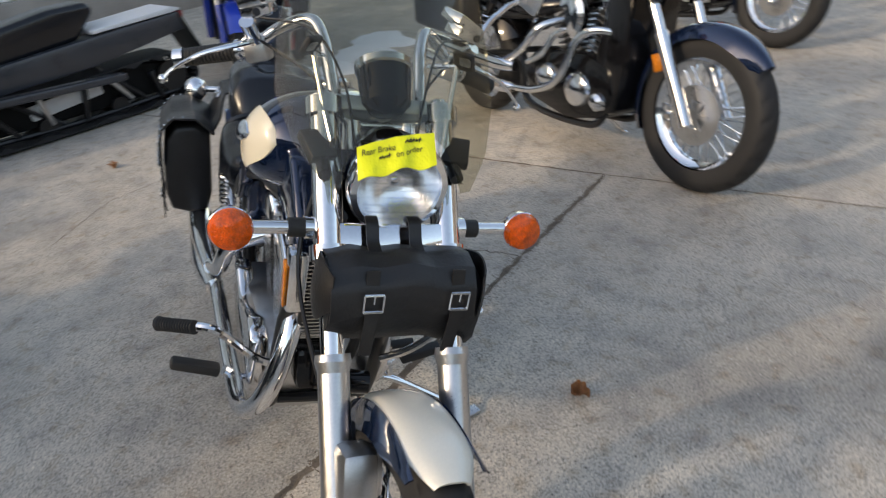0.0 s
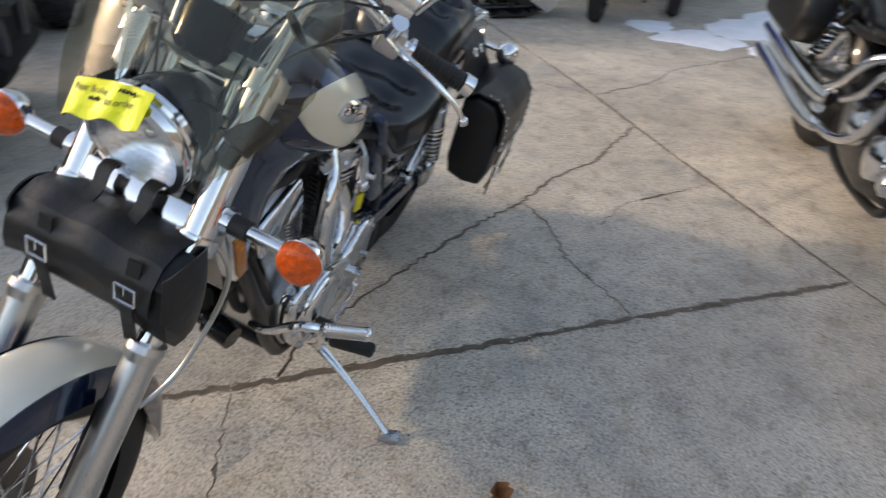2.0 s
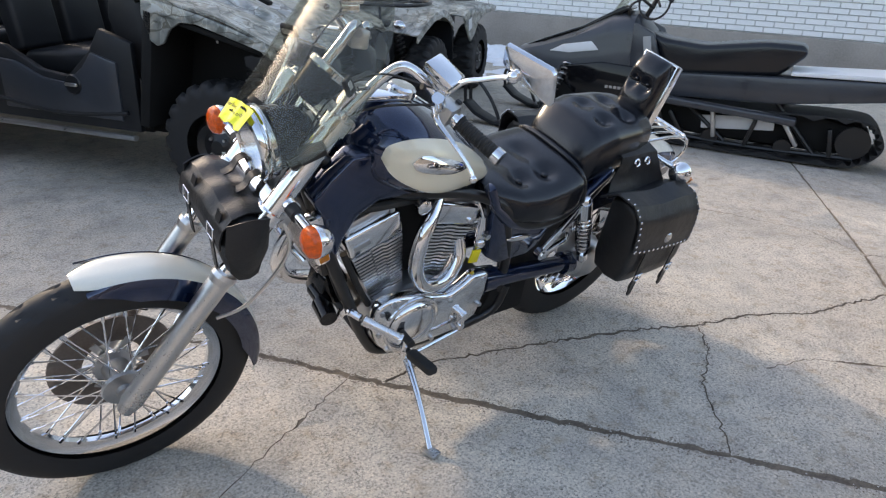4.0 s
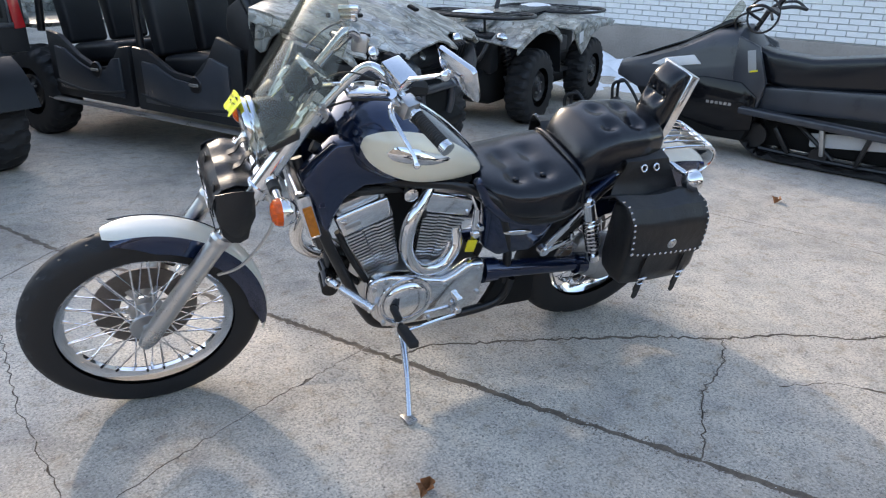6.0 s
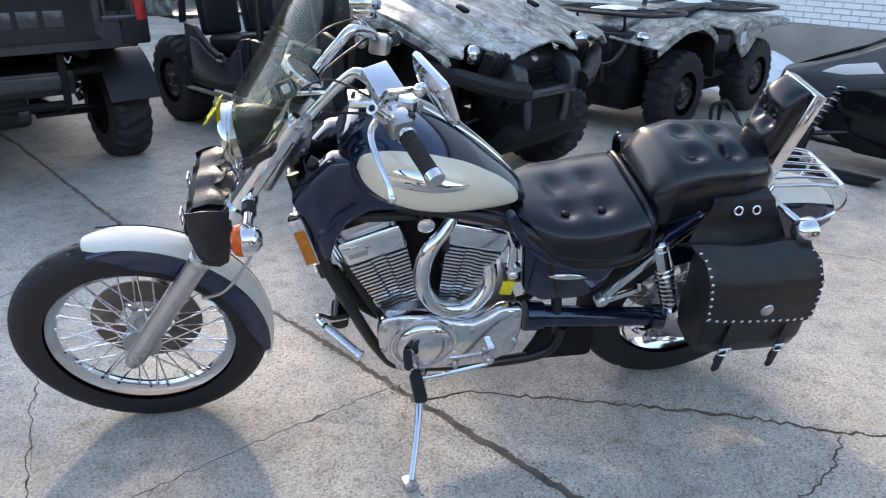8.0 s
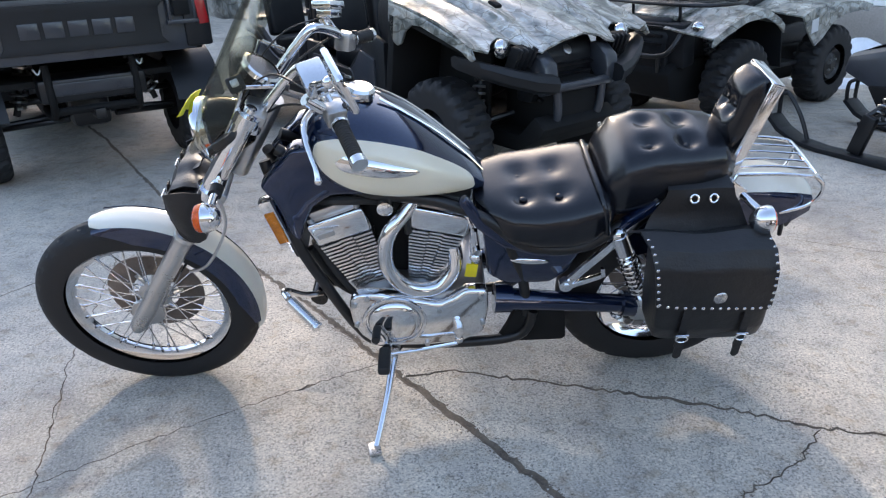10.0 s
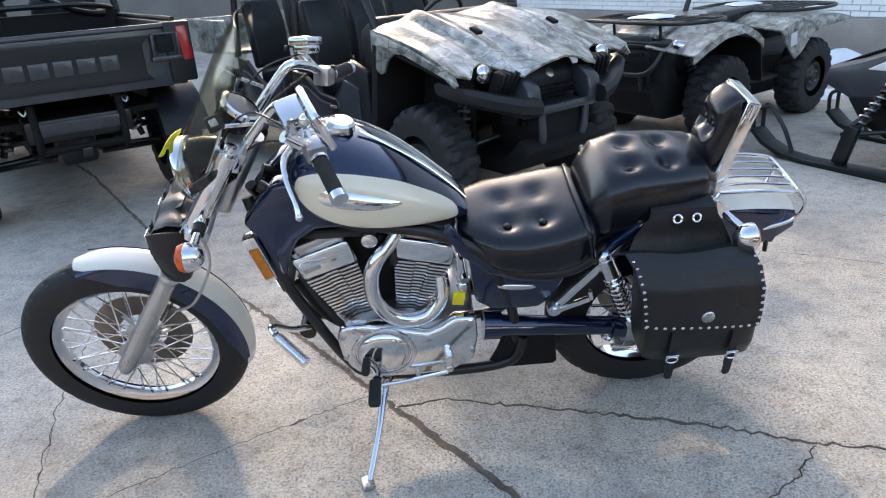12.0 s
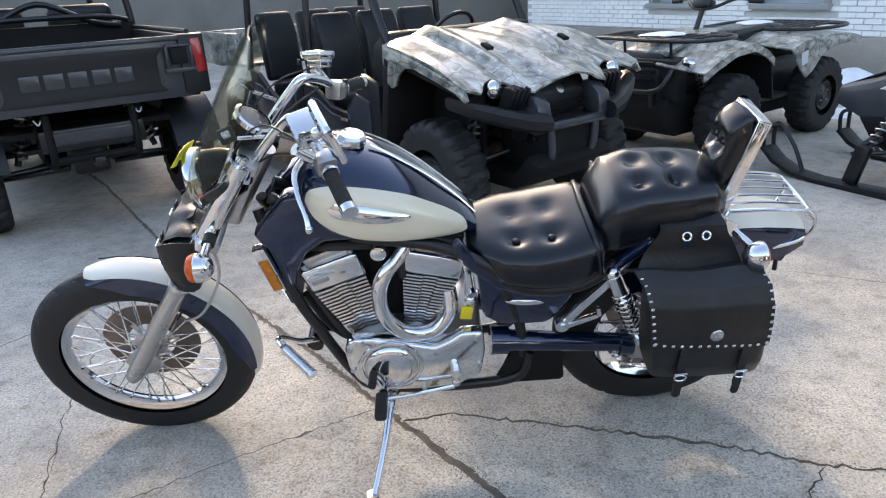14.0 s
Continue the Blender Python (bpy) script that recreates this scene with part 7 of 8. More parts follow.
    bm = shell(B(), lambda a, b: (0.30 - 0.10 * a, c - 0.13 + 0.26 * b, 0.92 + 0.16 * a - 0.05 * abs(2 * b - 1) ** 2), 6, 10, 0.006)
    part("windshield", bm, SCREEN, v, "low tinted windshield")
    seat_out = [(0.0, 0.80), (-0.12, 0.76), (-0.40, 0.74), (-0.80, 0.80), (-1.05, 0.80), (-1.08, 0.74), (-0.92, 0.58), (-0.30, 0.52), (-0.05, 0.56)]
    part("seat", prism(B(), seat_out, c - 0.15, c + 0.15, 0.035, 3), LEATHER, v, "long black seat")
    pan = [(0.82, 0.42), (0.70, 0.26), (0.40, 0.13), (-0.05, 0.13), (-0.12, 0.40), (0.40, 0.46)]
    part("belly_pan", prism(B(), pan, c - 0.24, c + 0.24, 0.02), MATTE, v, "black belly pan")
    bm = prism(B(), [(0.0, 0.52), (-1.20, 0.60), (-1.62, 0.62), (-1.64, 0.50), (-0.95, 0.40), (-0.05, 0.36)], c - 0.20, c + 0.20, 0.012)
    part("tunnel", bm, GREY_PLASTIC, v, "dark tunnel")
    bm = prism(B(), [(-1.00, 0.625), (-1.60, 0.66), (-1.66, 0.64), (-1.60, 0.625), (-1.00, 0.60)], c - 0.19, c + 0.19, 0.006)
    part("tunnel_cover", bm, WHITE, v, "white tunnel top with black flecks")
    bm = box(B(), (-1.64, c, 0.60), (0.05, 0.36, 0.05), (0, 0, 0), 0.01)
    part("tail_light", bm, REDLENS, v, "red tail light strip")
    bm = shell(B(), lambda a, b: (-1.62 - 0.14 * a, c - 0.19 + 0.38 * b, 0.62 - 0.36 * a), 8, 6, 0.01)
    part("snow_flap", bm, GRIP, v, "black snow flap")
    path = [(0.05, 0.20), (-0.10, 0.06), (-0.30, 0.02), (-1.30, 0.02), (-1.55, 0.06), (-1.66, 0.18), (-1.60, 0.31), (-1.45, 0.36), (-0.9, 0.345), (-0.3, 0.33), (-0.05, 0.32)]
    line = spline([(x, 0, z) for x, z in path + path[:1]], 8)[:-1]
    rings = []
    for i, p in enumerate(line):
        d = (line[(i + 1) % len(line)] - line[i - 1]).normalized()
        nrm = Vector((d.z, 0, -d.x))
        lug = 0.028 if i % 3 == 0 else 0.0
        rings.append([Vector((p.x, yy, p.z)) + nrm * k for yy, k in ((c - 0.19, 0.0), (c - 0.19, 0.01 + lug), (c + 0.19, 0.01 + lug), (c + 0.19, 0.0))])
    part("skid_frame", prism(B(), [(-0.10, 0.30), (-0.14, 0.10), (-1.40, 0.09), (-1.48, 0.28), (-1.20, 0.34)], c - 0.08, c + 0.08, 0.01), MATTE, v, "black skid frame inside the track")
    for k in range(5):
        part("bogie_arm", box(B(), (-0.30 - 0.26 * k, c + 0.14, 0.17 + 0.03 * (k % 2)), (0.03, 0.05, 0.20), (0, 35 - 24 * (k % 3), 0), 0.006), ALLOY if k % 2 else BLACK, v)
    part("track", loft(B(), rings + [rings[0]], False), RUBBER, v, "black lugged rubber track")
    for s in (-1, 1):
        bm = B()
        y = c + s * 0.12
        tube(bm, [(-0.15, y, 0.08), (-0.8, y, 0.06), (-1.5, y, 0.08)], 0.018, 8)
        tube(bm, [(-0.30, y, 0.36), (-0.65, y, 0.08)], 0.016, 8)
        tube(bm, [(-0.95, y, 0.40), (-1.25, y, 0.08)], 0.016, 8)
        for x, z, r in ((-1.48, 0.19, 0.11), (-1.05, 0.09, 0.06), (-0.55, 0.09, 0.06), (-0.10, 0.17, 0.09)):
            cyl(bm, (x, y - 0.015, z), (x, y + 0.015, z), r, seg=20)
        part("track_rail", bm, BLACK, v)
        # white plate that stands for snow seen through the track
        bm = box(B(), (-0.72, c + s * 0.10, 0.22), (0.50, 0.02, 0.10), (0, 6, 0), 0.01)
        part("heat_exchanger", bm, WHITE, v)
    bm = B()
    tube(bm, [(-0.16, c - 0.36, 1.03), (-0.10, c - 0.20, 1.05), (0.0, c, 1.03), (-0.10, c + 0.20, 1.05), (-0.16, c + 0.36, 1.03)], 0.013, 10)
    tube(bm, [(0.0, c, 1.03), (0.08, c, 0.86)], 0.018, 10)
    tube(bm, [(-0.03, c - 0.08, 1.03), (-0.10, c, 1.14), (-0.03, c + 0.08, 1.03)], 0.011, 8)
    for s in (-1, 1):
        tube(bm, [(-0.16, c + s * 0.36, 1.03), (-0.06, c + s * 0.40, 1.08), (0.06, c + s * 0.30, 1.04), (0.0, c + s * 0.12, 0.96)], 0.010, 8)
    part("handlebar", bm, BLACK, v, "black handlebar with wrap guards")
    part("cable", tube(B(), [(-0.02, c + 0.2, 1.05), (0.14, c + 0.22, 0.98), (0.16, c + 0.1, 0.86)], 0.008, 8), GRIP, v)
    part("cable", ring(B(), (0.0, c + 0.12, 1.0), (0.3, 1, 0.2), 0.12, 0.008, 24, 6), GRIP, v)
    return v


snowmobile(pose(3.338, 1.578, 0, 0, 0, 116.0))


# ---------------------------------------------------------------- black cruiser beside
def black_cruiser(m, name, label):
    v = thing(name, label, "motorcycle", m)
    fw = spoke_wheel(v, 0.0, 0.335, 0.335, 0.135, 0.228, 0.07, -0.06, 0.125, 48, disc_mat=STEEL, disc_label="bright steel brake disc")
    rw = spoke_wheel(v, -1.62, 0.325, 0.325, 0.165, 0.196, 0.10, 0.07, 0.13, 36, disc_mat=STEEL, disc_label="bright steel brake disc")
    d = Vector((-0.50, 0, 0.866))
    for s in (-1, 1):
        a = Vector((0.02, s * 0.125, 0.30))
        bm = cyl(B(), a, a + d * 0.40, 0.030, seg=20)
        lg = part("fork_leg", bm, CHROME, v, "chrome fork leg")
        part("fork_tube", cyl(B(), a + d * 0.38, a + d * 0.80, 0.022, seg=18), CHROME, lg)
        part("fork_cover", cyl(B(), a + d * 0.52, a + d * 0.82, 0.032, seg=18), GLOSS, lg)
        bm = B()
        cyl(bm, (-0.26, s * 0.12, 0.84), (-0.26, s * 0.26, 0.84), 0.012, seg=12)
        ball(bm, (-0.26, s * 0.28, 0.84), 0.04, (0.8, 1, 1), seg=16)
        sg = part("turn_signal", bm, CHROME, v)
        part("lens", ball(B(), (-0.235, s * 0.28, 0.84), 0.038, (0.8, 1, 1), seg=16), AMBER, sg, "amber lens")
    def fend(u, k):
        a = radians(40 + 165 * u)
        t = 2 * k - 1
        y = t * 0.080 * (1 - 0.5 * max(0.0, 0.15 - u) / 0.15)
        r = 0.356 - 0.060 * abs(t) ** 3.2
        return (r * math.cos(a), y, 0.345 + r * math.sin(a))
    f = part("front_fender", shell(B(), fend, 40, 16, 0.004), NAVY, v, "deep navy-black front fender")
    for s in (-1, 1):
        part("reflector", box(B(), (-0.20, s * 0.104, 0.52), (0.045, 0.008, 0.075), (0, -25, 0), 0.003), REFLECTOR, f, "amber reflector")
    def rfend(u, k):
        a = radians(0 + 150 * u)
        t = 2 * k - 1
        r = 0.385 - 0.08 * abs(t) ** 3
        return (-1.62 + r * math.cos(a + 0.35), t * 0.115, 0.345 + r * math.sin(a + 0.35))
    part("rear_fender", shell(B(), rfend, 36, 14, 0.004), GLOSS, v, "black rear fender")
    bm = lathe(B(), [(0.0, -0.15), (0.05, -0.14), (0.085, -0.08), (0.095, 0.0), (0.09, 0.01)], Matrix.Translation((-0.20, 0, 0.90)) @ basis((1, 0, -0.1)).to_4x4(), 32)
    hl = part("headlight", bm, CHROME, v, "chrome headlight")
    part("lens", lathe(B(), [(0.09, 0.005), (0.05, 0.02), (0.0, 0.025)], Matrix.Translation((-0.20, 0, 0.90)) @ basis((1, 0, -0.1)).to_4x4(), 28), LENS, hl)
    part("reflector", lathe(B(), [(0.088, 0.0), (0.06, -0.04), (0.0, -0.06)], Matrix.Translation((-0.20, 0, 0.90)) @ basis((1, 0, -0.1)).to_4x4(), 28), MIRROR, hl)
    # tank, seat
    rings = []
    for x, top, bot, half in ((-0.42, 0.86, 0.78, 0.05), (-0.47, 0.92, 0.75, 0.12), (-0.58, 0.94, 0.73, 0.155), (-0.72, 0.91, 0.71, 0.15), (-0.86, 0.84, 0.70, 0.12), (-0.96, 0.76, 0.69, 0.07)):
        rings.append([(x, half * math.copysign(abs(math.cos(a)) ** 0.8, math.cos(a)), (top + bot) / 2 + (top - bot) / 2 * math.sin(a)) for a in (math.tau * k / 24 for k in range(24))])
    part("fuel_tank", loft(B(), rings), GLOSS, v, "gloss black tank")
    rings = []
    for x, top, bot, half in ((-0.86, 0.72, 0.66, 0.09), (-0.95, 0.72, 0.61, 0.15), (-1.10, 0.73, 0.60, 0.175), (-1.24, 0.77, 0.60, 0.165), (-1.32, 0.82, 0.63, 0.14), (-1.55, 0.83, 0.68, 0.12), (-1.66, 0.79, 0.71, 0.08)):
        rings.append([(x, half * math.copysign(abs(math.cos(a)) ** 0.7, math.cos(a)), (top + bot) / 2 + (top - bot) / 2 * math.copysign(abs(math.sin(a)) ** 0.6, math.sin(a))) for a in (math.tau * k / 24 for k in range(24))])
    part("seat", loft(B(), rings), LEATHER, v, "black leather seat")
    # engine
    bm = prism(B(), [(-0.42, 0.46), (-0.60, 0.50), (-0.95, 0.48), (-1.08, 0.38), (-1.0, 0.22), (-0.70, 0.17), (-0.46, 0.22), (-0.38, 0.34)], -0.16, 0.16, 0.025)
    en = part("engine", bm, GLOSS, v, "black V-twin engine with chrome covers")
    for base, top in (((-0.60, 0.45), (-0.52, 0.68)), ((-0.74, 0.45), (-0.86, 0.66))):
        b, t = Vector((base[0], 0, base[1])), Vector((top[0], 0, top[1]))
        q = math.degrees(math.atan2((t - b).x, (t - b).z))
        core = part("cylinder", box(B(), b.lerp(t, 0.5), (0.11, 0.16, 0.22), (0, q, 0)), BLACK, en)
        for k in range(9):
            part("cooling_fin", box(B(), b.lerp(t, k / 9), (0.15, 0.20, 0.009), (0, q, 0)), ALLOY, en)
        part("rocker_cover", box(B(), t + (t - b).normalized() * 0.02, (0.14, 0.20, 0.06), (0, q, 0), 0.015), CHROME, en, "chrome rocker cover")
    for s in (-1, 1):
        for x, z, r in ((-0.62, 0.33, 0.085), (-0.86, 0.345, 0.075), (-0.47, 0.30, 0.045)):
            bm = lathe(B(), [(0.0, 0.045), (r * 0.5, 0.042), (r * 0.9, 0.025), (r, 0.0)], Matrix.Translation((x, s * 0.155, z)) @ pose(0, 0, 0, -90 * s, 0, 0), 28)
            part("side_cover", bm, CHROME, en, "round chrome engine cover")
    bm = lathe(B(), [(0.0, 0.05), (0.06, 0.048), (0.085, 0.03), (0.09, 0.0)], Matrix.Translation((-0.66, -0.16, 0.66)) @ pose(0, 0, 0, 90, 0, 0), 28)
    bmesh.ops.scale(bm, vec=(0.75, 1, 1.15), space=Matrix.Translation((0.66, 0.16, -0.66)), verts=bm.verts)
    part("air_cleaner", bm, CHROME, en, "chrome air cleaner cover")
    bm = B()
    tube(bm, [(-0.44, -0.12, 0.61), (-0.52, -0.18, 0.615), (-0.61, -0.205, 0.56), (-0.66, -0.215, 0.44), (-0.74, -0.22, 0.34), (-0.90, -0.22, 0.28), (-1.10, -0.22, 0.26)], 0.019, 14)
    part("exhaust_header", bm, CHROME, v, "chrome exhaust header")
    bm = B()
    tube(bm, [(-0.84, -0.10, 0.62), (-0.90, -0.20, 0.58), (-1.00, -0.23, 0.46), (-1.15, -0.235, 0.38)], 0.019, 14)
    part("exhaust_header", bm, CHROME, v, "chrome exhaust header")
    bm = B()
    tube(bm, [(-0.70, -0.17, 0.60), (-0.78, -0.20, 0.56), (-0.84, -0.215, 0.47), (-0.95, -0.22, 0.41)], 0.015, 12)
    ex = part("exhaust_header", bm, CHROME, v, "chrome exhaust header")
    for z in (0.26, 0.37):
        bm = tube(B(), [(-1.05, -0.225, z), (-1.25, -0.24, z), (-2.02, -0.245, z + 0.03)], [0.026, 0.042, 0.040], 18)
        cyl(bm, (-2.02, -0.245, z + 0.03), (-2.03, -0.245, z + 0.03), 0.030, seg=16)
        part("muffler", bm, CHROME, ex, "long chrome muffler")
    bm = B()
    for s in (-1, 1):
        tube(bm, [(-0.36, s * 0.05, 0.86), (-0.40, s * 0.11, 0.55), (-0.46, s * 0.12, 0.24), (-0.62, s * 0.12, 0.16), (-1.05, s * 0.12, 0.18), (-1.15, s * 0.13, 0.40), (-1.62, s * 0.13, 0.33)], 0.018, 10)
        tube(bm, [(-0.36, s * 0.04, 0.88), (-0.70, s * 0.06, 0.72), (-1.20, s * 0.13, 0.60), (-1.75, s * 0.13, 0.62)], 0.018, 10)
    part("frame", bm, BLACK, v)
    bm = prism(B(), [(-0.34, 0.80), (-0.50, 0.76), (-0.54, 0.50), (-0.46, 0.24), (-0.38, 0.26), (-0.34, 0.50)], -0.15, 0.15, 0.02)
    part("radiator_shroud", bm, GLOSS, v, "black radiator shroud")
    bm = box(B(), (-0.42, 0.0, 0.58), (0.10, 0.30, 0.10), (0, -12, 0), 0.03)
    part("neck_cover", bm, GLOSS, v)
    for s in (-1, 1):
        a, b = Vector((-1.35, s * 0.17, 0.66)), Vector((-1.58, s * 0.17, 0.40))
        coil_shock(v, a, b, 0.028, CHROME)
        bm = prism(B(), [(-1.42, 0.72), (-1.92, 0.74), (-1.98, 0.66), (-1.95, 0.48), (-1.48, 0.46), (-1.40, 0.56)], s * 0.20, s * 0.34, 0.03, 3)
        part("saddlebag", bm, BAG, v, "black leather saddlebag")
    bm = tube(B(), [(-0.60, -0.40, 1.02), (-0.50, -0.28, 1.08), (-0.36, -0.12, 1.04), (-0.34, 0, 1.03), (-0.36, 0.12, 1.04), (-0.50, 0.28, 1.08), (-0.60, 0.40, 1.02)], 0.0125, 12)
    hb = part("handlebar", bm, CHROME, v)
    for s in (-1, 1):
        part("grip", cyl(B(), (-0.545, s * 0.33, 1.055), (-0.61, s * 0.41, 1.015), 0.018, seg=14), GRIP, hb)
    bm = tube(B(), [(-0.75, 0.12, 0.18), (-0.72, 0.24, 0.06), (-0.71, 0.29, 0.035)], 0.011, 10)
    part("side_stand", bm, CHROME, v)
    return v


black_cruiser(pose(0.817, -1.832, 0, -8, 0, 190.4), "cruiser_motorcycle", "gloss black cruiser motorcycle with chrome twin exhausts")
black_cruiser(pose(2.34, -3.63, 0, -8, 0, 193.9), "cruiser_motorcycle", "black cruiser motorcycle parked farther along the row")


# ---------------------------------------------------------------- sport bikes
def sport_bike(m, paint, rim_mat, label):
    v = thing("sport_bike", label, "motorcycle", m)
    for x in (0.0, -1.40):
        bm = B()
        lathe(bm, [(0.0, -0.05), (0.05, -0.05), (0.06, 0.0), (0.05, 0.05), (0.0, 0.05)], AXLE_Y, 20)
        for k in range(5):
            a = math.tau * k / 5
            box(bm, (0.13 * math.cos(a), 0, 0.13 * math.sin(a)), (0.20, 0.03, 0.035), (0, -math.degrees(a), 0), 0.006)
        wh = part("wheel", bm, BLACK, v)
        wh.location = (x, 0, 0.30)
        part("rim", lathe(B(), [(0.215, -0.05), (0.222, -0.045), (0.205, -0.02), (0.205, 0.02), (0.222, 0.045), (0.215, 0.05), (0.195, 0.03), (0.195, -0.03), (0.215, -0.05)], AXLE_Y, 40), rim_mat, wh)
        part("tyre", tyre_mesh(0.30, 0.214, 0.12 if x == 0 else 0.18, 20, 100), RUBBER, wh, "black sport tyre")
        part("brake_disc", lathe(B(), [(0.09, 0), (0.15, 0), (0.15, 0.005), (0.09, 0.005), (0.09, 0)], pose(0, 0.06, 0) @ AXLE_Y, 32), STEEL, wh)
    d = Vector((-0.40, 0, 0.916))
    for s in (-1, 1):
        a = Vector((0.0, s * 0.095, 0.30))
        lg = part("fork_leg", cyl(B(), a, a + d * 0.30, 0.028, 0.026, 16), paint, v, "painted fork leg")
        part("fork_tube", cyl(B(), a + d * 0.28, a + d * 0.62, 0.022, seg=16), STEEL, lg)
        side = [(0.16, 0.86), (0.06, 0.98), (-0.20, 0.92), (-0.45, 0.80), (-0.75, 0.55), (-0.80, 0.35), (-0.45, 0.28), (-0.32, 0.45), (-0.20, 0.66), (0.05, 0.74)]
        part("side_fairing", prism(B(), side, s * 0.14, s * 0.20, 0.02, 3), paint, v, "angular painted side fairing")
        hl = part("headlight", ball(B(), (0.10, s * 0.09, 0.82), 0.06, (0.6, 1.2, 0.5), (0, 20, 0), 14), LENS, v)
    part("front_fender", shell(B(), lambda u, k: (0.325 * math.cos(radians(25 + 130 * u)), (2 * k - 1) * 0.068, 0.30 + (0.325 - 0.03 * abs(2 * k - 1) ** 3) * math.sin(radians(25 + 130 * u))), 20, 8, 0.004), paint, v, "painted front fender")
    part("nose_fairing", prism(B(), [(0.22, 0.80), (0.12, 0.98), (-0.10, 1.08), (-0.22, 1.0), (-0.15, 0.80), (0.10, 0.72)], -0.15, 0.15, 0.04, 3), paint, v, "painted nose fairing")
    part("screen", shell(B(), lambda a, b: (0.10 - 0.28 * a, -0.13 + 0.26 * b, 0.98 + 0.16 * a - 0.06 * (2 * b - 1) ** 2), 6, 8, 0.004), SCREEN, v, "small tinted screen")
    part("tank", prism(B(), [(-0.30, 0.82), (-0.36, 0.98), (-0.55, 1.0), (-0.80, 0.82), (-0.78, 0.72)], -0.13, 0.13, 0.04, 3), paint, v)
    part("engine", prism(B(), [(-0.35, 0.65), (-0.95, 0.62), (-1.0, 0.30), (-0.50, 0.25)], -0.15, 0.15, 0.03), BLACK, v, "black engine block")
    part("seat_tail", prism(B(), [(-0.78, 0.80), (-1.05, 0.84), (-1.60, 1.0), (-1.66, 0.95), (-1.20, 0.72), (-0.85, 0.68)], -0.11, 0.11, 0.03, 3), GLOSS, v, "black seat and tail")
    part("swingarm", box(B(), (-1.15, 0, 0.32), (0.60, 0.26, 0.07), (0, 3, 0), 0.02), BLACK, v)
    bm = tube(B(), [(-0.30, -0.33, 0.92), (-0.20, -0.12, 0.94), (-0.20, 0.12, 0.94), (-0.30, 0.33, 0.92)], 0.014, 10)
    part("handlebar", bm, BLACK, v)
    bm = tube(B(), [(-0.80, 0.12, 0.25), (-0.78, 0.28, 0.02)], 0.011, 8)
    part("side_stand", bm, BLACK, v)
    return v


sport_bike(pose(4.190, -0.200, 0, -6, 0, 180), BLUE, BLACK, "blue sport bike with angular fairings")
sport_bike(pose(4.650, -0.720, 0, -6, 0, 180), GLOSS, REDRIM, "black sport bike with red wheel rims")


# ---------------------------------------------------------------- snow, leaves
def snow_patch(cx, cy, sx, sy, seed, n=26, high=1.0):
    rnd = random.Random(seed)
    rings = []
    for k, h in ((1.0, 0.0), (0.9, 0.006), (0.6, 0.012), (0.2, 0.016)):
        rings.append([])
        for i in range(n):
            a = math.tau * i / n
            f = 0.72 + 0.38 * noise.noise(Vector((seed + 1.7 * math.cos(a), 1.7 * math.sin(a), k)))
            rings[-1].append((cx + sx * k * f * math.cos(a), cy + sy * k * f * math.sin(a), h * high + 0.0005))
    return loft(B(), rings)


for x, z, sx, sy, seed in ((-0.98, 0.896, 0.25, 0.15, 2.2), (0.20, 0.897, 0.20, 0.22, 5.1)):
    cap = part("snow_cap", snow_patch(0, 0, sx, sy, seed, 30, 1.4), SNOW)
    cap.matrix_world = QUAD @ pose(x, -0.46, z, 0, 0, 0)
    tagged(cap, "thin cap of snow lying on the quad bike", "snow", "snow on the quad")

bm = B()
rnd = random.Random(9)
snow = None
parts = []
for cx, cy, sx, sy in ((4.03, -0.95, 0.32, 0.40), (4.43, -1.25, 0.45, 0.32), (4.25, -0.60, 0.24, 0.2), (4.8, -1.5, 0.55, 0.33), (3.88, -1.36, 0.16, 0.11)):
    src = snow_patch(cx, cy, sx, sy, rnd.random() * 9)
    me = bpy.data.meshes.new("tmp")
    src.to_mesh(me)
    src.free()
    bm.from_mesh(me)
    bpy.data.meshes.remove(me)
for cx, cy, high in ((4.03, 4.46, 1), (4.55, 4.15, 1), (5.0, 4.75, 3), (4.41, 3.40, 1), (5.0, 5.65, 14), (4.7, 5.2, 6), (5.15, 5.2, 9)):
    src = snow_patch(cx, cy, 0.45, 0.40, rnd.random() * 9, 26, high)
    me = bpy.data.meshes.new("tmp")
    src.to_mesh(me)
    src.free()
    bm.from_mesh(me)
    bpy.data.meshes.remove(me)
tagged(part("snow", bm, SNOW), "thin patches of old packed snow on the concrete", "snow", kind="stuff")


def leaf(x, y, size, turn, curl):
    def fn(u, k):
        w = 0.42 * math.sin(math.pi * min(1, max(0.02, u))) ** 0.7 * (1 + 0.25 * math.sin(u * 19))
        t = 2 * k - 1
        return (size * (u - 0.5), size * w * t, size * (0.10 + curl * abs(t) ** 1.5 + 0.25 * curl * math.sin(5 * u + 2 * t)))
    ob = tagged(part("leaf", shell(B(), fn, 14, 8, 0.0008), LEAF), "curled dry brown leaf lying on the concrete", "leaf", "fallen leaves")
    ob.matrix_world = pose(x, y, 0.001, 0, 0, turn)
    return ob


leaf(-0.13, -0.745, 0.055, 40, 0.5)
leaf(0.488, 1.003, 0.075, 120, 0.25)
leaf(2.806, 0.695, 0.06, 200, 0.4)


# ---------------------------------------------------------------- building behind
WALL_D = 7.60
WN = Vector((0.875, 0.484, 0)).normalized()
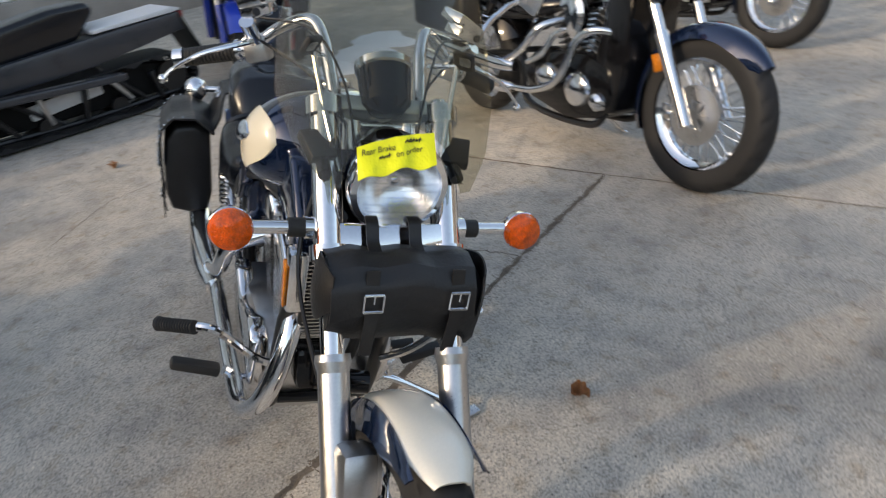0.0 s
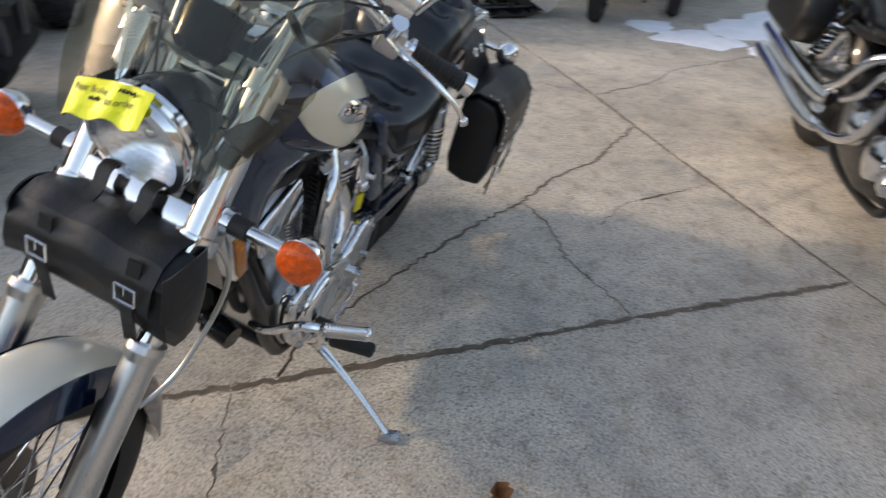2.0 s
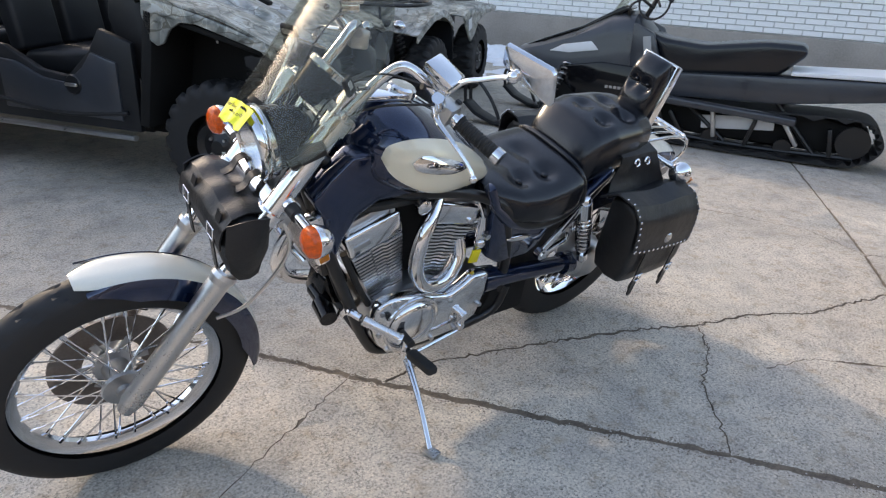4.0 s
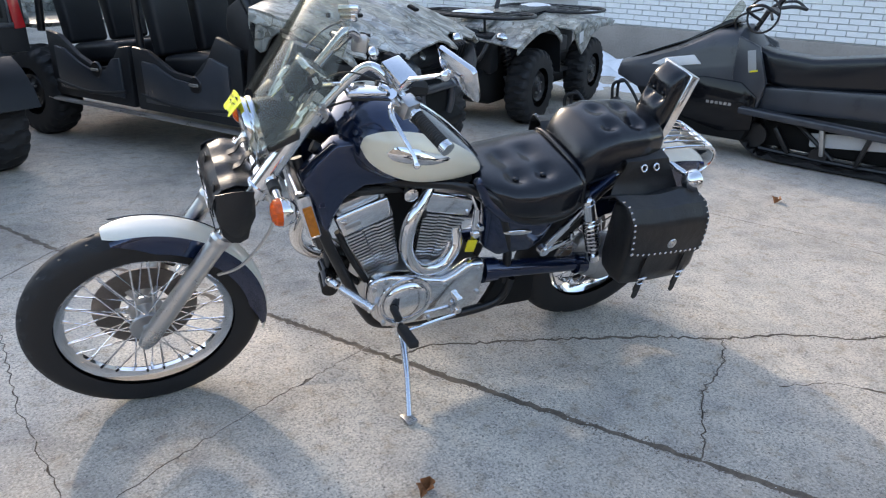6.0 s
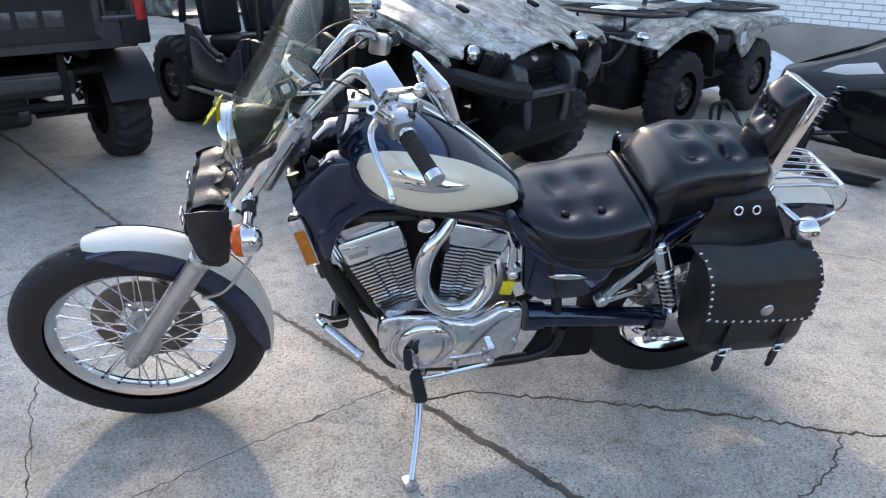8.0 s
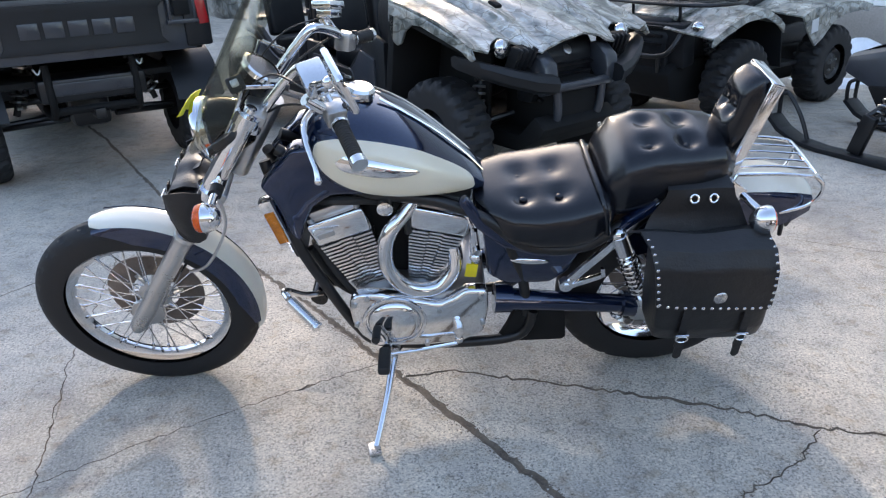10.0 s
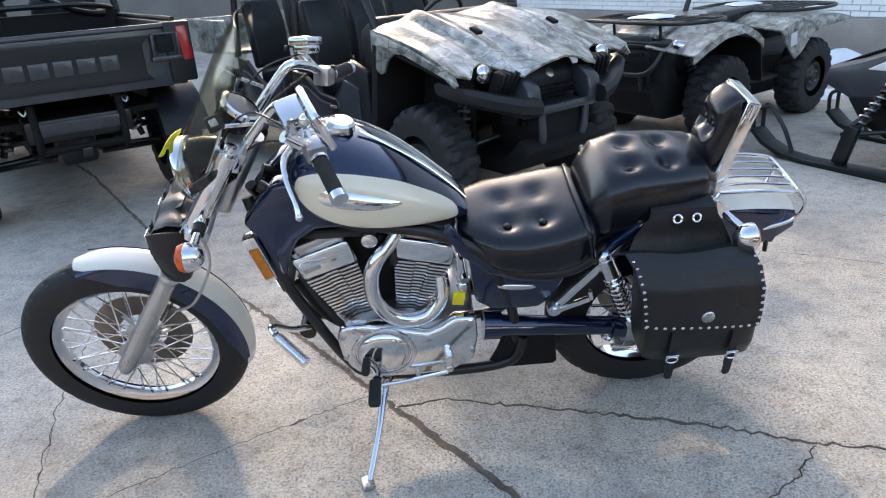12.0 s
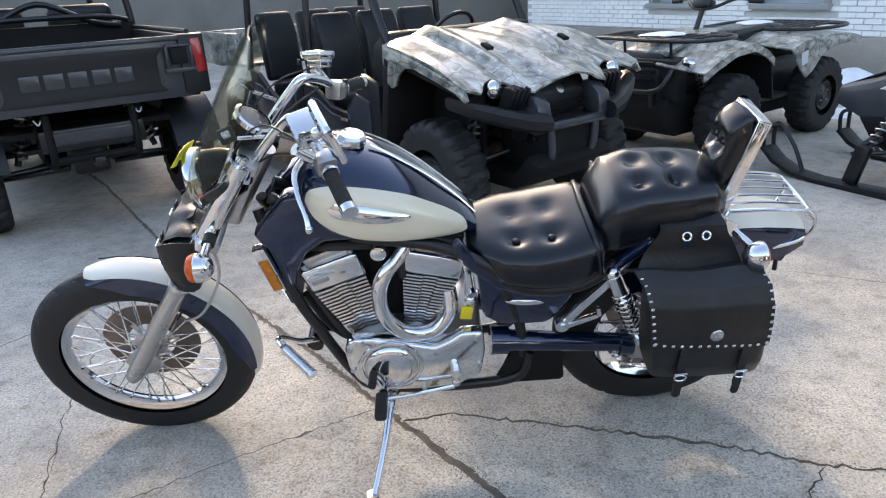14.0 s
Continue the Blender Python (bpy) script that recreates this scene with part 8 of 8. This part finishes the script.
WALL = Matrix.Translation(WN * WALL_D) @ Matrix((( -WN.y, WN.x, 0, 0), (WN.x, WN.y, 0, 0), (0, 0, 1, 0), (0, 0, 0, 1)))
# in the wall's frame x runs along it, y goes into the building, z up
building = thing("building", "single-storey shop building with white painted brick on a grey foundation", "building", WALL, kind="structure")
W0, W1, TOP, FOOT = -9.0, 9.0, 6.2, 0.50
WINDOWS = ((3.22, 4.18, 0.84, 2.05), (5.00, 5.96, 0.84, 2.05))
bm = B()
edges = [W0] + [x for win in WINDOWS for x in win[:2]] + [W1]
for x0, x1 in zip(edges[::2], edges[1::2]):
    box(bm, ((x0 + x1) / 2, 0.15, (FOOT + TOP) / 2), (x1 - x0, 0.24, TOP - FOOT))
for x0, x1, z0, z1 in WINDOWS:
    box(bm, ((x0 + x1) / 2, 0.15, (FOOT + z0) / 2), (x1 - x0, 0.24, z0 - FOOT))
    box(bm, ((x0 + x1) / 2, 0.15, (z1 + TOP) / 2), (x1 - x0, 0.24, TOP - z1))
wall = part("wall", bm, MORTAR, building, "mortar bed of the brick wall")
bm = box(B(), (0, 0.14, FOOT / 2 - 0.05), (W1 - W0, 0.32, FOOT + 0.1), (0, 0, 0), 0.02)
part("foundation", bm, FOOTING, building, "grey rendered foundation")
bm = box(B(), (0, 3.0, TOP + 0.1), (W1 - W0 + 0.6, 6.8, 0.2))
part("roof", bm, FOOTING, building)
bm = B()
box(bm, (0, 6.0, TOP / 2), (W1 - W0, 0.2, TOP))
for x in (W0, W1):
    box(bm, (x, 3.1, TOP / 2), (0.2, 5.9, TOP))
part("outer_wall", bm, MORTAR, building)
for x0, x1, z0, z1 in WINDOWS:
    wx, wz = (x0 + x1) / 2, (z0 + z1) / 2
    win = part("window", box(B(), (wx, 0.17, wz), (x1 - x0 - 0.02, 0.02, z1 - z0 - 0.02)), PANE, building, "window with pale blinds behind the glass")
    for x in (x0, x1):
        part("window_frame", box(B(), (x, 0.06, wz), (0.08, 0.14, z1 - z0 + 0.09), (0, 0, 0), 0.008), TRIM, win)
    part("window_frame", box(B(), (wx, 0.06, z1), (x1 - x0 - 0.08, 0.14, 0.09), (0, 0, 0), 0.008), TRIM, win)
    part("sill", box(B(), (wx, 0.03, z0 - 0.005), (x1 - x0 + 0.12, 0.20, 0.07), (0, 0, 0), 0.01), TRIM, win)

# plain unseen walls close the yard; the back one is raised to cast shade
CLAD = material("weathered_cladding", (0.16, 0.15, 0.14), 0.8, 0.0, 0.25, 1.5, 30, 0.3)
for name, c, size in (("wall_back", (-4.0, 14.0, 2.8), (26.0, 0.2, 5.6)), ("wall_front", (0.0, -11.0, 2.0), (30.0, 0.3, 4.0)), ("wall_side", (-13.0, 1.0, 1.5), (0.3, 24.0, 3.0))):
    tagged(part(name, box(B(), c, size), CLAD), "plain unseen grey wall added to close the yard", "wall", kind="structure")

# bricks: the courses nearest to the yard are single pieces, the rest are joined
BL, BH, JT = 0.20, 0.056, 0.010
brick_mesh = None
far = B()
count = 0
rnd = random.Random(3)
rows = int((3.2 - FOOT) / (BH + JT))
for r in range(rows):
    z = FOOT + 0.012 + (r + 0.5) * (BH + JT)
    for k in range(int((W1 - W0) / (BL + JT))):
        x = W0 + (k + 0.5 + 0.5 * (r % 2)) * (BL + JT)
        if x > W1 - BL / 2:
            continue
        if any(w[0] - BL / 2 - 0.02 < x < w[1] + BL / 2 + 0.02 and w[2] - 0.10 < z < w[3] + 0.10 for w in WINDOWS):
            continue
        near = r < 8 and -3.0 < x < 5.4
        if near and count < 290:
            if brick_mesh is None:
                ob = part("brick", box(B(), (0, 0, 0), (BL, 0.03, BH), (0, 0, 0), 0.004, 1), BRICK, wall)
                brick_mesh = ob.data
            else:
                ob = new("brick", brick_mesh)
                ob.parent = wall
            ob.location = (x, 0.022 + rnd.uniform(-0.002, 0.002), z)
            count += 1
        else:
            box(far, (x, 0.022 + rnd.uniform(-0.002, 0.002), z), (BL, 0.03, BH))
tagged(part("bricks", far, BRICK, wall), kind="stuff")
